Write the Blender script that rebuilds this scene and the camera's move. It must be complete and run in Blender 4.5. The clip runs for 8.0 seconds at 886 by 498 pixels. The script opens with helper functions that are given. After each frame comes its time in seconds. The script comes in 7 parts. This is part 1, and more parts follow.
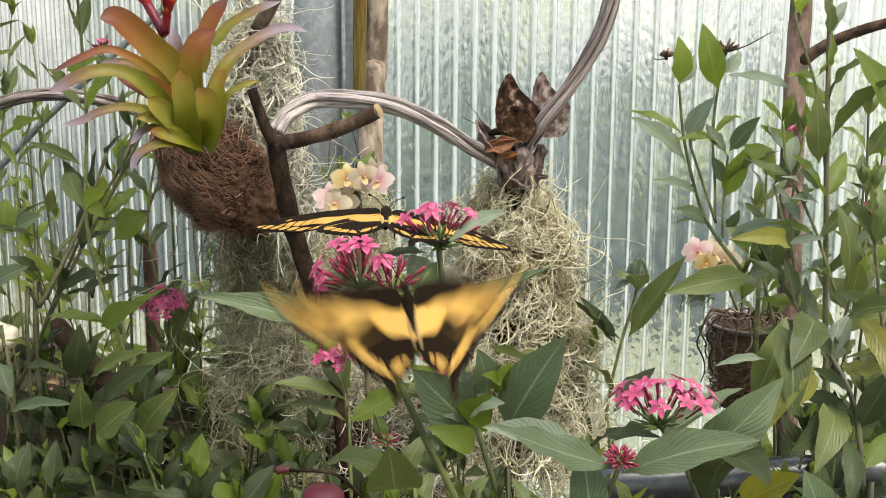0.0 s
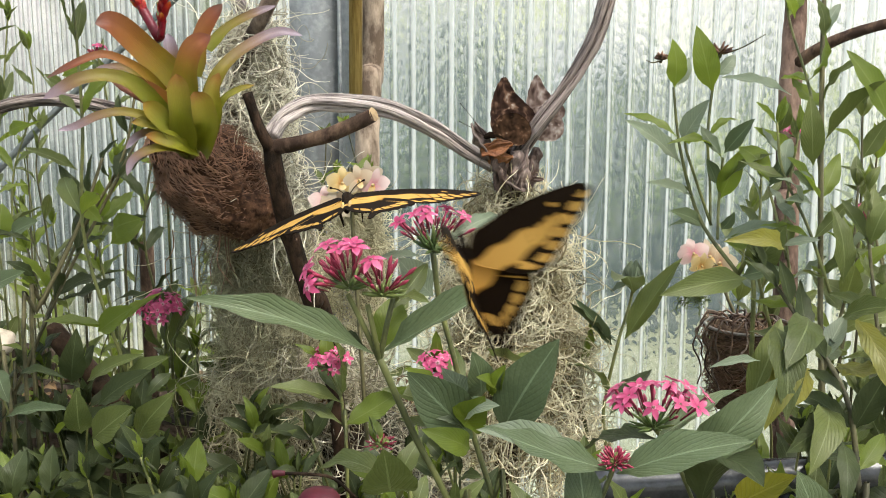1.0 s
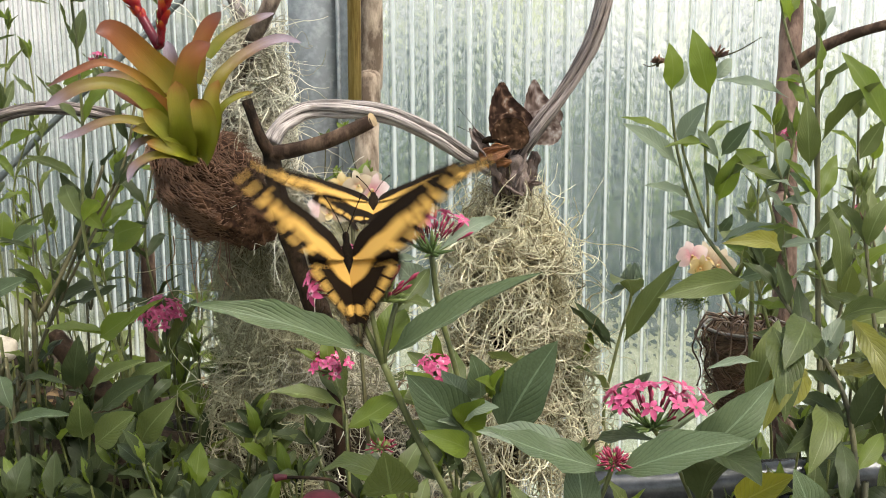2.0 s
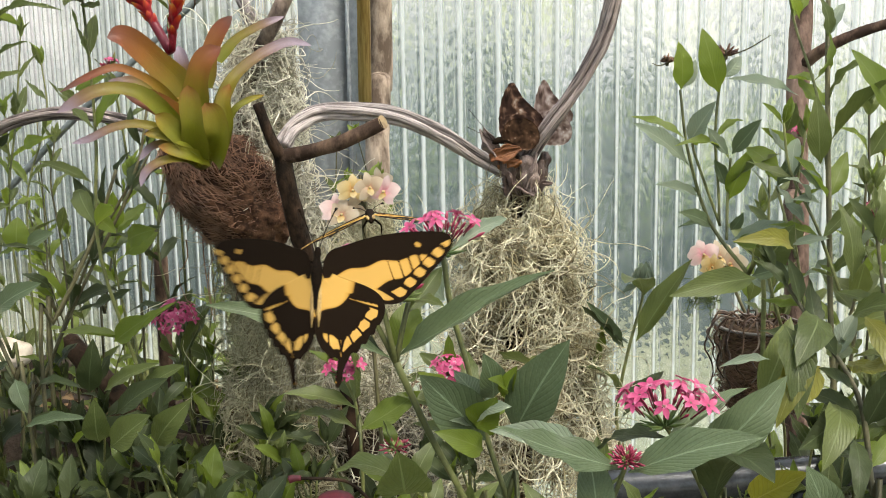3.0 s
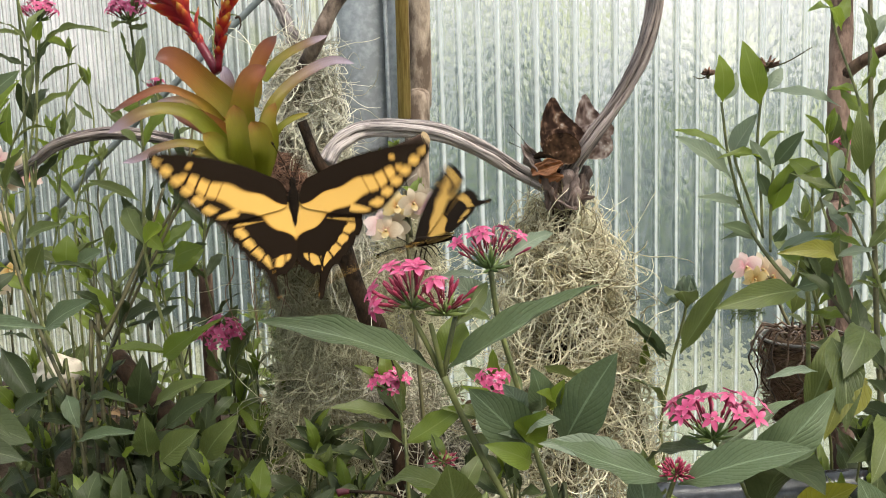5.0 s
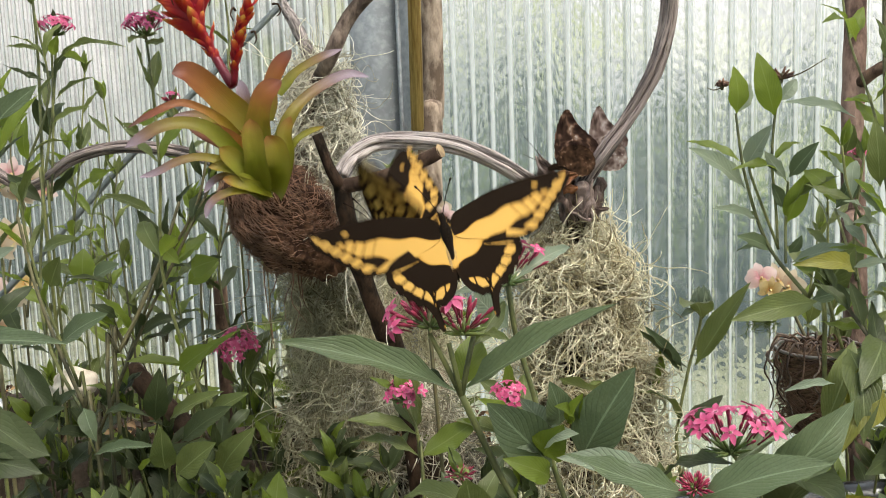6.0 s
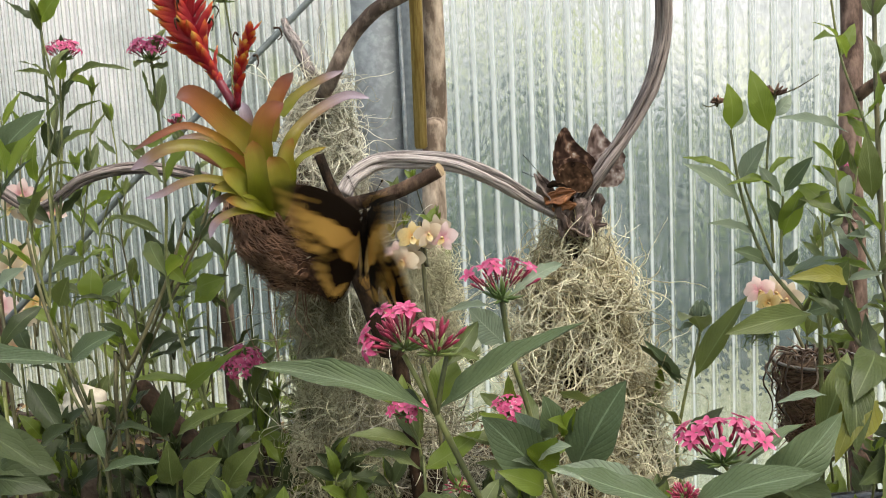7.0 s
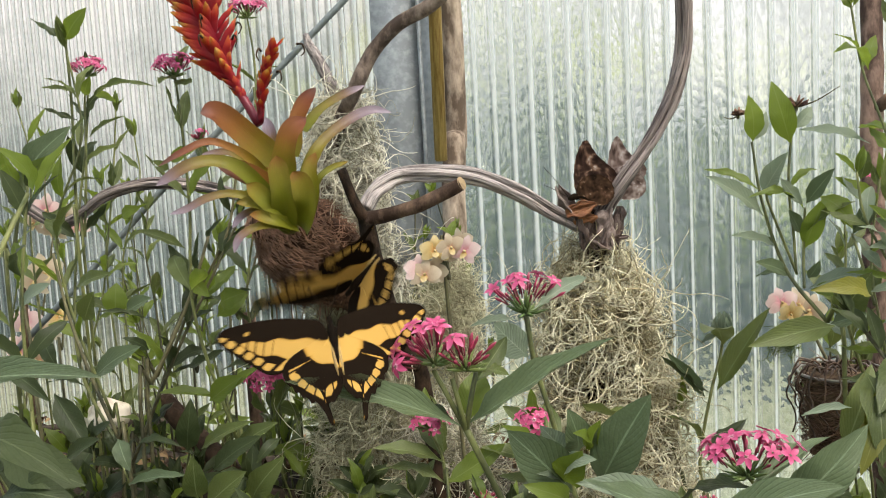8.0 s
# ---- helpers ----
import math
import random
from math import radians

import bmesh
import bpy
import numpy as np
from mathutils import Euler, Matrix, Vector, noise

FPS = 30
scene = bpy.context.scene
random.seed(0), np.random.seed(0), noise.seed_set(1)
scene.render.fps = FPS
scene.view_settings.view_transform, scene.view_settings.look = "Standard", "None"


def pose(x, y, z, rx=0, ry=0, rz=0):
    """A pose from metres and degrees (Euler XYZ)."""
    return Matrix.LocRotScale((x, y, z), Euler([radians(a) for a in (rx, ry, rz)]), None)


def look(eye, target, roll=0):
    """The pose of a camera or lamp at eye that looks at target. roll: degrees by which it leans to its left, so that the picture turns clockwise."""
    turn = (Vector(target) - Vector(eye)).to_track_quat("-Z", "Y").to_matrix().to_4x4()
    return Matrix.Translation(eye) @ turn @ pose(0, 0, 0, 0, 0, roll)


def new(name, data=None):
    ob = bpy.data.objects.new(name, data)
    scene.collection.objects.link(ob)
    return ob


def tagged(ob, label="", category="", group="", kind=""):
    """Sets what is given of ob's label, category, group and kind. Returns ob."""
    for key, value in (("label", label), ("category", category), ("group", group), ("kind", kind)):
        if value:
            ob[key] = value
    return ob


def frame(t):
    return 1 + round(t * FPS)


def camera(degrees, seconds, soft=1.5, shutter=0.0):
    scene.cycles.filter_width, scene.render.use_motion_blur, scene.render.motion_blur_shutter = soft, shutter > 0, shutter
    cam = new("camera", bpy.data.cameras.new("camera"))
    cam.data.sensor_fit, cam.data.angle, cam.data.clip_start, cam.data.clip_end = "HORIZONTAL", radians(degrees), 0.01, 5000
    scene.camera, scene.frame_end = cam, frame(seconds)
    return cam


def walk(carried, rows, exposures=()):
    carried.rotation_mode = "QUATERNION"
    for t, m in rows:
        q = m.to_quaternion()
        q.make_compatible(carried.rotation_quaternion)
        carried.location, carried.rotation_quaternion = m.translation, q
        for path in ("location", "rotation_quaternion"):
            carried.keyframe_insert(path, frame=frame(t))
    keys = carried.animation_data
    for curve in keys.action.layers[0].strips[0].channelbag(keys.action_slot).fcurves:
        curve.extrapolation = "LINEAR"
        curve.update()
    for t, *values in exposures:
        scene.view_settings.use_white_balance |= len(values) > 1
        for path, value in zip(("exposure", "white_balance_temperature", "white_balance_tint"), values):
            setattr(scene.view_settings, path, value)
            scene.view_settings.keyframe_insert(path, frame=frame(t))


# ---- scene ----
cam = camera(44.0, 8.0, soft=0.95, shutter=0.5)
PATH = [
    (0, (0.0000, 0.0000, 1.3000), (-0.0007, 0.9820, 1.1109), 0.30),
    (0.5, (-0.0018, 0.0012, 1.2990), (-0.0026, 0.9836, 1.1125), 0.06),
    (1, (0.0024, -0.0017, 1.3000), (0.0032, 0.9809, 1.1141), 0.08),
    (1.5, (0.0038, -0.0046, 1.3001), (0.0061, 0.9785, 1.1172), -0.15),
    (3, (0.0036, -0.0103, 1.3002), (-0.0067, 0.9734, 1.1204), -1.02),
    (3.5, (0.0045, -0.0102, 1.3007), (-0.0134, 0.9738, 1.1234), -1.38),
    (4, (0.0014, -0.0127, 1.3026), (-0.0290, 0.9715, 1.1279), -1.46),
    (4.5, (-0.0006, -0.0166, 1.3017), (-0.0380, 0.9681, 1.1316), -1.66),
    (6, (-0.0066, -0.0194, 1.3059), (-0.0590, 0.9666, 1.1478), -2.13),
    (6.5, (-0.0009, -0.0286, 1.3086), (-0.0567, 0.9583, 1.1573), -2.41),
    (7, (0.0033, -0.0363, 1.3105), (-0.0577, 0.9513, 1.1659), -2.77),
    (7.5, (0.0032, -0.0402, 1.3131), (-0.0662, 0.9477, 1.1745), -3.00),
    (8, (-0.0003, -0.0405, 1.3133), (-0.0771, 0.9475, 1.1796), -3.16),
]
walk(cam, [(t, look(eye, target, roll)) for t, eye, target, roll in PATH], [(0.0, 1.02, 6800, 14), (8.0, 0.835, 6800, 14)])

# daylight under a bright overcast sky
world = bpy.data.worlds.new("sky")
scene.world = world
world.use_nodes = True
sky = world.node_tree.nodes.new("ShaderNodeTexSky")
sky.sky_type, sky.sun_disc = "NISHITA", False
sky.sun_elevation, sky.sun_rotation = radians(64), radians(135)
sky.air_density, sky.dust_density = 1.5, 3.0
background = world.node_tree.nodes["Background"]
world.node_tree.links.new(sky.outputs[0], background.inputs[0])
background.inputs[1].default_value = 0.15
sun = new("sun", bpy.data.lights.new("sun", "SUN"))
sun.data.energy, sun.data.angle, sun.data.color = 1.8, radians(25), (1.0, 0.96, 0.9)
sun.matrix_world = look((1.1, -0.2, 4.0), (0, 0.9, 1.0))

# ---- materials ----
def nodes_of(name):
    m = bpy.data.materials.new(name)
    m.use_nodes = True
    t = m.node_tree
    return m, t, t.nodes["Principled BSDF"]


def add(t, kind, links=(), **values):
    n = t.nodes.new(kind)
    for key, value in values.items():
        n.inputs[key.replace("_", " ")].default_value = value
    for slot, source in links:
        t.links.new(source, n.inputs[slot])
    return n


def ramp(t, source, stops):
    n = t.nodes.new("ShaderNodeValToRGB")
    while len(n.color_ramp.elements) < len(stops):
        n.color_ramp.elements.new(0.5)
    for e, (at, c) in zip(n.color_ramp.elements, stops):
        e.position, e.color = at, (*c, 1)
    t.links.new(source, n.inputs[0])
    return n.outputs[0]


def calc(t, op, a, b=None):
    n = t.nodes.new("ShaderNodeMath")
    n.operation = op
    for slot, v in ((0, a), (1, b)):
        if v is None:
            continue
        if isinstance(v, (int, float)):
            n.inputs[slot].default_value = v
        else:
            t.links.new(v, n.inputs[slot])
    return n.outputs[0]


def mixed(t, factor, a, b, mode="MIX"):
    n = t.nodes.new("ShaderNodeMix")
    n.data_type, n.blend_type = "RGBA", mode
    for slot, v in ((0, factor), (6, a), (7, b)):
        if isinstance(v, (int, float)):
            n.inputs[slot].default_value = v
        elif isinstance(v, tuple):
            n.inputs[slot].default_value = (*v, 1)
        else:
            t.links.new(v, n.inputs[slot])
    return n.outputs[2]


def surface(name, dark, light, grain=60.0, blotch=8.0, rough=0.7, bump=0.3, stretch=(1, 1, 1), metal=0.0, seethrough=0.0, depth=0.002, along=False, hard=0.085, strands=0.0):
    """A natural surface: fine grain over broad blotches, with relief."""
    m, t, p = nodes_of(name)
    at = add(t, "ShaderNodeTexCoord").outputs["UV" if along else "Object"]
    lay = add(t, "ShaderNodeMapping", [("Vector", at)], Scale=stretch).outputs[0]
    fine = add(t, "ShaderNodeTexNoise", [("Vector", lay)], Scale=grain, Detail=6.0, Roughness=0.65).outputs[0]
    broad = add(t, "ShaderNodeTexNoise", [("Vector", lay)], Scale=blotch, Detail=3.0).outputs[0]
    both = calc(t, "ADD", calc(t, "MULTIPLY", fine, 0.6), calc(t, "MULTIPLY", broad, 0.4))
    own = add(t, "ShaderNodeObjectInfo").outputs["Random"]
    both = calc(t, "ADD", both, calc(t, "MULTIPLY", calc(t, "SUBTRACT", own, 0.5), 0.12))
    if strands:
        lone = add(t, "ShaderNodeNewGeometry").outputs["Random Per Island"]
        both = calc(t, "ADD", both, calc(t, "MULTIPLY", calc(t, "SUBTRACT", lone, 0.5), strands))
    mid = tuple((a + b) / 2 for a, b in zip(dark, light))
    t.links.new(ramp(t, both, [(0.5 - hard, dark), (0.5, mid), (0.5 + hard, light)]), p.inputs["Base Color"])
    p.inputs["Roughness"].default_value, p.inputs["Metallic"].default_value = rough, metal
    if rough > 0.8:
        p.inputs["Specular IOR Level"].default_value = 0.15
    relief = add(t, "ShaderNodeBump", [("Height", both)], Strength=bump, Distance=depth)
    t.links.new(relief.outputs[0], p.inputs["Normal"])
    if seethrough:
        thin = add(t, "ShaderNodeBsdfTranslucent", Color=(*light, 1))
        blend = add(t, "ShaderNodeMixShader", [(1, p.outputs[0]), (2, thin.outputs[0])], Fac=seethrough)
        t.links.new(blend.outputs[0], t.nodes["Material Output"].inputs[0])
    return m


def leafy(name, deep, fresh, under, veins=11.0, glow=0.3, rough=0.42, quilt=0.28, vein_shade=0.25, slant=6.0):
    """A leaf: chevron side veins with groove shade painted into their colour, and a pale midrib along its length, thin
    enough for light to come through.
    """
    m, t, p = nodes_of(name)
    uv = add(t, "ShaderNodeSeparateXYZ", [(0, add(t, "ShaderNodeTexCoord").outputs["UV"])])
    along, across = uv.outputs[0], calc(t, "ABSOLUTE", calc(t, "SUBTRACT", uv.outputs[1], 0.5))
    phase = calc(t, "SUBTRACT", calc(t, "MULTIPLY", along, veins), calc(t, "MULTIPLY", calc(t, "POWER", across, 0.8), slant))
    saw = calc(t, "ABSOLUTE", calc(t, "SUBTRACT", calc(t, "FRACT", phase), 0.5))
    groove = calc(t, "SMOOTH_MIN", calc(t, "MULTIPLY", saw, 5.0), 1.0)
    rib = calc(t, "GREATER_THAN", 0.022, across)
    where = add(t, "ShaderNodeTexCoord").outputs["Object"]
    speck = add(t, "ShaderNodeTexNoise", [("Vector", where)], Scale=5.0, Detail=5.0).outputs[0]
    fleck = add(t, "ShaderNodeTexNoise", [("Vector", where)], Scale=60.0, Detail=3.0).outputs[0]
    own = add(t, "ShaderNodeObjectInfo").outputs["Random"]
    mix = calc(t, "ADD", calc(t, "MULTIPLY", own, 0.65), calc(t, "MULTIPLY", speck, 0.35))
    body = mixed(t, mix, deep, fresh)
    # vein colour and painted groove shade, laid along the relief's low lines
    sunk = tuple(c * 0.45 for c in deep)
    body = mixed(t, calc(t, "MULTIPLY", calc(t, "SUBTRACT", 1.0, groove), vein_shade), body, sunk)
    body = mixed(t, calc(t, "MULTIPLY", calc(t, "SUBTRACT", fleck, 0.4), 0.4), body, under)
    body = mixed(t, calc(t, "MULTIPLY", rib, 0.55), body, under)
    t.links.new(body, p.inputs["Base Color"])
    p.inputs["Roughness"].default_value = rough
    height = calc(t, "SUBTRACT", groove, calc(t, "MULTIPLY", rib, 0.8))
    relief = add(t, "ShaderNodeBump", [("Height", height)], Strength=quilt, Distance=0.0014)
    t.links.new(relief.outputs[0], p.inputs["Normal"])
    thin = add(t, "ShaderNodeBsdfTranslucent", [("Color", mixed(t, 0.5, body, fresh))])
    blend = add(t, "ShaderNodeMixShader", [(1, p.outputs[0]), (2, thin.outputs[0])], Fac=glow)
    t.links.new(blend.outputs[0], t.nodes["Material Output"].inputs[0])
    return m


def graded(name, stops, glow=0.2, rough=0.45, streak=40.0, spread=0.12, blotch=0.0):
    """A petal or strap whose colour runs from base to tip, with fine streaks along it."""
    m, t, p = nodes_of(name)
    uv = add(t, "ShaderNodeTexCoord").outputs["UV"]
    part_of = add(t, "ShaderNodeSeparateXYZ", [(0, uv)])
    lay = add(t, "ShaderNodeMapping", [("Vector", uv)], Scale=(2.0, streak, 1))
    line = add(t, "ShaderNodeTexNoise", [("Vector", lay.outputs[0])], Scale=1.0, Detail=3.0).outputs[0]
    own = add(t, "ShaderNodeObjectInfo").outputs["Random"]
    shift = calc(t, "ADD", calc(t, "MULTIPLY", calc(t, "SUBTRACT", own, 0.5), spread * 2), calc(t, "MULTIPLY", calc(t, "SUBTRACT", line, 0.5), 0.35))
    body = ramp(t, calc(t, "ADD", part_of.outputs[0], shift), stops)
    if blotch:
        spot = add(t, "ShaderNodeTexNoise", [("Vector", add(t, "ShaderNodeTexCoord").outputs["Object"])], Scale=70.0, Detail=5.0, Roughness=0.7).outputs[0]
        edge = calc(t, "POWER", calc(t, "MULTIPLY", calc(t, "ABSOLUTE", calc(t, "SUBTRACT", part_of.outputs[1], 0.5)), 2.0), 6.0)
        worn = calc(t, "ADD", calc(t, "MULTIPLY", calc(t, "SUBTRACT", spot, 0.42), 2.2), calc(t, "MULTIPLY", edge, 0.7))
        body = mixed(t, calc(t, "MULTIPLY", worn, blotch), body, (0.10, 0.045, 0.020))
    t.links.new(body, p.inputs["Base Color"])
    p.inputs["Roughness"].default_value = rough
    relief = add(t, "ShaderNodeBump", [("Height", line)], Strength=0.25, Distance=0.001)
    t.links.new(relief.outputs[0], p.inputs["Normal"])
    thin = add(t, "ShaderNodeBsdfTranslucent", [("Color", body)])
    blend = add(t, "ShaderNodeMixShader", [(1, p.outputs[0]), (2, thin.outputs[0])], Fac=glow)
    t.links.new(blend.outputs[0], t.nodes["Material Output"].inputs[0])
    return m


def clear_sheet(name, milk, see=0.2, line=0.6, mottle=2.4, dent=0.7, painted_edge=(0.42, 0.50, 0.52), tint=(0.93, 0.985, 0.985)):
    """Ribbed fibreglass sheet: clear, dimpled by its fibres, rib highlights painted as milky lines, refraction's dark
    edges painted beside them.
    """
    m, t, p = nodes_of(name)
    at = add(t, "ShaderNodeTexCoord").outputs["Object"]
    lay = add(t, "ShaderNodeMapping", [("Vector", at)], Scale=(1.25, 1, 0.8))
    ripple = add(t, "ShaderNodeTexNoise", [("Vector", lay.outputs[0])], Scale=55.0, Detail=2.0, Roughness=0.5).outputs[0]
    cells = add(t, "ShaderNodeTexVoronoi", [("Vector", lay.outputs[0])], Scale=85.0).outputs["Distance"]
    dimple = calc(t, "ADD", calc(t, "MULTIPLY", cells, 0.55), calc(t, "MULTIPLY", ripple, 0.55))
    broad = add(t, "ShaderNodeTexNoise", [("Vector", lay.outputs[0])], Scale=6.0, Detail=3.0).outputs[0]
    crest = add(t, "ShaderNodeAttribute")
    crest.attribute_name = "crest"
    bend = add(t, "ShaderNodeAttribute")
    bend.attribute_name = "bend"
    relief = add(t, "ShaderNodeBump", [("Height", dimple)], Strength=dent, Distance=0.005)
    # dark edge of the rib's refraction, painted as a tint
    edge_tint = mixed(t, calc(t, "MULTIPLY", bend.outputs["Fac"], 0.85), tint, painted_edge)
    glass = add(t, "ShaderNodeBsdfRefraction", [("Normal", relief.outputs[0]), ("Color", edge_tint)], IOR=1.20, Roughness=0.02)
    open_part = add(t, "ShaderNodeBsdfTransparent", [("Color", edge_tint)])
    both = add(t, "ShaderNodeMixShader", [(1, glass.outputs[0]), (2, open_part.outputs[0])], Fac=see)
    haze = add(t, "ShaderNodeBsdfTranslucent", Color=(0.93, 0.96, 0.97, 1))
    fleck = calc(t, "MAXIMUM", calc(t, "MULTIPLY", calc(t, "SUBTRACT", dimple, 0.5), mottle), 0.0)
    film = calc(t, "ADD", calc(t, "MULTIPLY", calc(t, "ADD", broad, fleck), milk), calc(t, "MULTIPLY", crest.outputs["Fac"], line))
    hazy = add(t, "ShaderNodeMixShader", [(0, calc(t, "MINIMUM", film, 0.93)), (1, both.outputs[0]), (2, haze.outputs[0])])
    shine = add(t, "ShaderNodeBsdfGlossy", [("Normal", relief.outputs[0])], Roughness=0.2)
    edge = add(t, "ShaderNodeFresnel", IOR=1.2)
    last = add(t, "ShaderNodeMixShader", [(0, edge.outputs[0]), (1, hazy.outputs[0]), (2, shine.outputs[0])])
    t.links.new(last.outputs[0], t.nodes["Material Output"].inputs[0])
    return m


def far_glow(name):
    """Distance beyond the glass: hedges glowing with painted daylight, bright sky painted into the gaps above and to
    the west.
    """
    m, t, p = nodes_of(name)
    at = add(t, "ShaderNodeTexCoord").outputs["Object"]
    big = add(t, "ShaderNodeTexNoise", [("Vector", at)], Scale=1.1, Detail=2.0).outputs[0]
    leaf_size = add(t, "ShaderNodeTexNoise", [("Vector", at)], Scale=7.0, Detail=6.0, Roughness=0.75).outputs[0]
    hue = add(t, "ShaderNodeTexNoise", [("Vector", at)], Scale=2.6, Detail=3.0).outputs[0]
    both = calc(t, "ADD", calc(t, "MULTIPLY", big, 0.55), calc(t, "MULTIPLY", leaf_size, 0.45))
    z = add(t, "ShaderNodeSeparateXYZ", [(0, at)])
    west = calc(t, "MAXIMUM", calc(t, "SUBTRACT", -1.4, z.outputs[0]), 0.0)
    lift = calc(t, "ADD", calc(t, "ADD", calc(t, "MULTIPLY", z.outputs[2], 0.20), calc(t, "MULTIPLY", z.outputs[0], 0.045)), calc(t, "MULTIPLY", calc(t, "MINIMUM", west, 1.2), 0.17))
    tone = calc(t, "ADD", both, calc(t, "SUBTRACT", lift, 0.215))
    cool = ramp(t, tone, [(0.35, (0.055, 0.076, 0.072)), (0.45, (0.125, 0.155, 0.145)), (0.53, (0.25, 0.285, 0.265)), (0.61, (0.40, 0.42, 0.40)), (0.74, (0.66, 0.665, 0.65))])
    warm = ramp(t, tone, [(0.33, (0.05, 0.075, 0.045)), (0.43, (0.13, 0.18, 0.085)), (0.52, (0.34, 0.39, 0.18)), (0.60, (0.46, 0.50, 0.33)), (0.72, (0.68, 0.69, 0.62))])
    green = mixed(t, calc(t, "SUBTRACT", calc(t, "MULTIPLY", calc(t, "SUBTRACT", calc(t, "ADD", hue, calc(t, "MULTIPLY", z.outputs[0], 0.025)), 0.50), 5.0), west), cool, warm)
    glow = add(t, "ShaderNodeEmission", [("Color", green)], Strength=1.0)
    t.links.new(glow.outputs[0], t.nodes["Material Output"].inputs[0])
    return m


def patterned(name, stops, glow=0.15):
    """A butterfly's scaled wing: its pattern runs from dark to pale."""
    m, t, p = nodes_of(name)
    tone = add(t, "ShaderNodeAttribute")
    tone.attribute_name = "pattern"
    at = add(t, "ShaderNodeTexCoord").outputs["Object"]
    dust = add(t, "ShaderNodeTexNoise", [("Vector", at)], Scale=500.0, Detail=3.0).outputs[0]
    body = ramp(t, calc(t, "ADD", tone.outputs["Fac"], calc(t, "MULTIPLY", calc(t, "SUBTRACT", dust, 0.5), 0.18)), stops)
    t.links.new(body, p.inputs["Base Color"])
    p.inputs["Roughness"].default_value, p.inputs["Specular IOR Level"].default_value = 0.85, 0.05
    thin = add(t, "ShaderNodeBsdfTranslucent", [("Color", body)])
    blend = add(t, "ShaderNodeMixShader", [(1, p.outputs[0]), (2, thin.outputs[0])], Fac=glow)
    t.links.new(blend.outputs[0], t.nodes["Material Output"].inputs[0])
    return m


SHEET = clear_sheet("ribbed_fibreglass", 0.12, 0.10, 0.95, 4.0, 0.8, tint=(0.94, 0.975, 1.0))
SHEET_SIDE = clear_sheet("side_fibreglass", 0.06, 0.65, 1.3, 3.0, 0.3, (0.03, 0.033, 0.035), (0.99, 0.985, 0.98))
CLOUDED = clear_sheet("clouded_roof_sheet", 0.25, 0.8)
FAR = far_glow("glowing_far_hedge")
LAWN = surface("outdoor_gravel", (0.13, 0.155, 0.085), (0.34, 0.355, 0.25), 3.0, 0.6, 0.9)
SOIL = surface("soil", (0.02, 0.014, 0.009), (0.07, 0.05, 0.035), 60, 9, 0.95, 0.8, depth=0.01)
CUT_WOOD = surface("sawn_wood", (0.12, 0.075, 0.035), (0.30, 0.21, 0.11), 90, 20, 0.8, 0.3)
LITTER = surface("dry_leaf_litter", (0.045, 0.025, 0.012), (0.22, 0.14, 0.07), 30, 9, 0.85, 0.3, strands=0.4)
ZINC = surface("galvanised_steel", (0.25, 0.265, 0.27), (0.41, 0.422, 0.425), 70, 5, 0.5, 0.06, metal=0.35)
TIMBER = surface("varnished_timber", (0.26, 0.155, 0.035), (0.56, 0.39, 0.13), 40, 6, 0.5, 0.2, (6, 6, 0.5))
BARK_PALE = surface("pale_bark", (0.11, 0.078, 0.055), (0.47, 0.37, 0.28), 45, 12, 0.85, 0.9, (1, 1, 0.45), depth=0.006)
BARK_DARK = surface("dark_bark", (0.010, 0.006, 0.003), (0.055, 0.031, 0.018), 90, 16, 0.85, 1.0, (1, 1, 0.6), depth=0.005)
BARK_GREY = surface("grey_brown_bark", (0.060, 0.042, 0.032), (0.27, 0.205, 0.160), 85, 14, 0.85, 1.0, (1, 1, 0.5), depth=0.005)
BARK_BROWN = surface("brown_bark", (0.036, 0.021, 0.014), (0.155, 0.098, 0.064), 85, 14, 0.85, 1.0, (1, 1, 0.5), depth=0.005)
BARK_RED = surface("reddish_bark", (0.060, 0.036, 0.027), (0.25, 0.165, 0.125), 70, 12, 0.85, 0.9, (1, 1, 0.4), depth=0.005)
LIANA = surface("weathered_liana", (0.045, 0.030, 0.026), (0.38, 0.305, 0.27), 1.0, 0.5, 0.75, 0.9, (9, 13, 1), depth=0.003, along=True, hard=0.11)
LIANA_PALE = surface("bleached_liana", (0.062, 0.047, 0.041), (0.46, 0.395, 0.36), 1.0, 0.5, 0.7, 0.7, (9, 13, 1), depth=0.003, along=True, hard=0.11)
FIBRE = surface("coconut_fibre", (0.03, 0.014, 0.008), (0.15, 0.075, 0.04), 130, 14, 0.9, 0.9, depth=0.004)
WICKER = surface("woven_bark_fibre", (0.055, 0.033, 0.019), (0.24, 0.16, 0.10), 120, 14, 0.9, 0.9, (1, 1, 2.5), depth=0.004)
FIBRE_HAIR = surface("coconut_hair", (0.055, 0.026, 0.013), (0.20, 0.104, 0.058), 60, 12, 0.8, 0.1)
MOSS_GREY = surface("spanish_moss", (0.20, 0.185, 0.105), (0.74, 0.70, 0.50), 30, 12, 0.85, 0.1, seethrough=0.35, strands=0.3)
MOSS_TAN = surface("dry_spanish_moss", (0.33, 0.28, 0.15), (0.87, 0.81, 0.61), 30, 12, 0.85, 0.1, seethrough=0.25, strands=0.3)
MOSS_PALE = surface("pale_spanish_moss", (0.20, 0.18, 0.115), (0.80, 0.76, 0.62), 30, 12, 0.85, 0.1, seethrough=0.25, strands=0.35)
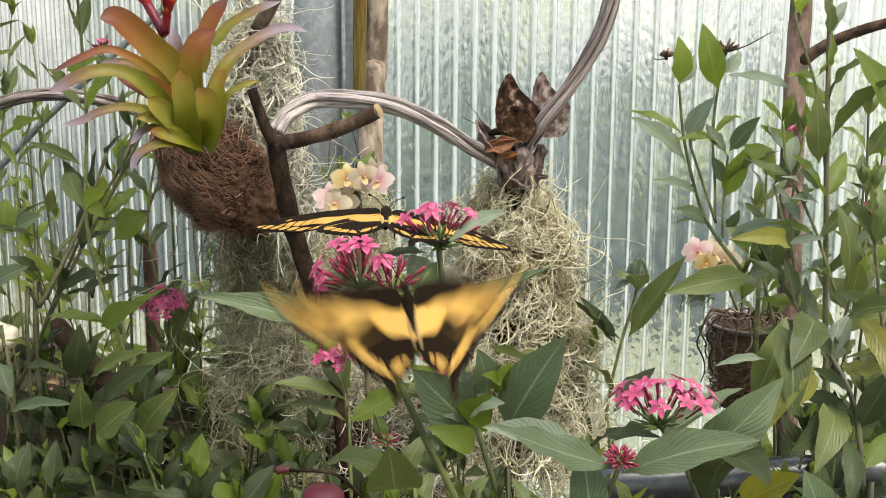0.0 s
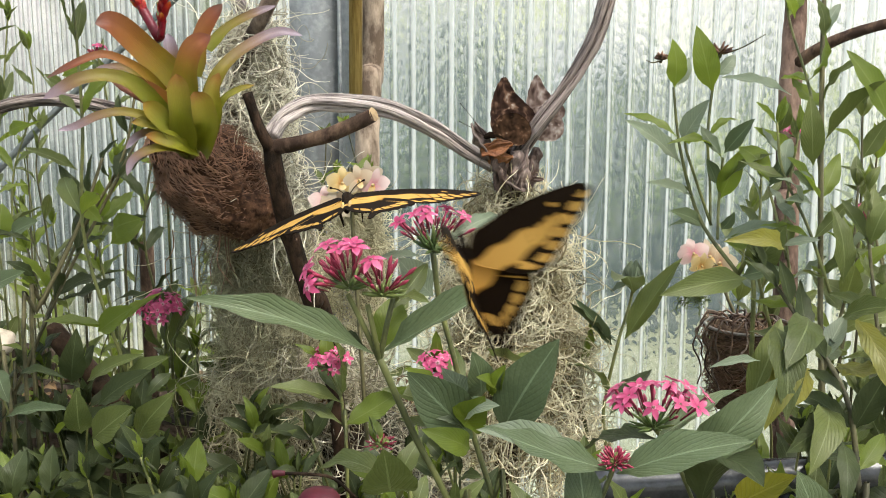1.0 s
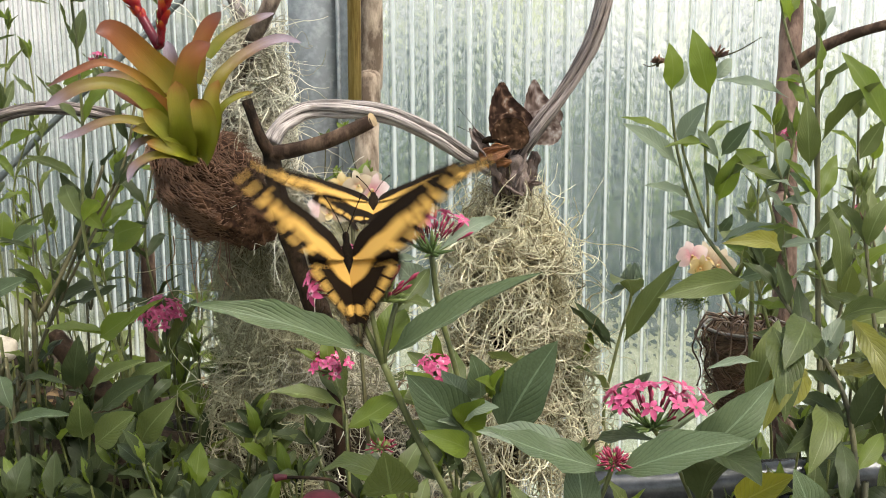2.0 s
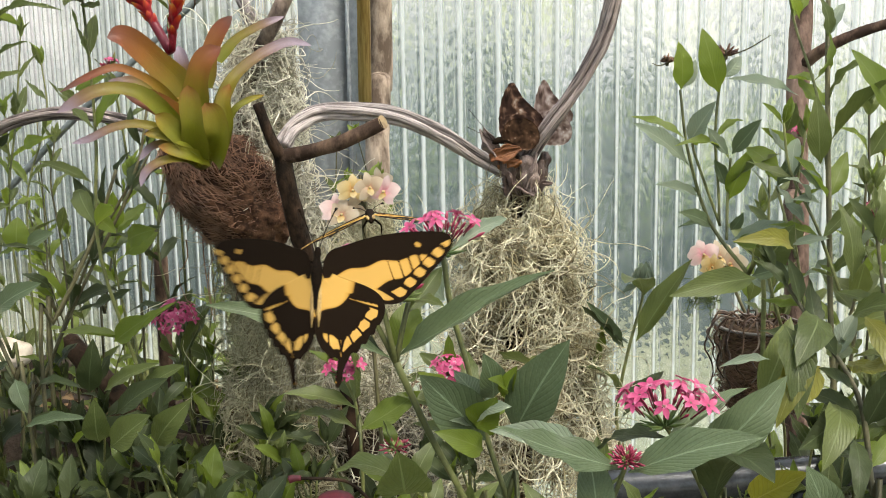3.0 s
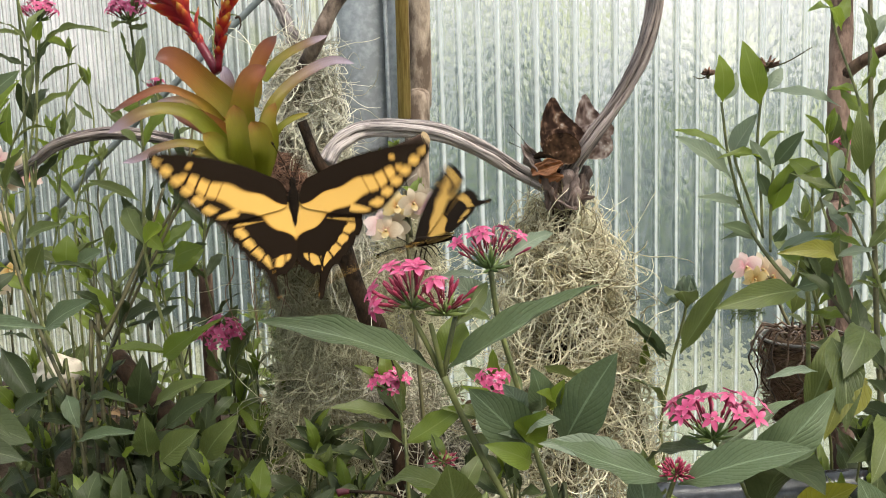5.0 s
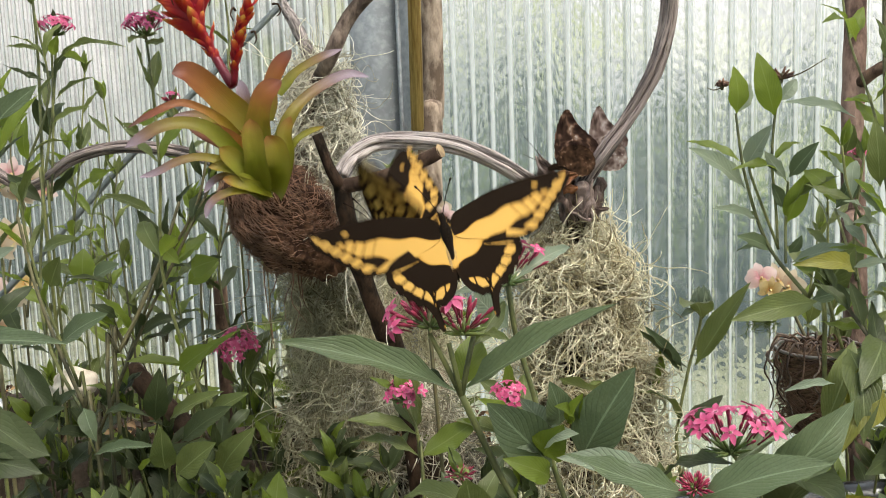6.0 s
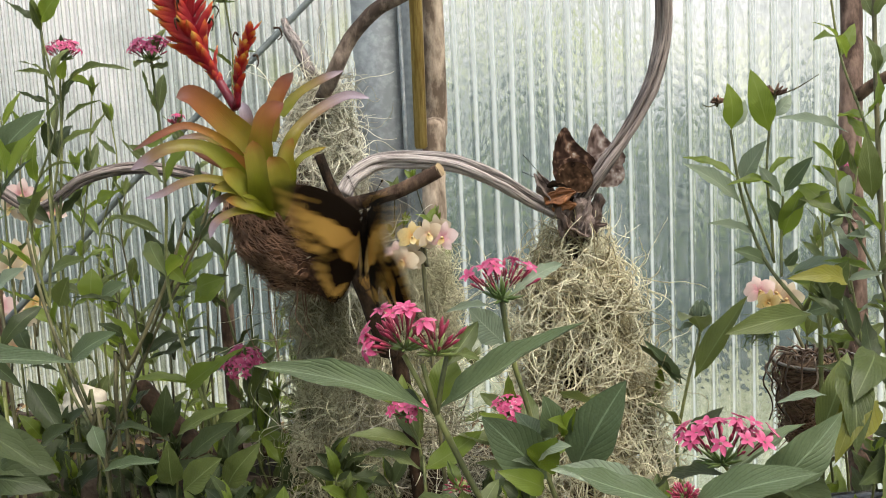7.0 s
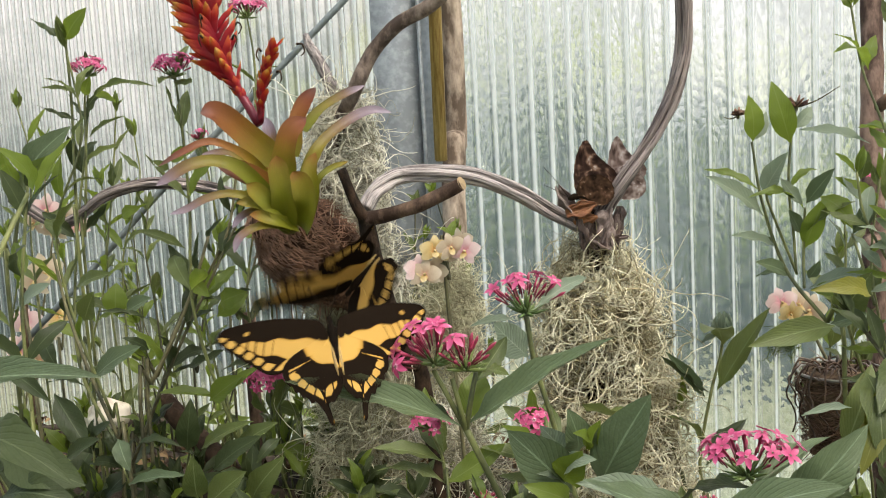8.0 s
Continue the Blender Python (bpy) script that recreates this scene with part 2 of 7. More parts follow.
# darker brown threads: the shade inside the moss is put into their colour
MOSS_INNER_SHADE = surface("inner_shade_moss", (0.15, 0.122, 0.064), (0.44, 0.38, 0.225), 30, 12, 0.9, 0.1, strands=0.3)
STEM = surface("green_stem", (0.052, 0.060, 0.016), (0.15, 0.158, 0.045), 40, 20, 0.6, 0.2)
STEM_DARK = surface("woody_stem", (0.04, 0.038, 0.016), (0.12, 0.105, 0.045), 50, 20, 0.7, 0.3)
LEAF = leafy("pentas_leaf", (0.042, 0.060, 0.013), (0.142, 0.170, 0.043), (0.25, 0.29, 0.13), vein_shade=0.2, glow=0.36, slant=9.0)
LEAF_BLUE = leafy("blue_green_leaf", (0.054, 0.078, 0.034), (0.116, 0.153, 0.069), (0.26, 0.33, 0.20), veins=11.0, quilt=0.34, vein_shade=0.20, slant=9.0)
LEAF_SILVER = leafy("silvery_leaf_underside", (0.13, 0.165, 0.105), (0.24, 0.29, 0.19), (0.36, 0.41, 0.30), veins=14.0, quilt=0.4, vein_shade=0.4)
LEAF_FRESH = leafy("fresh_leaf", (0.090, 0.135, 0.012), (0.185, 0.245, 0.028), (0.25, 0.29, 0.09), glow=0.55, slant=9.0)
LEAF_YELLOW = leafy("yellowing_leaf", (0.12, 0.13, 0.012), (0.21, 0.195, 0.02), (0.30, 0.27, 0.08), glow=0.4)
# darker copy of the leaf, shade put into its colour, for low and inner growth
LEAF_SHADED = leafy("shaded_leaf", (0.020, 0.030, 0.010), (0.056, 0.072, 0.025), (0.11, 0.135, 0.065), quilt=0.16, vein_shade=0.12)
for leaf_look, gloss in ((LEAF_SHADED, 0.2), (LEAF, 0.35), (LEAF_BLUE, 0.4)):
    leaf_look.node_tree.nodes["Principled BSDF"].inputs["Specular IOR Level"].default_value = gloss
PINK = graded("pink_petal", [(0.0, (0.62, 0.36, 0.42)), (0.22, (0.43, 0.038, 0.125)), (0.7, (0.50, 0.070, 0.170)), (1.0, (0.60, 0.165, 0.275))], 0.22, spread=0.2)
TUBE = graded("crimson_tube", [(0.0, (0.12, 0.06, 0.03)), (0.35, (0.17, 0.008, 0.03)), (1.0, (0.36, 0.02, 0.08))], 0.1)
BUD = graded("crimson_bud", [(0.0, (0.15, 0.015, 0.025)), (1.0, (0.38, 0.035, 0.085))], 0.15)
SEED = surface("dry_seed", (0.05, 0.022, 0.014), (0.19, 0.10, 0.06), 200, 60, 0.8, 0.3)
SEPAL = surface("green_sepal", (0.06, 0.10, 0.02), (0.16, 0.20, 0.05), 60, 20, 0.6, 0.2)
STRAP = graded("bromeliad_leaf", [(0.0, (0.13, 0.135, 0.007)), (0.26, (0.185, 0.112, 0.008)), (0.46, (0.210, 0.080, 0.011)), (0.82, (0.168, 0.046, 0.020)), (1.0, (0.12, 0.058, 0.045))], 0.22, 0.45, blotch=0.3)
STRAP_OLD = graded("old_bromeliad_leaf", [(0.0, (0.13, 0.145, 0.009)), (0.36, (0.16, 0.125, 0.012)), (0.58, (0.15, 0.085, 0.040)), (0.74, (0.19, 0.135, 0.150)), (1.0, (0.29, 0.235, 0.28))], 0.2, 0.4, blotch=0.3)
STRAP_GREEN = graded("green_bromeliad_leaf", [(0.0, (0.100, 0.108, 0.006)), (0.45, (0.148, 0.150, 0.009)), (0.8, (0.19, 0.145, 0.010)), (1.0, (0.19, 0.082, 0.010))], 0.25, 0.42, blotch=0.25)
for strap_look in (STRAP, STRAP_OLD, STRAP_GREEN):
    strap_look.node_tree.nodes["Principled BSDF"].inputs["Specular IOR Level"].default_value = 0.3
BRACT = graded("red_bract", [(0.0, (0.16, 0.003, 0.016)), (0.58, (0.33, 0.009, 0.013)), (0.80, (0.42, 0.04, 0.010)), (0.93, (0.46, 0.12, 0.010)), (1.0, (0.54, 0.28, 0.045))], 0.22, 0.4)
ORCHID = graded("cream_orchid_petal", [(0.0, (0.60, 0.30, 0.18)), (0.25, (0.50, 0.37, 0.24)), (1.0, (0.56, 0.48, 0.35))], 0.35, 0.5, spread=0.06)
ORCHID_PINK = graded("blush_orchid_petal", [(0.0, (0.62, 0.22, 0.26)), (0.4, (0.58, 0.38, 0.35)), (1.0, (0.62, 0.50, 0.46))], 0.35, 0.5, spread=0.06)
ORCHID_YELLOW = graded("yellow_orchid_petal", [(0.0, (0.56, 0.24, 0.05)), (0.3, (0.54, 0.37, 0.13)), (1.0, (0.58, 0.48, 0.26))], 0.35, 0.5, spread=0.06)
WING_TOP = patterned("wing_upperside", [(0.0, (0.010, 0.0058, 0.003)), (0.40, (0.017, 0.009, 0.004)), (0.62, (0.41, 0.215, 0.040)), (1.0, (0.50, 0.295, 0.075))])
WING_UNDER = patterned("wing_underside", [(0.0, (0.03, 0.017, 0.009)), (0.42, (0.07, 0.036, 0.012)), (0.62, (0.52, 0.30, 0.06)), (1.0, (0.64, 0.43, 0.12))], 0.35)
WING_BROWN = patterned("brown_wing", [(0.0, (0.016, 0.009, 0.007)), (0.4, (0.045, 0.024, 0.017)), (0.66, (0.18, 0.102, 0.066)), (1.0, (0.52, 0.43, 0.35))], 0.12)
WING_DUSK = patterned("dusky_wing", [(0.0, (0.012, 0.007, 0.005)), (0.5, (0.060, 0.031, 0.017)), (0.85, (0.13, 0.070, 0.040)), (1.0, (0.26, 0.19, 0.13))], 0.12)
WING_ASH = patterned("ash_brown_wing", [(0.0, (0.05, 0.03, 0.024)), (0.35, (0.17, 0.115, 0.095)), (0.6, (0.34, 0.26, 0.23)), (1.0, (0.60, 0.53, 0.48))], 0.05)
BODY = surface("dark_insect_body", (0.004, 0.003, 0.002), (0.018, 0.011, 0.006), 400, 80, 0.95, 0.3)
BODY.node_tree.nodes["Principled BSDF"].inputs["Specular IOR Level"].default_value = 0.05
BODY_PALE = surface("yellow_insect_flank", (0.22, 0.13, 0.04), (0.42, 0.27, 0.08), 300, 60, 0.7, 0.3)
BODY_ORANGE = surface("orange_shard", (0.07, 0.022, 0.008), (0.42, 0.16, 0.05), 160, 90, 0.4, 0.5, seethrough=0.2, hard=0.16)
HUSK = surface("dry_husk", (0.040, 0.024, 0.018), (0.29, 0.21, 0.175), 110, 60, 0.42, 0.5, depth=0.003, hard=0.15)
HUSK_DARK = surface("dark_brown_husk", (0.020, 0.011, 0.008), (0.14, 0.085, 0.062), 110, 60, 0.38, 0.5, depth=0.003, hard=0.15)
PLASTIC_DARK = surface("black_plastic", (0.02, 0.021, 0.022), (0.05, 0.052, 0.055), 90, 8, 0.16, 0.03)
PLASTIC_CLEAR = surface("grey_pot_plastic", (0.14, 0.13, 0.11), (0.26, 0.25, 0.22), 60, 10, 0.35, 0.08)
RED_DISH = surface("red_plastic", (0.06, 0.001, 0.006), (0.11, 0.003, 0.012), 50, 10, 0.6, 0.05)
GREY_ROD = surface("grey_painted_rod", (0.09, 0.105, 0.10), (0.17, 0.19, 0.185), 60, 8, 0.5, 0.1)
STONE = surface("pale_stone", (0.30, 0.235, 0.16), (0.68, 0.60, 0.48), 40, 9, 0.9, 0.6, depth=0.004)
GLAZE = surface("mottled_glazed_ball", (0.10, 0.14, 0.24), (0.75, 0.76, 0.74), 90, 30, 0.15, 0.05)

# ---- mesh helpers ----
def mesh_of(bm, material, smooth=True):
    me = bpy.data.meshes.new("mesh")
    bm.to_mesh(me)
    bm.free()
    for m in material if isinstance(material, (list, tuple)) else [material]:
        me.materials.append(m)
    if smooth:
        me.polygons.foreach_set("use_smooth", [True] * len(me.polygons))
    return me


def part(name, bm, material, parent=None, label="", smooth=True):
    ob = new(name, bm if isinstance(bm, bpy.types.Mesh) else mesh_of(bm, material, smooth))
    if parent is not None:
        ob.parent = parent
    return tagged(ob, label)


def thing(name, label, category, group="", at=(0, 0, 0), kind=""):
    ob = new(name)
    ob.empty_display_size = 0.02
    ob.location = at
    return tagged(ob, label, category, group, kind)


def spline(points, n):
    """n points along a smooth line through the given ones."""
    pts = [Vector(p) for p in points]
    pts = [pts[0] * 2 - pts[1], *pts, pts[-1] * 2 - pts[-2]]
    spans, out = len(pts) - 3, []
    for k in range(n):
        s = k / (n - 1) * spans
        i = min(int(s), spans - 1)
        u = s - i
        a, b, c, d = pts[i : i + 4]
        out.append(0.5 * ((2 * b) + (c - a) * u + (2 * a - 5 * b + 4 * c - d) * u * u + (3 * b - a - 3 * c + d) * u**3))
    return out


def sweep(bm, pts, radii, sides=8, rough=0.0, freq=60.0, caps=True, twist=0.0):
    """A tube along points; rough: how far its skin swells and dents, of its radius."""
    rings, uv = [], bm.loops.layers.uv.verify()
    side = Vector((1, 0, 0))
    n = len(pts)
    for k, p in enumerate(pts):
        way = (pts[min(k + 1, n - 1)] - pts[max(k - 1, 0)]).normalized()
        side = side - way * side.dot(way)
        if side.length < 1e-4:
            side = way.orthogonal()
        side.normalize()
        over = way.cross(side)
        ring = []
        for j in range(sides):
            a = 2 * math.pi * j / sides + twist * k
            off = side * math.cos(a) + over * math.sin(a)
            r = radii[k]
            if rough:
                q = p + off * r
                r *= 1 + rough * noise.noise(q * freq) + rough * 0.7 * noise.noise(Vector((a * 1.5, twist, 3)))
            ring.append(bm.verts.new(p + off * r))
        rings.append(ring)
    for k in range(n - 1):
        for j in range(sides):
            f = bm.faces.new((rings[k][j], rings[k][(j + 1) % sides], rings[k + 1][(j + 1) % sides], rings[k + 1][j]))
            for loop, (u, v) in zip(f.loops, ((k, j), (k, j + 1), (k + 1, j + 1), (k + 1, j))):
                loop[uv].uv = (u / (n - 1), v / sides)
    if caps and sides > 2:
        bm.faces.new(reversed(rings[0]))
        bm.faces.new(rings[-1])
    return bm


def tube(points, r0, r1, n=16, sides=8, rough=0.0, freq=60.0):
    pts = spline(points, n)
    return sweep(bmesh.new(), pts, [r0 + (r1 - r0) * k / (n - 1) for k in range(n)], sides, rough, freq)


def bump_at(v, low, high):
    t = min(1.0, max(0.0, (v - low) / (high - low)))
    return t * t * (3 - 2 * t)


def block(size, at=(0, 0, 0), bevel=0.003):
    bm = bmesh.new()
    bmesh.ops.create_cube(bm, size=1, matrix=Matrix.Translation(at) @ Matrix.Diagonal((*size, 1)))
    if bevel:
        bmesh.ops.bevel(bm, geom=bm.edges[:], offset=bevel, segments=2, affect="EDGES")
    return bm


def ribbed(length, height, pitch=0.031, swell=0.006, dark=0.04, broad=0.092):
    """A sheet along x with narrow raised ribs between flat strips, standing on z = 0."""
    bm, steps = bmesh.new(), 24
    thick, fold = bm.verts.layers.float.new("crest"), bm.verts.layers.float.new("bend")
    count = int(length / pitch * steps)
    low, high = [], []
    for k in range(count + 1):
        s = k / steps % 1.0
        d, rib = min(s, 1 - s), int(k / steps + 0.5)
        side = 1 if s < 0.5 else -1
        wide = broad + 0.028 * math.sin(rib * 12.9)
        y = swell * math.exp(-((d / 0.16) ** 4))
        x = k * pitch / steps
        for row, z in ((low, 0), (high, height)):
            v = bm.verts.new((x, y, z))
            # masks for the painted rib highlight and the painted dark line beside it
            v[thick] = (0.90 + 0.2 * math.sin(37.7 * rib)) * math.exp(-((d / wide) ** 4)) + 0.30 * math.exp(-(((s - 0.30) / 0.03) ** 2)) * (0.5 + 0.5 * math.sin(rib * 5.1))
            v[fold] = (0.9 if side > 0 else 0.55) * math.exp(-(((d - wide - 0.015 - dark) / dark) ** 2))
            row.append(v)
    for k in range(count):
        bm.faces.new((low[k], low[k + 1], high[k + 1], high[k]))
    return bm


def sheet(name, start, heading, length, height, label, material=None, dark=0.04, broad=0.092):
    ob = part(name, ribbed(length, height, dark=dark, broad=broad), material or SHEET)
    ob.matrix_world = pose(*start, 0, 0, heading)
    ob.visible_shadow = False
    return tagged(ob, label, "wall", kind="structure")


# ---- the greenhouse ----
plan = bmesh.new()
corners = [(-2.68, -2.22), (1.86, -2.22), (2.45, 1.2), (-0.1, 1.79), (-0.23, 1.84), (-2.68, 3.62)]
slab = plan.faces.new([plan.verts.new((x, y, 0.0)) for x, y in corners])
raised = bmesh.ops.extrude_face_region(plan, geom=[slab])
bmesh.ops.translate(plan, verts=[v for v in raised["geom"] if isinstance(v, bmesh.types.BMVert)], vec=(0, 0, -0.06))
bmesh.ops.recalc_face_normals(plan, faces=plan.faces)
ground = part("floor", plan, SOIL)
tagged(ground, "dark damp soil floor of the greenhouse", "floor", kind="structure")
outside = part("ground", block((160.0, 160.0, 0.1), (0, 20.0, -0.12), 0), LAWN)
tagged(outside, "pale gravel and grass outside the greenhouse", "ground", kind="structure")

CORNER = (-0.105, 1.775)
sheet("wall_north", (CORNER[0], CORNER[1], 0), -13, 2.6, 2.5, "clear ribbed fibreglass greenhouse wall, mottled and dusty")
sheet("wall_west", (-0.235 - 3.0 * math.cos(radians(36)), 1.83 + 3.0 * math.sin(radians(36)), 0), -36, 3.0, 2.5, "clear ribbed fibreglass side wall, daylight streaks painted into its tint", SHEET_SIDE, 0.07, 0.13)
sheet("wall_east", (2.43, 1.19, 0), -100, 3.4, 2.5, "clear ribbed fibreglass wall behind the beds", CLOUDED)
sheet("wall_south", (-2.66, -2.2, 0), 0, 4.5, 2.5, "clear ribbed fibreglass wall by the path", CLOUDED)
sheet("wall_far_west", (-2.66, -2.2, 0), 90, 5.8, 2.5, "clear ribbed fibreglass end wall", CLOUDED)
roof = part("ceiling", block((6.2, 7.0, 0.006), (-0.2, 0.7, 2.51), 0), CLOUDED)
roof.visible_shadow = False
tagged(roof, "clear plastic greenhouse roof", "ceiling", kind="structure")

# backdrop that emits its painted daylight, brighter upwards and to the west
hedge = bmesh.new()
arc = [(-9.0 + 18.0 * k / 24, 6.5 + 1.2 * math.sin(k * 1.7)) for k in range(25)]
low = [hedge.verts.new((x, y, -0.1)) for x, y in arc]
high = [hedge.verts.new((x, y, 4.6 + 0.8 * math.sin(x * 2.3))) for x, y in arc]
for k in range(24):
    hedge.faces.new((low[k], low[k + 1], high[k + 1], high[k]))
tagged(part("backdrop", hedge, FAR), "green hedge backdrop beyond the glass, glowing with painted daylight", "backdrop", kind="structure")

# steel post at the corner, its flange turned to the room
post = thing("steel_post", "grey galvanised steel corner post with a folded flange", "post")
face = part("flange", block((0.078, 0.004, 2.5), (0, 0, 1.25), 0.001), ZINC, post)
face.matrix_local = pose(-0.197, 1.748, 0, 0, 0, 8)
web = part("web", block((0.004, 0.062, 2.5), (0, 0, 1.25), 0.001), ZINC, post)
web.matrix_local = pose(-0.139, 1.757, 0, 0, 0, 50)
lip = part("lip", block((0.006, 0.012, 2.5), (0, 0, 1.25), 0.001), ZINC, post)
lip.matrix_local = pose(-0.159, 1.747, 0, 0, 0, 8)

batten = part("timber_batten", block((0.019, 0.012, 1.262), (0, 0, 0.631), 0.002), TIMBER)
batten.matrix_world = pose(-0.1285, 1.672, 1.22, 0, 0.7, -8)
tagged(batten, "yellow split timber strip along the bark pole", "timber strip")

# ---- wood ----
pole = part("bark_pole", tube([(-0.118, 1.70, 0), (-0.116, 1.70, 0.6), (-0.114, 1.692, 1.099), (-0.113, 1.709, 1.185), (-0.110, 1.721, 1.248), (-0.106, 1.742, 1.357), (-0.105, 1.70, 2.4)], 0.0205, 0.0175, 60, 12, 0.10, 30), BARK_PALE)
tagged(pole, "pale bark-covered upright pole with knots", "pole")

trunk = thing("driftwood_tree", "dark forked driftwood trunk with sawn side branches", "branch")
part("trunk", tube([(-0.03, 1.16, 0.0), (-0.106, 1.071, 0.941), (-0.126, 1.042, 1.054), (-0.142, 1.024, 1.119), (-0.151, 1.009, 1.175), (-0.155, 1.010, 1.206)], 0.0088, 0.0084, 40, 12, 0.2, 45), BARK_DARK, trunk)
part("side_branch", tube([(-0.155, 1.010, 1.203), (-0.132, 1.001, 1.208), (-0.095, 0.988, 1.219), (-0.060, 0.986, 1.235)], 0.0074, 0.0066, 22, 10, 0.16, 60), BARK_BROWN, trunk, "sawn side branch with a pale cut end")
cut = bmesh.new()
bmesh.ops.create_circle(cut, cap_ends=True, segments=14, radius=0.0066)
end = part("cut_end", cut, CUT_WOOD, trunk, "pale sawn end")
end.matrix_local = look((-0.059, 0.985, 1.236), (-0.028, 0.968, 1.251)) @ pose(0, 0, 0, 180)
part("upper_branch", tube([(-0.154, 1.009, 1.200), (-0.163, 1.003, 1.219), (-0.176, 1.009, 1.253)], 0.0064, 0.0050, 14, 8, 0.15, 60), BARK_DARK, trunk)

stay = part("hanging_branch", tube([(-0.218, 1.108, 1.133), (-0.212, 1.126, 1.224), (-0.200, 1.138, 1.286), (-0.172, 1.092, 1.326), (-0.153, 1.098, 1.363), (-0.124, 1.094, 1.392), (-0.081, 1.080, 1.413), (-0.040, 1.068, 1.449)], 0.0080, 0.0072, 44, 10, 0.15, 40), BARK_GREY)
tagged(stay, "curved brown branch rising behind the bromeliad", "branch")
twig = part("pale_twig", tube([(-0.204, 1.160, 1.328), (-0.218, 1.164, 1.363), (-0.228, 1.165, 1.380), (-0.232, 1.167, 1.394)], 0.008, 0.0035, 14, 7, 0.2, 60), LIANA_PALE)
tagged(twig, "short pale dead twig among hanging moss", "branch")


def liana(points, radius, n, seed, name, label, material=None):
    """Three strands wound round one another."""
    line = spline(points, n)
    holder = thing(name, label, "vine")
    for s in range(4):
        pts = []
        for k, p in enumerate(line):
            way = (line[min(k + 1, n - 1)] - line[max(k - 1, 0)]).normalized()
            a = s * 1.57 + k * 0.035 + seed
            side = way.cross(Vector((0, 1, 0.1))).normalized()
            pts.append(p + (side * math.cos(a) + way.cross(side) * math.sin(a)) * radius * 0.62)
        part("strand", sweep(bmesh.new(), pts, [radius * (0.52 + 0.12 * noise.noise(Vector((k * 0.2, s, seed)))) for k in range(n)], 8, 0.16, 70), material or LIANA, holder)
    return holder


liana([(-0.157, 1.022, 1.212), (-0.147, 1.035, 1.229), (-0.125, 1.058, 1.241), (-0.090, 1.058, 1.242), (-0.047, 1.067, 1.235), (-0.004, 1.083, 1.214), (0.028, 1.099, 1.192), (0.057, 1.107, 1.177)], 0.0082, 60, 0.4, "arched_vine", "pale weathered liana arching between branches", LIANA_PALE)
liana([(0.067, 1.095, 1.171), (0.080, 1.079, 1.194), (0.095, 1.064, 1.221), (0.121, 1.061, 1.257), (0.141, 1.058, 1.291), (0.153, 1.053, 1.323), (0.159, 1.050, 1.356), (0.158, 1.039, 1.406)], 0.0076, 60, 1.3, "rising_vine", "grey-brown twisted liana rising to the roof")
liana([(-0.584, 1.168, 1.231), (-0.527, 1.168, 1.199), (-0.471, 1.166, 1.229), (-0.413, 1.152, 1.240), (-0.351, 1.136, 1.235), (-0.289, 1.089, 1.223)], 0.0062, 40, 2.2, "side_vine", "thin dark liana crossing behind the flowers")

knot = thing("husk_knot", "cluster of dry curled husks at the vine's joint", "husk")
def husk_mesh(material, curl, seed, n=20, m=16):
    """A dry husk from the origin to (0, 1, 0), curled about its length, with a torn rim and some thickness."""
    bm, skins = bmesh.new(), []
    for deep in (0.0, 0.05):
        rows = []
        for k in range(n + 1):
            u = k / n
            r = (0.30 * math.sin(math.pi * (0.10 + 0.80 * u)) ** 0.8 + 0.02) * (1 + 0.25 * noise.noise(Vector((u * 3, seed, 0)))) - deep
            row = []
            for q in range(m + 1):
                a = curl * (q / m - 0.5) * (1 - 0.35 * u + 0.2 * noise.noise(Vector((u * 4, seed, 5))))
                tear = 0.14 * noise.noise(Vector((q * 0.6, seed * 3.1, k * 0.12)))
                crease = 1 + 0.16 * math.sin(q * 1.3 + seed) * math.sin(math.pi * u) + 0.45 * noise.noise(Vector((q * 0.22, u * 4, seed * 7))) + 0.18 * noise.noise(Vector((q * 0.7, u * 9, seed * 5)))
                row.append(bm.verts.new((r * crease * math.sin(a), u * (1 + tear), 0.16 * math.sin(math.pi * u) - r * crease * math.cos(a) + 0.2)))
            rows.append(row)
        for a, b in zip(rows, rows[1:]):
            for q in range(m):
                f = (a[q], a[q + 1], b[q + 1], b[q])
                bm.faces.new(f if deep else f[::-1])
        skins.append(rows)
    outer, inner = skins
    for side in (0, m):
        for k in range(n):
            bm.faces.new((outer[k][side], outer[k + 1][side], inner[k + 1][side], inner[k][side]))
    for end in (0, n):
        for q in range(m):
            bm.faces.new((outer[end][q], outer[end][q + 1], inner[end][q + 1], inner[end][q]))
    bmesh.ops.recalc_face_normals(bm, faces=bm.faces)
    return mesh_of(bm, material)


def husk(base, tip, width, mesh, out, name="husk", label=""):
    """One husk on the knot, its hollow turned towards out."""
    base, tip = Vector(base), Vector(tip)
    long = (tip - base).length
    y = (tip - base) / long
    x = y.cross(Vector(out)).normalized()
    ob = new(name, mesh)
    ob.parent = knot
    ob.matrix_local = Matrix.Translation(base) @ Matrix((x, y, x.cross(y))).transposed().to_4x4() @ Matrix.Diagonal((long * width, long, long * width, 1))
    tagged(ob, label)


HUSKS = [husk_mesh(HUSK, 3.6, 1), husk_mesh(HUSK, 2.6, 2), husk_mesh(HUSK_DARK, 3.9, 3), husk_mesh(HUSK_DARK, 3.0, 4)]
ORANGE_HUSK = husk_mesh(BODY_ORANGE, 3.0, 6)
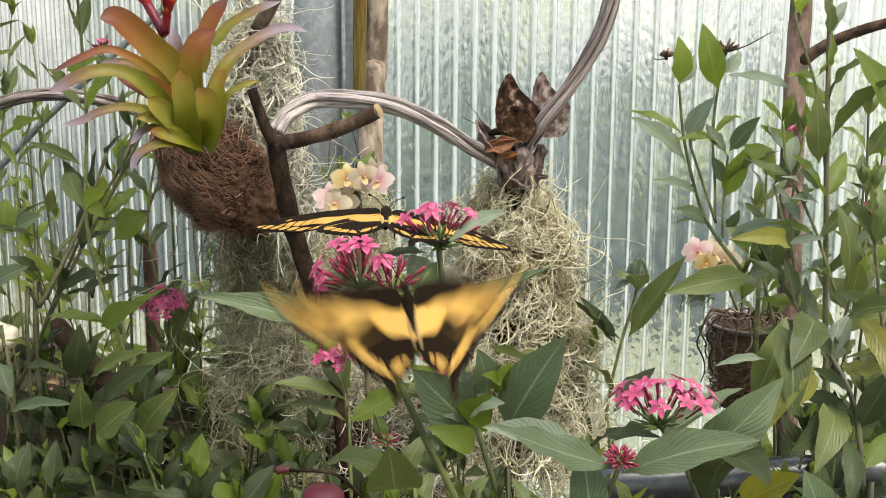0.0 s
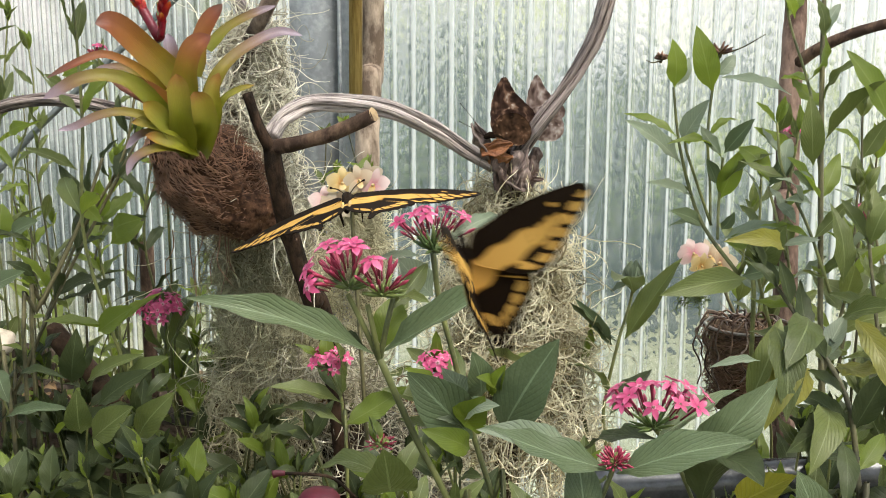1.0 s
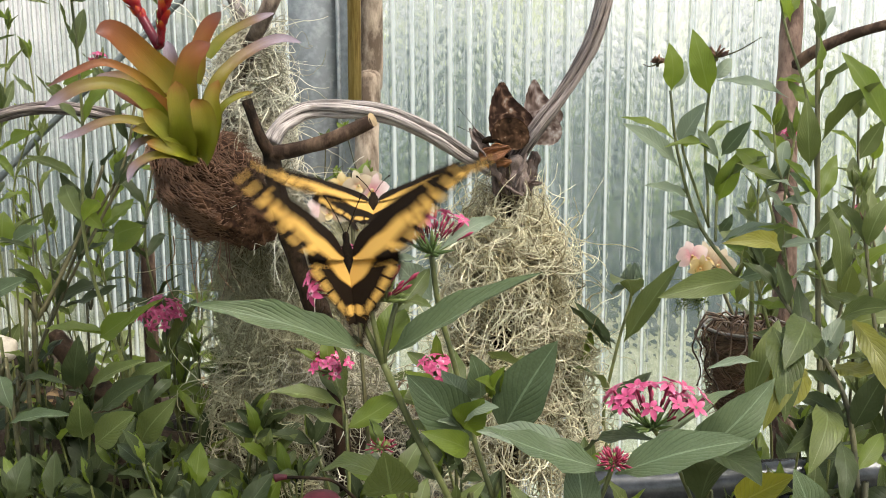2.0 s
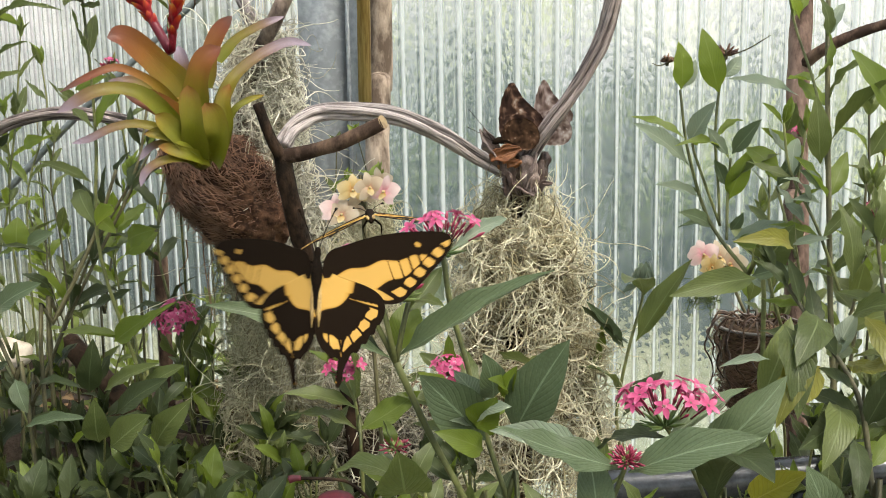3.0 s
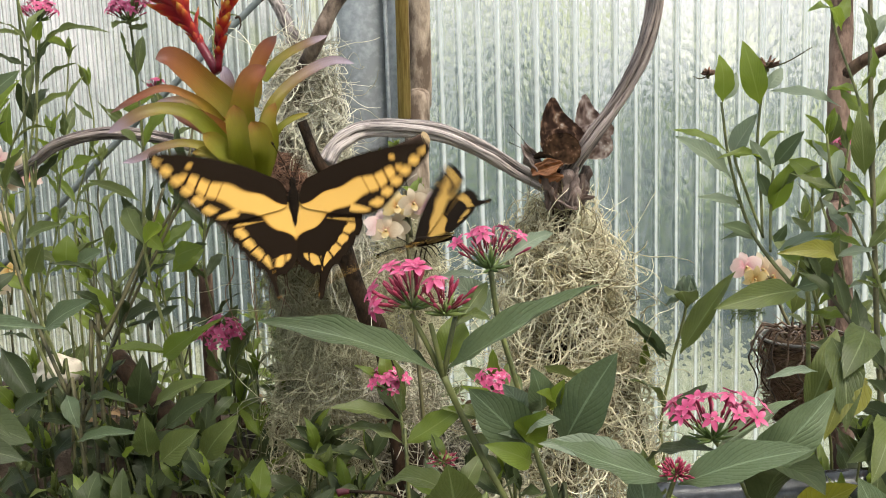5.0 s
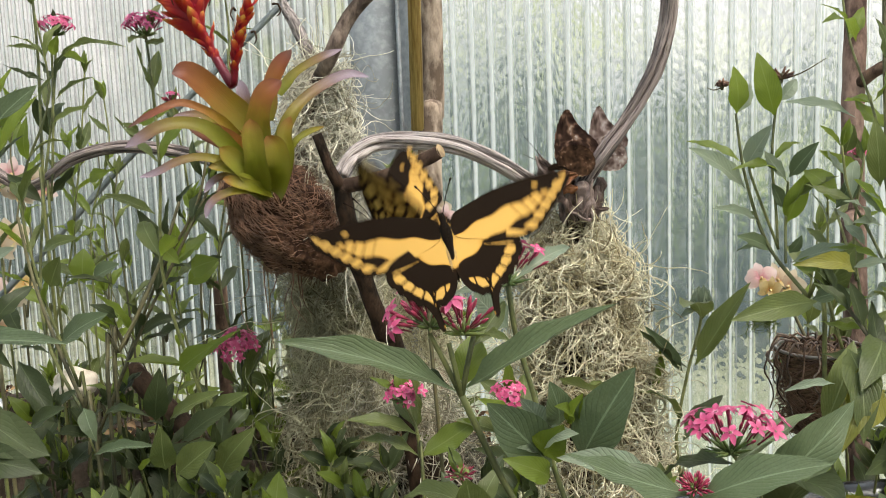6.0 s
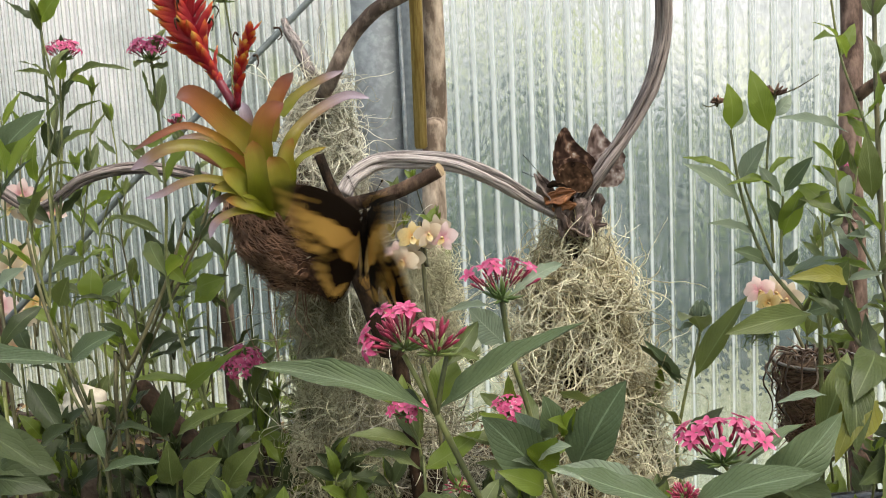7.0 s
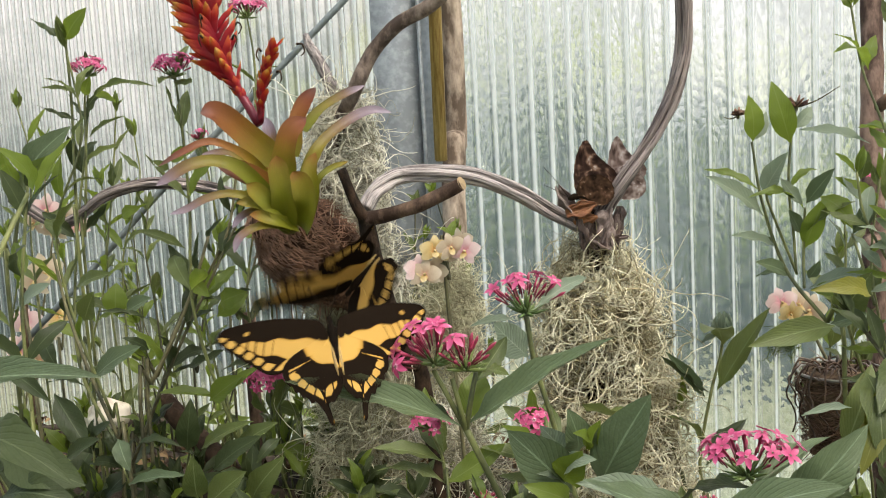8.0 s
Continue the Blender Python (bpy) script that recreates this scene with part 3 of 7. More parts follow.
husk((0.046, 1.072, 1.184), (0.029, 1.064, 1.220), 0.75, HUSKS[0], (1, -0.6, 0.2), "husk", "grey upturned husk, hollow like a cup")
husk((0.041, 1.060, 1.192), (0.070, 1.056, 1.202), 0.85, ORANGE_HUSK, (0.2, -1.0, 0.75), "orange_husk", "torn orange-brown husk")
husk((0.047, 1.060, 1.184), (0.070, 1.055, 1.190), 0.8, ORANGE_HUSK, (0.1, 1, 0.3), "orange_husk", "torn orange-brown husk")
for k, (a, b, w, out) in enumerate((
    ((0.047, 1.070, 1.190), (0.064, 1.062, 1.158), 0.85, (1, -0.7, 0.4)), ((0.066, 1.060, 1.190), (0.058, 1.058, 1.156), 0.80, (-0.6, 0.8, 0)),
    ((0.072, 1.062, 1.196), (0.078, 1.055, 1.160), 0.85, (0.4, 0.9, 0)), ((0.088, 1.068, 1.196), (0.076, 1.058, 1.164), 0.70, (-1, -0.5, 0)),
    ((0.094, 1.076, 1.190), (0.091, 1.066, 1.158), 0.65, (-0.4, 0.8, 0.3)), ((0.084, 1.066, 1.162), (0.101, 1.060, 1.167), 0.95, (0, -0.2, 1)),
    ((0.060, 1.064, 1.166), (0.082, 1.056, 1.156), 0.70, (0, -0.4, 1)), ((0.050, 1.080, 1.180), (0.070, 1.070, 1.152), 0.70, (0.5, 0.8, 0)),
    ((0.060, 1.085, 1.205), (0.090, 1.082, 1.188), 0.60, (0, 0.6, -1)), ((0.092, 1.084, 1.198), (0.086, 1.076, 1.160), 0.70, (0.8, 0.6, 0)))):
    husk(a, b, w, HUSKS[(k + 2) % 4], out)
part("core", tube([(0.069, 1.086, 1.110), (0.070, 1.084, 1.154), (0.070, 1.090, 1.176), (0.073, 1.100, 1.196)], 0.008, 0.014, 16, 9, 0.35, 60), BARK_DARK, knot)

stake = part("moss_stake", tube([(0.067, 1.097, 1.125), (0.065, 1.091, 1.044), (0.068, 1.081, 0.939), (0.09, 1.2, 0.0)], 0.012, 0.012, 20, 8, 0.2, 40), BARK_DARK)
tagged(stake, "dark upright branch carrying hanging moss", "branch")

log = part("cut_branch", tube([(-0.462, 1.259, 0.964), (-0.435, 1.244, 0.940), (-0.389, 1.217, 0.904), (-0.335, 1.179, 0.864), (-0.280, 1.130, 0.823), (-0.26, 1.18, 0.4), (-0.25, 1.18, 0)], 0.0130, 0.0145, 30, 12, 0.14, 30), BARK_DARK)
tagged(log, "thick brown cut branch leaning among leaves", "branch")
right_trunk = thing("bare_sapling", "brown bare sapling trunk with a side twig", "tree")
part("trunk", tube([(0.5, 1.42, 0), (0.456, 1.413, 0.970), (0.459, 1.440, 1.110), (0.462, 1.459, 1.205), (0.467, 1.476, 1.293), (0.472, 1.490, 1.367), (0.479, 1.529, 1.572)], 0.0165, 0.0145, 40, 12, 0.12, 30), BARK_RED, right_trunk)
part("twig", tube([(0.470, 1.462, 1.273), (0.485, 1.444, 1.288), (0.514, 1.427, 1.306), (0.560, 1.410, 1.322), (0.639, 1.394, 1.343)], 0.0085, 0.0055, 20, 8, 0.15, 50), BARK_BROWN, right_trunk)
rod = part("grey_rod", tube([(-0.70, 1.38, 1.010), (-0.587, 1.39, 1.115), (-0.487, 1.40, 1.215), (-0.322, 1.42, 1.365), (-0.219, 1.43, 1.460), (-0.12, 1.44, 1.55)], 0.0045, 0.0045, 12, 10), GREY_ROD)
tagged(rod, "slim grey rod leaning across the side wall", "rod")
for pts, w in ((((-0.362, 1.325, 1.044), (-0.358, 1.309, 0.962), (-0.36, 1.3, 0)), 0.0085), (((-0.642, 1.295, 1.081), (-0.640, 1.286, 1.013), (-0.7, 1.4, 0)), 0.004)):
    tagged(part("garden_stake", tube(pts, w, w, 8, 8, 0.1, 40), BARK_BROWN), "thin brown plant stake", "stake", "plant stakes")


# ---- leaves ----
def leaf_mesh(material, wide, arch, fold, wave, twist, n=11, stalk=0.07):
    """A lance-shaped leaf from the origin to (0, 1, 0)."""
    bm = bmesh.new()
    uv = bm.loops.layers.uv.verify()
    rows = []
    for k in range(n + 1):
        u = k / n
        s = max(0.0, (u - stalk) / (1 - stalk))
        w = wide * (0.035 + (math.sin(math.pi * s**0.78) ** 0.9 if 0 < s < 1 else 0)) * (1 if u < 1 else 0.1)
        row = []
        for v in (-1, -0.55, 0, 0.55, 1):
            z = arch * math.sin(math.pi * u) + fold * abs(v) * w + wave * w * math.sin(u * 19 + v * 2) * abs(v)
            x, a = v * w, twist * (u - 0.3)
            row.append((bm.verts.new((x * math.cos(a) - z * 0.2 * math.sin(a), u, z + x * math.sin(a))), u, 0.5 + v / 2))
        rows.append(row)
    for a, b in zip(rows, rows[1:]):
        for j in range(4):
            q = (a[j], a[j + 1], b[j + 1], b[j])
            f = bm.faces.new([x[0] for x in q])
            for loop, x in zip(f.loops, q):
                loop[uv].uv = x[1:]
    return mesh_of(bm, material)


LEAVES = {}
for mat_of in (LEAF, LEAF_BLUE, LEAF_SILVER, LEAF_FRESH, LEAF_YELLOW, LEAF_SHADED):
    LEAVES[mat_of.name] = [leaf_mesh(mat_of, 0.16, a, f, w, tw) for a, f, w, tw in ((0.07, 0.35, 0.14, 0.2), (0.14, 0.2, 0.20, -0.5), (0.02, 0.55, 0.12, 0.7), (0.20, 0.3, 0.18, 0.15), (-0.04, 0.25, 0.22, -0.8))]


def leaf(plant, base, tip, width=1.0, shape=0, material=None, up=(0, -0.35, 1), label=""):
    """One leaf on a plant, from its stalk to its tip, its face turned towards up."""
    base, tip = Vector(base), Vector(tip)
    long = (tip - base).length
    y = (tip - base) / long
    x = y.cross(Vector(up))
    x = x.normalized() if x.length > 1e-3 else y.orthogonal().normalized()
    z = x.cross(y)
    ob = new("leaf", LEAVES[(material or LEAF).name][shape % 5])
    ob.parent = plant
    turn = Matrix((x, y, z)).transposed().to_4x4()
    ob.matrix_local = Matrix.Translation(base) @ turn @ Matrix.Diagonal((long * width, long, long, 1))
    return tagged(ob, label)


def stem(plant, points, r0, r1, material=None, n=18, rooted=True):
    pts = [Vector(p) for p in points]
    r0, r1 = r0 * 0.66, r1 * 0.8
    part("stem", tube(pts, r0, r1, n, 6, 0.06, 80), material or STEM, plant)
    if rooted:
        below = (pts[0] - pts[1]).normalized() * 0.05
        foot = Vector((pts[0].x + below.x, pts[0].y + 0.02, 0.0))
        part("stem", tube([foot, pts[0].lerp(foot, 0.5) + Vector((below.x * 0.4, 0, 0)), pts[0] + below * 0.5, pts[0]], r0, r0, 10, 6), material or STEM, plant)
    return pts


def sprig(plant, points, r0, r1, pairs, long, seed, material=None, woody=None, first=0.2, droop=0.25, width=1.0, spread=0.9, rooted=True, tops=True, silver=0.0):
    """A stem with opposite pairs of leaves, each pair turned across the one below."""
    rng = random.Random(seed)
    stem(plant, points, r0, r1, woody or STEM, 22, rooted)
    line = spline(points, 60)
    turn = rng.uniform(0, 3.14)
    for k in range(pairs):
        s = first + (1 - first) * k / max(1, pairs - 1) if pairs > 1 else 1.0
        i = min(58, int(s * 58))
        p, way = line[i], (line[i + 1] - line[i]).normalized()
        side = way.orthogonal().normalized()
        turn += 1.57 + rng.uniform(-0.35, 0.35)
        size = long * (1.0 - 0.45 * s**3) * rng.uniform(0.75, 1.12)
        for half in (0, math.pi):
            if rng.random() < 0.07:
                continue
            a = turn + half + rng.uniform(-0.3, 0.3)
            out = side * math.cos(a) + way.cross(side) * math.sin(a)
            lift = spread * rng.uniform(0.5, 1.1) * (1.0 - 0.5 * s)
            d = (out * lift + way * (0.55 + 0.4 * s) - Vector((0, 0, droop * rng.uniform(0.4, 1.6)))).normalized()
            m = material or LEAF
            if rng.random() < (0.10 if material is LEAF_SHADED else 0.24):
                m = LEAF_FRESH
            elif material is not LEAF_SHADED and rng.random() < silver:
                m = LEAF_SILVER
            leaf(plant, p, p + d * size, width * rng.uniform(0.85, 1.2), rng.randrange(5), m, (rng.uniform(-0.5, 0.5), rng.uniform(-0.95, 0.0), 1))
    if tops:
        for k in range(3):
            d = ((line[-1] - line[-6]).normalized() + Vector((rng.uniform(-0.45, 0.45), rng.uniform(-0.45, 0.45), 0.1))).normalized()
            leaf(plant, line[-1], line[-1] + d * long * rng.uniform(0.28, 0.5), 0.9, rng.randrange(5), LEAF_FRESH if rng.random() < 0.4 else material or LEAF)


# ---- star flowers ----
def floret_meshes():
    out = []
    for cup in (0.15, 0.35, -0.1):
        bm = bmesh.new()
        sweep(bm, [Vector((0.03 * math.sin(k), 0, k / 5)) for k in range(6)], [0.035, 0.034, 0.036, 0.042, 0.055, 0.075], 6)
        tube_faces = len(bm.faces)
        uv = bm.loops.layers.uv.verify()
        for j in range(5):
            a = 2 * math.pi * j / 5
            along, side = Vector((math.cos(a), math.sin(a), 0)), Vector((-math.sin(a), math.cos(a), 0))
            rows = []
            for s, w in ((0.05, 0.05), (0.14, 0.105), (0.26, 0.115), (0.37, 0.07), (0.45, 0.008)):
                mid = Vector((0, 0, 1.0 + cup * s - 0.5 * s * s * (1 if cup > 0 else 2)))
                rows.append([(bm.verts.new(mid + along * s + side * w * v + Vector((0, 0, 0.035 * abs(v)))), s / 0.45, 0.5 + v / 2) for v in (-1, 0, 1)])
            for p, q in zip(rows, rows[1:]):
                for i in range(2):
                    quad = (p[i], p[i + 1], q[i + 1], q[i])
                    f = bm.faces.new([x[0] for x in quad])
                    f.material_index = 1
                    for loop, x in zip(f.loops, quad):
                        loop[uv].uv = x[1:]
        out.append(mesh_of(bm, [TUBE, PINK]))
    return out


def bud_mesh():
    bm = bmesh.new()
    sweep(bm, [Vector((0, 0, k / 6)) for k in range(7)], [0.035, 0.036, 0.04, 0.05, 0.085, 0.07, 0.01], 6)
    return mesh_of(bm, BUD)


FLORETS, BUDS = floret_meshes(), bud_mesh()


def flower_head(plant, at, radius, count, buds, seed, lean=(0, -0.25, 1), flat=0.75, open_to=1.25, size=0.022, label="cluster of pink star-shaped florets"):
    """A domed cluster of star florets on thin tubes, over a tuft of green sepals."""
    rng = random.Random(seed)
    at = Vector(at)
    tuft = bmesh.new()
    for k in range(26):
        d = Vector((rng.gauss(0, 1), rng.gauss(0, 1), abs(rng.gauss(0, 1)) * 0.8)).normalized()
        sweep(tuft, [at, at + d * radius * 0.25, at + d * radius * rng.uniform(0.4, 0.55)], [0.0008, 0.0012, 0.0003], 4)
    head = part("flower_head", tuft, SEPAL, plant, label)
    axis = Vector(lean).normalized()
    turn = axis.to_track_quat("Z", "Y").to_matrix()
    total = count + buds
    for k in range(total):
        polar = open_to * math.sqrt((k + 0.5) / total) + rng.uniform(-0.1, 0.1)
        a = k * 2.39996 + rng.uniform(-0.25, 0.25)
        d = turn @ Vector((math.sin(polar) * math.cos(a), math.sin(polar) * math.sin(a), math.cos(polar) * flat))
        long = radius * d.length * rng.uniform(0.88, 1.08)
        d.normalize()
        is_bud = rng.random() < buds / total
        ob = new("floret_bud" if is_bud else "floret", BUDS if is_bud else FLORETS[rng.randrange(3)])
        ob.parent = head
        start = at + d * max(0.0, long - size)
        face = (d + axis * 0.35 + Vector((0, -0.17, 0.08))).normalized() if not is_bud else d
        spin = face.to_track_quat("Z", "Y").to_matrix().to_4x4() @ pose(0, 0, 0, 0, 0, rng.uniform(0, 72))
        s = size * rng.uniform(0.85, 1.12) * (0.75 if is_bud else 1)
        ob.matrix_local = Matrix.Translation(start) @ spin @ Matrix.Diagonal((s * 1.05, s * 1.05, s, 1))
    return head


def plant_of(label, category="flowering plant", group="pentas plants"):
    return thing("pentas_plant", label, category, group)


# ---- the pentas in front ----
front = plant_of("green pentas with two long opposite leaves and pink star flowers")
stem(front, [(0.012, 0.587, 1.030), (0.004, 0.585, 1.051), (-0.012, 0.585, 1.083), (-0.031, 0.582, 1.129)], 0.0028, 0.0026)
for tip in ((-0.048, 0.580, 1.166), (-0.037, 0.577, 1.161), (-0.023, 0.583, 1.164)):
    part("stalk", tube([(-0.031, 0.582, 1.128), (Vector((-0.031, 0.582, 1.128)) + Vector(tip)) / 2 + Vector((0, -0.003, 0.002)), tip], 0.0017, 0.0014, 8, 6), STEM, front)
leaf(front, (-0.034, 0.580, 1.132), (-0.128, 0.545, 1.172), 0.50, 0, LEAF_BLUE, (0.1, -0.9, 1))
leaf(front, (-0.029, 0.581, 1.133), (0.057, 0.569, 1.183), 0.56, 2, LEAF_BLUE, (-0.25, -0.9, 1))
leaf(front, (-0.030, 0.588, 1.132), (-0.022, 0.608, 1.159), 1.7, 1, LEAF_FRESH, (0, -1, 0.2))
leaf(front, (-0.024, 0.582, 1.157), (-0.005, 0.612, 1.177), 0.8, 2, LEAF, (0.5, -1, 0.4))
leaf(front, (-0.023, 0.583, 1.160), (-0.003, 0.559, 1.166), 0.8, 1, LEAF)
leaf(front, (-0.038, 0.581, 1.135), (-0.073, 0.604, 1.149), 0.8, 4, LEAF_SHADED)
flower_head(front, (-0.047, 0.580, 1.169), 0.031, 6, 26, 11, (-0.5, -0.2, 0.85), 0.9, 0.95, 0.0170, "loose cluster of crimson-pink star florets")
flower_head(front, (-0.029, 0.576, 1.166), 0.028, 4, 17, 12, (0.1, -0.25, 0.9), 0.9, 0.85, 0.0165, "loose cluster of pink star florets and buds")
second = plant_of("pentas stem topped by a pink star flower cluster")
stem(second, [(0.033, 0.609, 1.034), (0.021, 0.610, 1.073), (0.009, 0.613, 1.121), (0.001, 0.613, 1.152), (-0.003, 0.613, 1.183)], 0.0025, 0.0021, n=22)
flower_head(second, (-0.003, 0.613, 1.183), 0.030, 9, 24, 21, (-0.05, 0.0, 1), 0.9, 1.0, 0.0135)
leaf(second, (0.001, 0.613, 1.185), (0.036, 0.647, 1.198), 0.5, 1, LEAF_SILVER, (0, -1, 0.6))
leaf(second, (0.02, 0.6, 1.075), (-0.017, 0.58, 1.121), 1.48, 0, LEAF_BLUE, (0, -1, 0.5))
leaf(second, (0.019, 0.605, 1.096), (0.002, 0.585, 1.122), 1.16, 2, LEAF_SILVER, (0, -1, 0.5))
leaf(second, (0.025, 0.61, 1.097), (0.019, 0.59, 1.13), 1.48, 1, LEAF_BLUE, (0.2, -1, 0.3))
leaf(second, (0.031, 0.605, 1.099), (0.038, 0.585, 1.124), 0.97, 0, LEAF_FRESH, (-0.3, -1, 0.3))
leaf(second, (0.029, 0.6, 1.101), (0.021, 0.58, 1.118), 1.13, 3, LEAF_FRESH, (0, -0.8, 0.8))
leaf(second, (0.015, 0.595, 1.084), (0.026, 0.575, 1.109), 1.94, 1, LEAF_FRESH, (0, -1, 0.5))
leaf(second, (0.016, 0.59, 1.09), (0.034, 0.57, 1.105), 1.29, 3, LEAF_SILVER, (0, -0.8, 0.8))
leaf(second, (0.036, 0.6, 1.078), (0.067, 0.58, 1.14), 1.29, 0, LEAF_BLUE, (-0.2, -1, 0.5))
leaf(second, (0.078, 0.585, 1.074), (0.021, 0.565, 1.093), 0.77, 0, LEAF_SILVER, (0, -0.9, 0.9))
leaf(second, (0.018, 0.58, 1.076), (-0.009, 0.56, 1.095), 1.16, 3, LEAF_FRESH, (0, -1, 0.5))
leaf(second, (0.017, 0.6, 1.08), (-0.001, 0.58, 1.094), 0.65, 0, LEAF_SILVER, (0, -0.8, 1))

leaf(second, (-0.009, 0.64, 1.174), (-0.038, 0.62, 1.175), 0.52, 0, LEAF_SILVER, (0, -0.8, 1))
leaf(second, (-0.003, 0.66, 1.145), (-0.024, 0.64, 1.173), 1.61, 4, LEAF_SILVER, (0, -1, 0.5))
right_front = plant_of("pentas with a domed pink flower cluster and broad leaves")
stem(right_front, [(0.161, 0.630, 1.012), (0.147, 0.630, 1.045), (0.133, 0.623, 1.068), (0.128, 0.619, 1.075)], 0.002, 0.0016)
flower_head(right_front, (0.128, 0.619, 1.074), 0.036, 20, 9, 31, (0.03, 0.12, 1), 0.80, 1.12, 0.0150, "domed cluster of bright pink star florets")
stem(right_front, [(0.080, 0.550, 1.039), (0.089, 0.550, 1.063), (0.094, 0.548, 1.080)], 0.002, 0.0018)
flower_head(right_front, (0.094, 0.548, 1.080), 0.0135, 0, 62, 33, (0, -0.35, 1), 0.85, 1.25, 0.0100, "tight cluster of dark crimson buds")
leaf(right_front, (0.095, 0.547, 1.075), (0.160, 0.524, 1.102), 0.95, 0, LEAF_BLUE, (0.0, -0.9, 1))
leaf(right_front, (0.092, 0.547, 1.077), (0.023, 0.525, 1.110), 0.75, 4, LEAF_BLUE, (0.0, -0.9, 1))
leaf(right_front, (0.146, 0.625, 1.044), (0.203, 0.627, 1.103), 1.1, 1, LEAF_BLUE, (0.4, -1, 0.7))
leaf(right_front, (0.130, 0.618, 1.068), (0.191, 0.664, 1.084), 0.7, 2, LEAF_BLUE)
leaf(right_front, (0.080, 0.550, 1.039), (0.074, 0.559, 1.087), 1.3, 1, LEAF_BLUE, (0, -1, 0.3))
leaf(right_front, (0.161, 0.631, 1.019), (0.171, 0.539, 1.071), 1.1, 3, LEAF_SHADED)
leaf(right_front, (0.187, 0.507, 1.057), (0.172, 0.493, 1.099), 1.6, 1, LEAF_BLUE, (0, -1, 0.4))
leaf(right_front, (0.132, 0.628, 1.064), (0.090, 0.672, 1.034), 0.9, 1, LEAF_SHADED)

leaf(right_front, (0.226, 0.74, 1.08), (0.185, 0.72, 1.081), 0.45, 0, LEAF_SILVER, (0, -0.8, 1))

mid_stem = plant_of("slender pentas stem with a closed green bud")
stem(mid_stem, [(0.168, 1.042, 0.893), (0.165, 1.051, 0.938), (0.179, 1.063, 1.002), (0.195, 1.090, 1.039), (0.198, 1.095, 1.061)], 0.0028, 0.0018)
for k in range(7):
    leaf(mid_stem, (0.197, 1.094, 1.054), Vector((0.198, 1.097, 1.082)) + Vector((0.005 * math.cos(k * 0.9), 0.005 * math.sin(k * 0.9), -0.001 * k)), 1.7, 0 if k % 2 else 3, LEAF_SILVER, (math.cos(k * 0.9), math.sin(k * 0.9), 0.1))
leaf(mid_stem, (0.197, 1.094, 1.052), (0.172, 1.075, 1.052), 1.0, 3, LEAF_SILVER)
leaf(mid_stem, (0.186, 1.064, 1.006), (0.240, 1.060, 1.091), 0.75, 2, LEAF, (-0.6, -1, 0.4))
leaf(mid_stem, (0.178, 1.063, 1.004), (0.126, 1.032, 1.052), 0.8, 4, LEAF_SHADED)
leaf(mid_stem, (0.198, 1.092, 1.047), (0.168, 1.026, 1.074), 1.3, 1, LEAF)
leaf(mid_stem, (0.134, 1.057, 0.974), (0.148, 1.048, 1.030), 1.2, 0, LEAF_FRESH, (1, -0.6, 0.2))
leaf(mid_stem, (0.169, 1.053, 0.949), (0.122, 1.011, 0.996), 0.9, 1, LEAF)
part("stem", tube([(0.151, 1.044, 0.904), (0.139, 1.053, 0.949), (0.122, 1.057, 0.974), (0.117, 1.062, 0.999)], 0.002, 0.0015, 10, 6), STEM, mid_stem)
leaf(mid_stem, (0.114, 1.061, 0.993), (0.098, 1.048, 1.031), 1.4, 1, LEAF)
leaf(mid_stem, (0.109, 1.011, 0.996), (0.041, 0.917, 1.038), 0.6, 4, LEAF)
leaf(mid_stem, (0.173, 1.06, 1.0), (0.132, 1.04, 1.054), 0.58, 0, LEAF_BLUE, (0, -1, 0.5))
leaf(mid_stem, (0.171, 1.049, 0.932), (0.223, 1.106, 0.962), 0.9, 2, LEAF_SHADED)

for at, root, d, count, seed, ln in (((-0.097, 0.926, 1.017), (-0.084, 0.918, 0.968), 0.024, 11, 41, 0.08), ((-0.002, 0.948, 1.008), (0.012, 0.938, 0.948), 0.022, 10, 43, 0.07)):
    low_plant = plant_of("low pentas with a small pink flower cluster beneath the moss")
    sprig(low_plant, [root, (Vector(root) + Vector(at)) / 2 + Vector((0.004, 0, 0)), at], 0.0025, 0.0015, 3, ln, seed, LEAF, first=0.0, tops=False)
    flower_head(low_plant, at, d, count, 6, seed, (0, -0.5, 0.9), 0.8, 1.1, 0.015)
    leaf(low_plant, Vector(root) + Vector((0, 0, 0.02)), Vector(at) + Vector((-0.05, -0.02, -0.01)), 0.9, 0, LEAF)

rust = plant_of("low pentas with a faded rusty seed head")
sprig(rust, [(-0.025, 0.663, 1.011), (-0.031, 0.666, 1.026), (-0.037, 0.669, 1.044)], 0.002, 0.0015, 2, 0.05, 45, LEAF, tops=False)
flower_head(rust, (-0.037, 0.669, 1.044), 0.014, 0, 26, 46, (0, -0.3, 1), 0.7, 1.5, 0.010, "faded rusty-red seed head")
leaf(rust, (-0.027, 0.607, 1.039), (-0.030, 0.573, 1.079), 1.9, 1, LEAF, (0, -1, 0.3))
leaf(rust, (-0.023, 0.608, 1.042), (-0.077, 0.645, 1.035), 0.8, 3, LEAF)

# ---- tall pentas by the clear wall ----
tall = plant_of("tall leafy pentas by the clear wall", group="tall pentas")
stem(tall, [(0.275, 0.985, 1.09), (0.246, 1.02, 1.135), (0.227, 1.032, 1.2), (0.22, 1.041, 1.258)], 0.0034, 0.0016, rooted=True)
stem(tall, [(0.256, 1.018, 1.13), (0.236, 1.03, 1.189), (0.232, 1.035, 1.205), (0.233, 1.036, 1.213)], 0.0022, 0.0016, rooted=False)
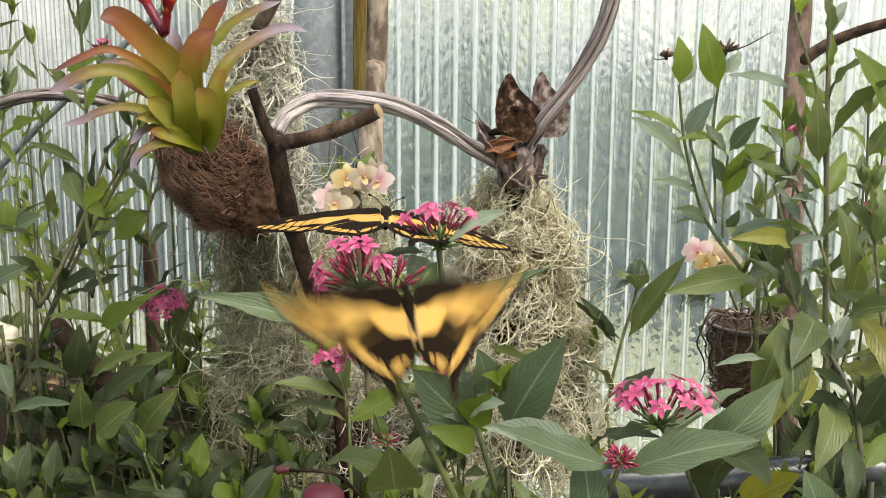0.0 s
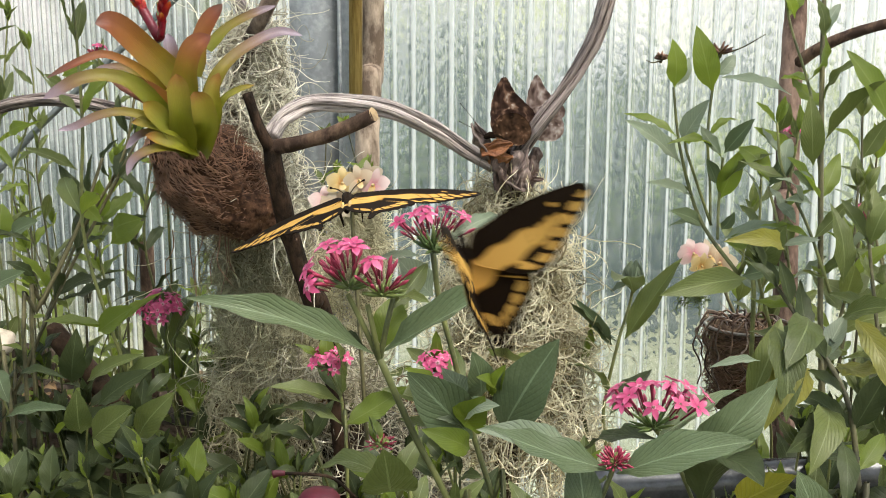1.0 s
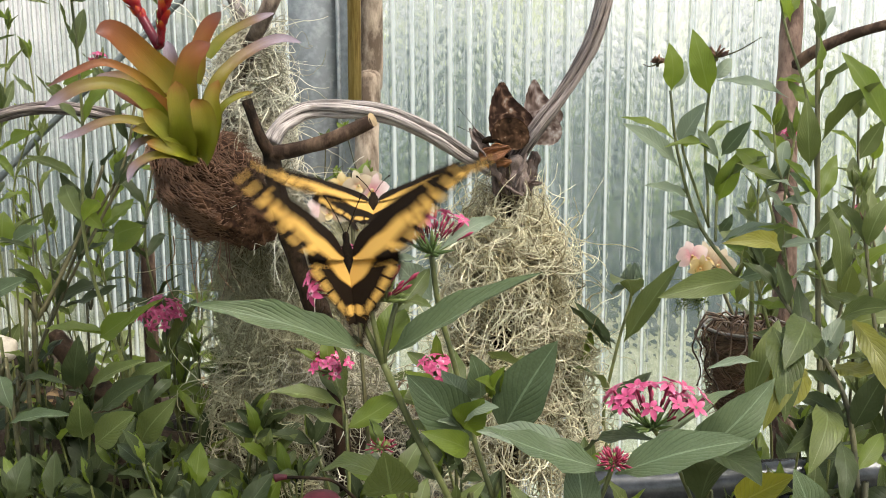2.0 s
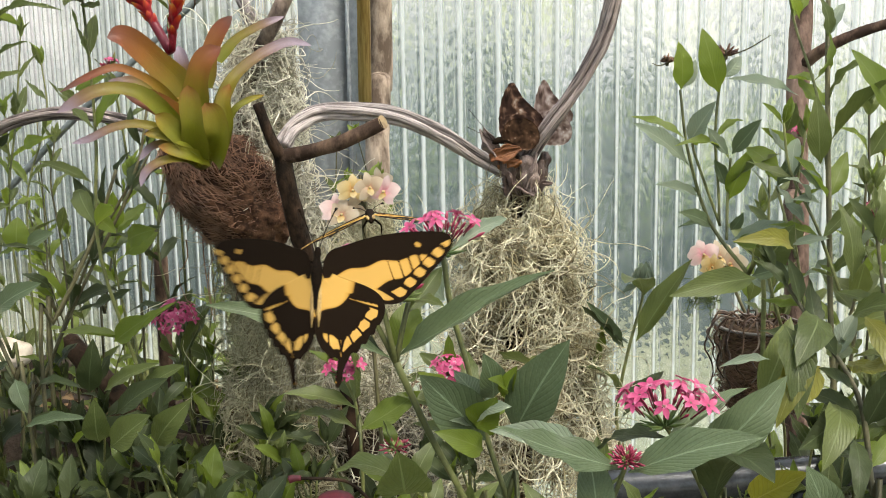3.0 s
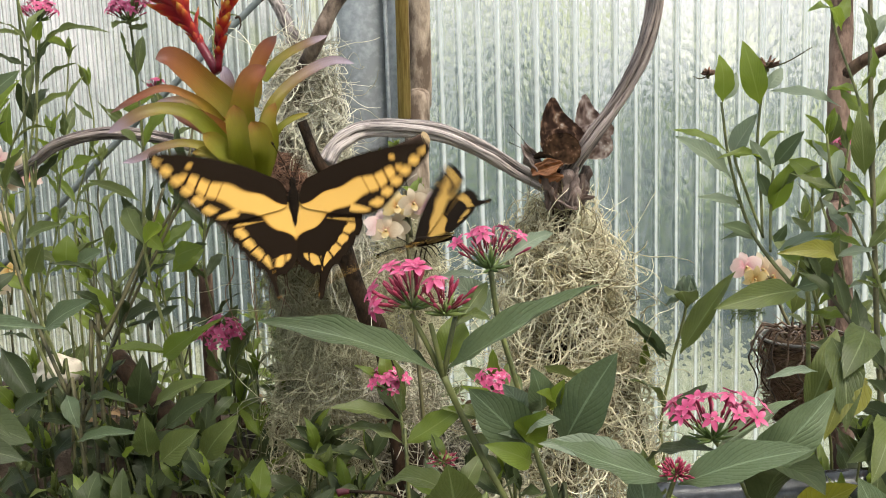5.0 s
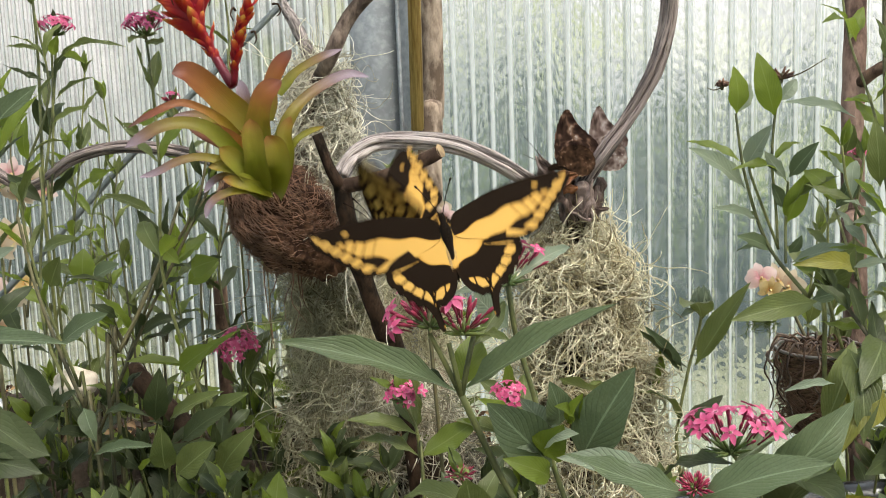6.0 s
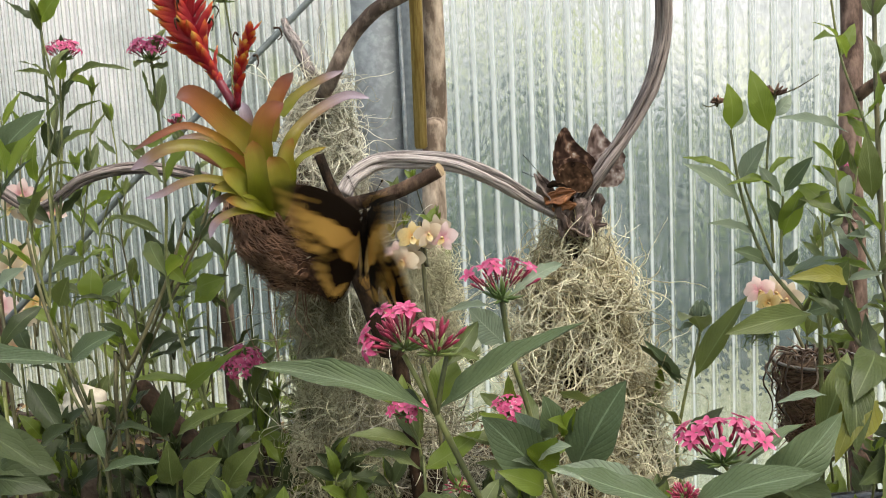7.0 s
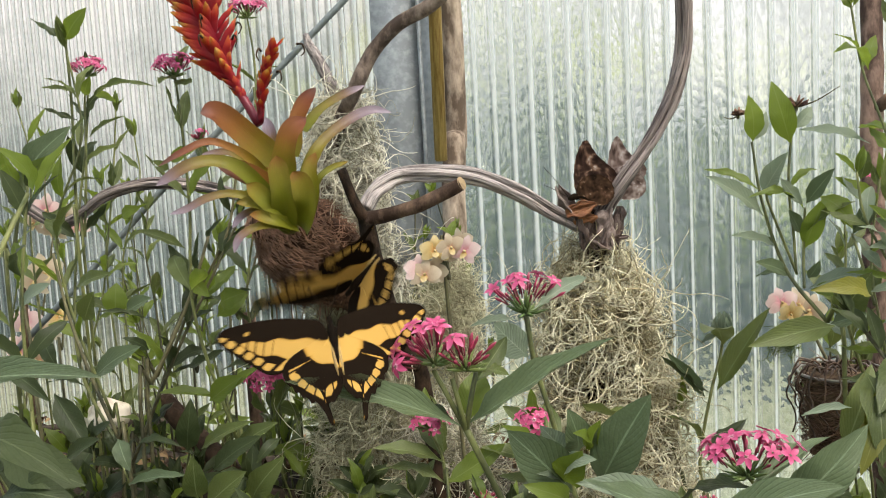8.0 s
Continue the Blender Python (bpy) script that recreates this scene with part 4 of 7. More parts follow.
stem(tall, [(0.258, 1.0, 1.12), (0.264, 1.025, 1.154), (0.267, 1.03, 1.193)], 0.0022, 0.0016, rooted=False)
stem(tall, [(0.255, 1.018, 1.132), (0.256, 1.03, 1.167), (0.253, 1.035, 1.212), (0.257, 1.042, 1.254), (0.264, 1.047, 1.291)], 0.0022, 0.0016, rooted=False)
stem(tall, [(0.301, 0.93, 1.115), (0.297, 0.95, 1.146), (0.298, 0.985, 1.171)], 0.0022, 0.0016, rooted=False)
leaf(tall, (0.221, 1.041, 1.258), (0.216, 1.035, 1.303), 1.42, 1, LEAF_FRESH, (0.2, -1, 0.1))
leaf(tall, (0.257, 1.042, 1.254), (0.238, 1.036, 1.315), 1.16, 1, LEAF_FRESH, (-0.2, -1, 0.1))
leaf(tall, (0.224, 1.045, 1.259), (0.238, 1.06, 1.286), 1.1, 0, LEAF_SILVER, (0.5, -1, 0.1))
leaf(tall, (0.262, 1.046, 1.268), (0.282, 1.06, 1.288), 1.29, 0, LEAF_SILVER, (0.3, -1, 0.3))
leaf(tall, (0.225, 1.03, 1.211), (0.174, 1.045, 1.233), 0.65, 0, LEAF_FRESH, (0, -0.45, 1))
leaf(tall, (0.227, 1.026, 1.187), (0.169, 1.005, 1.23), 0.77, 0, LEAF_SILVER, (0, -0.9, 0.8))
leaf(tall, (0.227, 1.03, 1.208), (0.245, 1.0, 1.249), 1.16, 2, LEAF_SILVER, (-0.4, -1, 0.4))
leaf(tall, (0.236, 1.035, 1.205), (0.231, 1.03, 1.221), 1.77, 1, LEAF_FRESH, (0, -1, 0.2))
leaf(tall, (0.253, 1.035, 1.211), (0.285, 1.05, 1.227), 0.71, 3, LEAF_FRESH, (0, -0.5, 1))
leaf(tall, (0.242, 1.02, 1.224), (0.257, 1.0, 1.199), 1.16, 4, LEAF_BLUE, (0.4, -1, 0.4))
leaf(tall, (0.268, 1.03, 1.197), (0.29, 1.01, 1.231), 1.16, 2, LEAF_BLUE, (-0.3, -1, 0.5))
leaf(tall, (0.266, 1.025, 1.19), (0.207, 1.0, 1.208), 0.61, 3, LEAF_FRESH, (0, -0.5, 1))
leaf(tall, (0.279, 1.025, 1.204), (0.304, 1.0, 1.173), 1.48, 3, LEAF_FRESH, (0.3, -1, 0.3))
leaf(tall, (0.266, 1.03, 1.153), (0.283, 1.02, 1.203), 1.16, 1, LEAF_FRESH, (-0.3, -1, 0.2))
leaf(tall, (0.264, 1.025, 1.168), (0.306, 1.0, 1.2), 0.65, 0, LEAF, (0, -0.6, 1))
leaf(tall, (0.263, 1.03, 1.167), (0.249, 1.02, 1.193), 1.35, 2, LEAF_BLUE, (0.4, -1, 0.3))
leaf(tall, (0.241, 1.028, 1.154), (0.19, 1.0, 1.173), 0.65, 0, LEAF_SILVER, (0, -0.8, 1))
leaf(tall, (0.236, 1.03, 1.161), (0.227, 1.05, 1.162), 0.97, 0, LEAF, (0, -0.6, 1))
leaf(tall, (0.25, 1.022, 1.129), (0.214, 1.005, 1.146), 1.16, 0, LEAF_BLUE, (0, -0.9, 0.8))
leaf(tall, (0.252, 1.022, 1.126), (0.218, 1.03, 1.127), 0.65, 3, LEAF_BLUE, (0, -0.6, 1))
leaf(tall, (0.269, 1.03, 1.124), (0.278, 1.02, 1.143), 1.48, 1, LEAF_BLUE, (0.2, -1, 0.4))
leaf(tall, (0.263, 1.0, 1.12), (0.315, 0.975, 1.138), 0.81, 0, LEAF_SILVER, (0, -0.9, 1))
leaf(tall, (0.264, 1.0, 1.118), (0.3, 0.985, 1.117), 1.16, 3, LEAF_FRESH, (0, -1, 0.4))
leaf(tall, (0.32, 0.99, 1.183), (0.279, 0.975, 1.226), 0.97, 3, LEAF_FRESH, (0.3, -1, 0.5))
leaf(tall, (0.304, 0.98, 1.222), (0.308, 0.97, 1.248), 1.42, 1, LEAF, (-0.2, -1, 0.2))
leaf(tall, (0.298, 0.985, 1.171), (0.313, 0.97, 1.21), 1.16, 2, LEAF_BLUE, (0.3, -1, 0.3))
leaf(tall, (0.324, 0.94, 1.173), (0.301, 0.93, 1.192), 1.35, 0, LEAF_SILVER, (0, -0.9, 0.8))
leaf(tall, (0.325, 0.94, 1.161), (0.293, 0.92, 1.168), 0.84, 0, LEAF_SILVER, (0, -0.8, 1))
leaf(tall, (0.276, 0.95, 1.097), (0.296, 0.92, 1.147), 1.48, 1, LEAF, (-0.4, -1, 0.4))
leaf(tall, (0.295, 0.95, 1.161), (0.31, 0.94, 1.145), 1.45, 3, LEAF_SILVER, (0.3, -1, 0.4))
leaf(tall, (0.297, 0.93, 1.127), (0.326, 0.92, 1.134), 0.97, 0, LEAF_SILVER, (0, -0.9, 1))
leaf(tall, (0.266, 0.94, 1.098), (0.293, 0.92, 1.11), 1.35, 2, LEAF_BLUE, (0, -1, 0.6))
leaf(tall, (0.322, 1.009, 1.252), (0.257, 1.012, 1.268), 0.60, 0, LEAF_SILVER, (0, -0.7, 1))
sprig(tall, [(0.311, 0.998, 1.037), (0.298, 1.004, 1.090), (0.300, 1.013, 1.139), (0.302, 1.022, 1.174)], 0.0026, 0.0014, 5, 0.048, 56, LEAF, silver=0.5, first=0.2, rooted=False, spread=1.3, width=0.85)
for at, size, twig_to in (((0.264, 1.047, 1.289), 0.013, (0.298, 1.020, 1.307)), ((0.211, 1.060, 1.284), 0.008, (0.195, 1.050, 1.283))):
    rng = random.Random(int(at[0] * 1000))
    tuft = part("seed_head", tube([Vector(at) - Vector((0, 0, 0.004)), Vector(at), Vector(at) + Vector((0, 0, size * 0.4))], 0.0014, 0.003, 6, 7, 0.3, 90), STEM_DARK, tall, "dry brown seed head")
    for k in range(22):
        d = Vector((rng.gauss(0, 0.7), rng.gauss(0, 0.7), rng.uniform(0.15, 0.9))).normalized()
        bit = bmesh.new()
        sweep(bit, [Vector(at), Vector(at) + d * size * 0.45, Vector(at) + d * size * rng.uniform(0.8, 1.05)], [0.0007, 0.0016, 0.0006], 5)
        part("seed_scale", bit, SEED, tuft)
    part("dry_twig", tube([Vector(at) + Vector((0.003, 0, 0)), Vector(at).lerp(Vector(twig_to), 0.5) + Vector((0, 0, -0.003)), twig_to], 0.0009, 0.0004, 8, 5), STEM_DARK, tall)
tall2 = plant_of("tall pentas with dark stems and drooping leaves", group="tall pentas")
sprig(tall2, [(0.332, 0.872, 0.910), (0.328, 0.905, 1.029), (0.331, 0.935, 1.132), (0.332, 0.958, 1.248), (0.334, 0.975, 1.339), (0.336, 0.985, 1.392)], 0.0042, 0.0026, 7, 0.054, 61, LEAF, STEM_DARK, silver=0.3, first=0.22)
sprig(tall2, [(0.332, 0.944, 1.175), (0.326, 0.969, 1.254), (0.310, 0.992, 1.320), (0.303, 1.003, 1.379)], 0.0022, 0.0014, 3, 0.046, 62, LEAF_FRESH, first=0.4, rooted=False)
leaf(tall2, (0.321, 0.937, 1.196), (0.312, 0.929, 1.256), 1.0, 1, LEAF, (-0.3, -1, 0.2))
leaf(tall2, (0.312, 0.982, 1.320), (0.271, 0.944, 1.336), 0.9, 3, LEAF_FRESH)
leaf(tall2, (0.373, 0.903, 1.230), (0.335, 0.916, 1.294), 0.9, 0, LEAF_FRESH, (0.3, -1, 0.3))
leaf(tall2, (0.335, 0.952, 1.216), (0.360, 0.891, 1.270), 0.6, 2, LEAF)
leaf(tall2, (0.332, 0.879, 1.105), (0.322, 0.894, 1.170), 0.9, 1, LEAF)
sprig(tall2, [(0.379, 0.844, 0.923), (0.364, 0.867, 1.041), (0.355, 0.883, 1.123), (0.352, 0.894, 1.182)], 0.003, 0.0018, 8, 0.050, 63, LEAF, STEM_DARK, first=0.1)
sprig(tall2, [(0.327, 0.799, 0.952), (0.320, 0.823, 1.026), (0.295, 0.874, 1.077), (0.273, 0.901, 1.114)], 0.004, 0.002, 8, 0.052, 64, LEAF_SHADED, STEM_DARK, first=0.1)
leaf(tall2, (0.261, 0.824, 1.083), (0.254, 0.762, 1.027), 1.0, 3, LEAF, (0, -1, 0.6))
leaf(tall2, (0.242, 0.822, 1.017), (0.275, 0.854, 1.082), 1.0, 1, LEAF, (0, -1, 0.6))
leaf(tall2, (0.275, 0.813, 1.079), (0.238, 0.761, 1.021), 0.8, 1, LEAF_YELLOW, (0, -1, 0.6))
leaf(tall2, (0.291, 0.827, 1.048), (0.225, 0.763, 1.029), 1.0, 0, LEAF_YELLOW, (0, -1, 0.6))
leaf(tall2, (0.283, 0.884, 1.132), (0.224, 0.846, 1.146), 0.7, 3, LEAF_YELLOW, (0, -1, 0.6))
leaf(tall2, (0.253, 0.880, 1.109), (0.173, 0.838, 1.104), 0.75, 0, LEAF, (0, -1, 0.6))
leaf(tall2, (0.322, 0.825, 1.090), (0.332, 0.766, 1.046), 0.8, 1, LEAF_YELLOW, (0, -1, 0.6))
leaf(tall2, (0.304, 0.822, 1.018), (0.271, 0.755, 0.989), 1.0, 3, LEAF, (0, -1, 0.6))
leaf(tall2, (0.309, 0.820, 1.009), (0.254, 0.758, 1.005), 0.9, 2, LEAF_SHADED, (0, -1, 0.6))
leaf(tall2, (0.317, 0.835, 1.087), (0.336, 0.778, 1.110), 1.0, 0, LEAF, (0, -1, 0.6))
leaf(tall2, (0.313, 0.828, 1.052), (0.320, 0.769, 1.062), 1.1, 4, LEAF_YELLOW, (0, -1, 0.6))
leaf(tall2, (0.290, 0.835, 1.087), (0.254, 0.770, 1.065), 1.1, 1, LEAF, (0, -1, 0.6))
leaf(tall2, (0.295, 0.760, 1.013), (0.283, 0.713, 0.981), 0.8, 1, LEAF_SHADED, (0, -1, 0.6))
leaf(tall2, (0.223, 0.770, 0.960), (0.246, 0.708, 1.008), 1.0, 2, LEAF_YELLOW, (0, -1, 0.6))
sprig(tall2, [(0.320, 0.934, 1.021), (0.315, 0.957, 1.087), (0.310, 0.969, 1.147), (0.322, 0.983, 1.221)], 0.0026, 0.0014, 7, 0.052, 68, LEAF, silver=0.4, first=0.05, rooted=False, spread=1.2, width=0.85)
sprig(tall2, [(0.333, 0.907, 1.089), (0.317, 0.927, 1.143), (0.298, 0.946, 1.190), (0.293, 0.954, 1.231)], 0.0024, 0.0014, 6, 0.050, 69, LEAF, silver=0.4, first=0.1, rooted=False, spread=1.2, width=0.85)
for seed, foot, tip in ((161, (0.372, 0.985, 0.99), (0.392, 1.02, 1.235)), (162, (0.425, 0.99, 0.98), (0.405, 1.03, 1.155)), (163, (0.345, 0.95, 1.0), (0.372, 0.965, 1.175))):
    foot, tip = Vector(foot), Vector(tip)
    sprig(tall2, [foot, foot.lerp(tip, 0.5) + Vector((0.008, 0, 0)), tip], 0.0028, 0.0014, 7, 0.056, seed, LEAF, STEM_DARK, silver=0.25, first=0.1, rooted=False, spread=1.2)
flower_head(tall2, (0.391, 0.987, 1.138), 0.017, 3, 16, 66, (0, -0.3, 1), 0.8, 1.2, 0.014, "dark crimson buds just opening")
flower_head(tall2, (0.420, 1.303, 1.190), 0.012, 8, 4, 67, (0, -0.5, 1), 0.8, 1.2, 0.014)

# ---- pentas by the side wall ----
side = [
    plant_of("tall pentas with a pink flower head by the side wall", group="side pentas"),
    plant_of("leafy pentas with bare dark stems by the side wall", group="side pentas"),
    plant_of("thin-stemmed pentas with narrow leaves", group="side pentas"),
]
sprig(side[0], [(-0.453, 1.090, 0.952), (-0.503, 1.119, 1.048), (-0.508, 1.157, 1.177), (-0.496, 1.183, 1.290), (-0.490, 1.194, 1.368)], 0.0032, 0.0016, 6, 0.061, 71, LEAF_SHADED, first=0.2, tops=False, width=0.8)
flower_head(side[0], (-0.490, 1.193, 1.363), 0.024, 30, 22, 72, (0, 0, 1), 0.95, 1.2, 0.0115)
sprig(side[0], [(-0.304, 1.024, 0.981), (-0.336, 1.020, 1.113), (-0.333, 1.024, 1.221), (-0.334, 1.025, 1.299), (-0.339, 1.032, 1.356)], 0.003, 0.0015, 5, 0.066, 73, LEAF, first=0.1, tops=False, width=0.75)
flower_head(side[0], (-0.339, 1.031, 1.351), 0.024, 30, 22, 74, (0, 0, 1), 0.95, 1.2, 0.0115)
leaf(side[0], (-0.339, 1.031, 1.348), (-0.345, 1.000, 1.344), 1.6, 1, LEAF)
leaf(side[0], (-0.339, 1.031, 1.348), (-0.313, 1.002, 1.344), 1.2, 4, LEAF)
sprig(side[0], [(-0.289, 1.151, 1.311), (-0.289, 1.159, 1.367), (-0.295, 1.165, 1.419)], 0.002, 0.0013, 2, 0.049, 75, LEAF, first=0.3, tops=False, width=0.75)
flower_head(side[0], (-0.295, 1.165, 1.415), 0.024, 30, 22, 76, (0, 0, 1), 0.95, 1.2, 0.0115)
sprig(side[0], [(-0.345, 1.16, 1.19), (-0.350, 1.16, 1.24), (-0.357, 1.16, 1.284)], 0.002, 0.0013, 3, 0.05, 175, LEAF, first=0.3, tops=False, width=0.75, rooted=False)
flower_head(side[0], (-0.358, 1.16, 1.284), 0.014, 8, 10, 176, (0, -0.1, 1), 1.0, 1.0, 0.0120)
sprig(side[1], [(-0.423, 1.042, 0.955), (-0.370, 1.051, 1.066), (-0.331, 1.064, 1.140), (-0.297, 1.076, 1.205)], 0.003, 0.0018, 6, 0.070, 77, LEAF_SHADED, STEM_DARK, first=0.1, width=0.75)
sprig(side[1], [(-0.417, 1.055, 0.969), (-0.360, 1.067, 1.104), (-0.315, 1.081, 1.184), (-0.300, 1.092, 1.254)], 0.003, 0.0016, 5, 0.061, 78, LEAF_SHADED, STEM_DARK, first=0.2, width=0.75)
sprig(side[1], [(-0.460, 1.094, 0.990), (-0.499, 1.107, 1.102), (-0.513, 1.119, 1.201), (-0.481, 1.135, 1.297), (-0.495, 1.147, 1.399)], 0.003, 0.0014, 7, 0.061, 79, LEAF, first=0.2, width=0.75)
sprig(side[2], [(-0.489, 1.199, 1.028), (-0.498, 1.212, 1.135), (-0.487, 1.227, 1.234), (-0.479, 1.239, 1.324)], 0.0022, 0.0012, 6, 0.057, 80, LEAF, first=0.2, width=0.6, spread=1.3)
sprig(side[2], [(-0.456, 0.899, 1.037), (-0.462, 0.912, 1.140), (-0.456, 0.924, 1.221), (-0.452, 0.929, 1.257)], 0.003, 0.002, 4, 0.057, 81, LEAF_SHADED, first=0.2, width=0.9)
sprig(side[2], [(-0.299, 1.158, 0.992), (-0.320, 1.168, 1.082), (-0.314, 1.179, 1.159), (-0.295, 1.190, 1.228)], 0.0026, 0.0014, 5, 0.061, 82, LEAF_SHADED, first=0.1, width=0.75)
sprig(side[2], [(-0.365, 1.200, 0.969), (-0.381, 1.210, 1.049), (-0.383, 1.215, 1.089), (-0.362, 1.227, 1.168)], 0.0026, 0.0014, 4, 0.066, 83, LEAF_FRESH, first=0.3, width=1.3)
leaf(side[2], (-0.451, 1.110, 1.099), (-0.450, 1.115, 1.136), 2.3, 1, LEAF_FRESH, (0, -1, 0.2))
leaf(side[2], (-0.342, 1.118, 1.093), (-0.307, 1.123, 1.116), 1.6, 1, LEAF_FRESH, (0, -1, 0.4))
leaf(side[2], (-0.495, 1.15, 1.401), (-0.462, 1.135, 1.434), 1.23, 1, LEAF_FRESH, (0.2, -1, 0.2))
leaf(side[2], (-0.495, 1.15, 1.403), (-0.527, 1.135, 1.427), 0.71, 4, LEAF_SHADED, (0, -0.8, 0.8))
leaf(side[2], (-0.496, 1.15, 1.401), (-0.496, 1.135, 1.428), 1.1, 0, LEAF, (0.2, -1, 0.2))
leaf(side[2], (-0.496, 1.18, 1.344), (-0.536, 1.165, 1.352), 0.45, 0, LEAF, (0, -0.8, 0.8))
leaf(side[2], (-0.487, 1.18, 1.332), (-0.402, 1.165, 1.346), 0.35, 3, LEAF, (0, -0.8, 0.8))
leaf(side[2], (-0.498, 1.17, 1.314), (-0.539, 1.155, 1.334), 0.52, 4, LEAF_SHADED, (0, -0.8, 0.8))
leaf(side[2], (-0.492, 1.18, 1.293), (-0.441, 1.165, 1.316), 0.42, 0, LEAF, (0, -0.8, 0.8))
leaf(side[2], (-0.481, 1.18, 1.344), (-0.45, 1.165, 1.331), 0.97, 2, LEAF_FRESH, (0, -0.8, 0.8))
leaf(side[2], (-0.491, 1.18, 1.341), (-0.477, 1.165, 1.362), 1.29, 1, LEAF_FRESH, (0.2, -1, 0.2))
leaf(side[2], (-0.492, 1.0, 1.25), (-0.429, 0.985, 1.309), 1.03, 1, LEAF_BLUE, (0, -1, 0.4))
leaf(side[2], (-0.488, 0.99, 1.249), (-0.436, 0.975, 1.284), 0.97, 0, LEAF_FRESH, (0, -1, 0.4))
leaf(side[2], (-0.494, 1.0, 1.248), (-0.501, 0.985, 1.289), 1.29, 2, LEAF_FRESH, (0, -1, 0.3))
leaf(side[2], (-0.481, 0.98, 1.249), (-0.449, 0.965, 1.27), 1.29, 3, LEAF, (0, -1, 0.4))
leaf(side[2], (-0.375, 1.1, 1.266), (-0.337, 1.085, 1.279), 1.16, 2, LEAF_FRESH, (0, -1, 0.4))
leaf(side[2], (-0.375, 1.1, 1.257), (-0.388, 1.085, 1.268), 1.29, 1, LEAF, (0, -1, 0.4))
leaf(side[2], (-0.432, 1.1, 1.209), (-0.404, 1.085, 1.22), 1.29, 1, LEAF_FRESH, (0, -1, 0.4))
leaf(side[2], (-0.358, 1.08, 1.174), (-0.405, 1.065, 1.198), 0.65, 0, LEAF, (0, -0.8, 0.8))
leaf(side[2], (-0.487, 1.15, 1.266), (-0.437, 1.135, 1.285), 0.65, 0, LEAF, (0, -0.8, 0.8))
stem(side[2], [(-0.494, 1.13, 1.199), (-0.495, 1.14, 1.261), (-0.495, 1.15, 1.335), (-0.495, 1.15, 1.403)], 0.003, 0.0018)
stem(side[2], [(-0.499, 1.16, 1.183), (-0.494, 1.17, 1.259), (-0.493, 1.18, 1.322), (-0.491, 1.18, 1.344)], 0.0026, 0.0016)
stem(side[2], [(-0.51, 1.0, 1.175), (-0.5, 1.0, 1.214), (-0.492, 1.0, 1.25)], 0.0036, 0.002)
pl = plant_of("pentas with a pink flower cluster among broad leaves", group="side pentas")
sprig(pl, [(-0.312, 1.125, 0.923), (-0.295, 1.134, 0.971), (-0.295, 1.141, 1.013)], 0.003, 0.0016, 3, 0.085, 85, LEAF, first=0.1, tops=False)
flower_head(pl, (-0.289, 1.112, 1.021), 0.027, 30, 8, 86, (-0.1, -0.5, 0.9), 0.85, 1.4, 0.0150)
leaf(pl, (-0.290, 1.124, 0.974), (-0.249, 1.097, 1.042), 0.9, 2, LEAF, (-1, -0.7, 0.3))
near = plant_of("broad-leaved pentas close by, fresh green", group="side pentas")
for base, tip, w, shape in (((-0.394, 0.635, 1.144), (-0.273, 0.625, 1.150), 0.52, 0), ((-0.342, 0.575, 1.123), (-0.254, 0.520, 1.117), 0.85, 3), ((-0.433, 0.775, 1.229), (-0.386, 0.756, 1.285), 0.6, 1), ((-0.404, 0.831, 1.253), (-0.413, 0.796, 1.297), 1.0, 3),
                            ((-0.400, 0.715, 1.143), (-0.334, 0.677, 1.121), 0.6, 1), ((-0.411, 0.851, 1.254), (-0.376, 0.860, 1.301), 0.7, 2)):
    leaf(near, base, tip, w, shape, LEAF_FRESH if base[2] > 1.2 else LEAF_BLUE if base[2] > 1.1435 else LEAF_SHADED, (0.2, -0.8, 1))
part("stem", tube([(-0.402, 0.654, 1.064), (-0.387, 0.664, 1.132), (-0.403, 0.742, 1.198), (-0.407, 0.831, 1.256)], 0.0035, 0.002, 18, 6), STEM, near)

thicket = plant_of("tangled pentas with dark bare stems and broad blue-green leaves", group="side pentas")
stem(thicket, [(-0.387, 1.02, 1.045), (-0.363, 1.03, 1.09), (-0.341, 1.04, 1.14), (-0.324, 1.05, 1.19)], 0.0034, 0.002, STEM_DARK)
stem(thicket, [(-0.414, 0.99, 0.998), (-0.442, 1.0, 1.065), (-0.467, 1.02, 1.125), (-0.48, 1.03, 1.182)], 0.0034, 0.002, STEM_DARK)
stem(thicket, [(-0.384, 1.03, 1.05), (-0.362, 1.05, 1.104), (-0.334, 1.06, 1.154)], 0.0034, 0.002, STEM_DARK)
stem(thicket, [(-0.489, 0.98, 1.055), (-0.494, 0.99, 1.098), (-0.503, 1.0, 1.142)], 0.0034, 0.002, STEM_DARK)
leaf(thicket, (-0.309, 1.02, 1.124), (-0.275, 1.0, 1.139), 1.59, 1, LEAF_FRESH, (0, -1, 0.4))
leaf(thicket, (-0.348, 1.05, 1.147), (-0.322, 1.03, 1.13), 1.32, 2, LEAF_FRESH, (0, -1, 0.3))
leaf(thicket, (-0.332, 0.95, 0.996), (-0.318, 0.93, 1.053), 1.11, 1, LEAF_SHADED, (0.2, -1, 0.2))
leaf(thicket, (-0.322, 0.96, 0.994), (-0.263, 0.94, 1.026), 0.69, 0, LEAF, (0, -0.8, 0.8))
leaf(thicket, (-0.303, 0.93, 0.982), (-0.248, 0.91, 1.021), 0.95, 0, LEAF_SHADED, (0, -0.9, 0.7))
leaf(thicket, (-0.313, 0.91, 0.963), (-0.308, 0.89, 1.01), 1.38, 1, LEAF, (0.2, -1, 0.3))
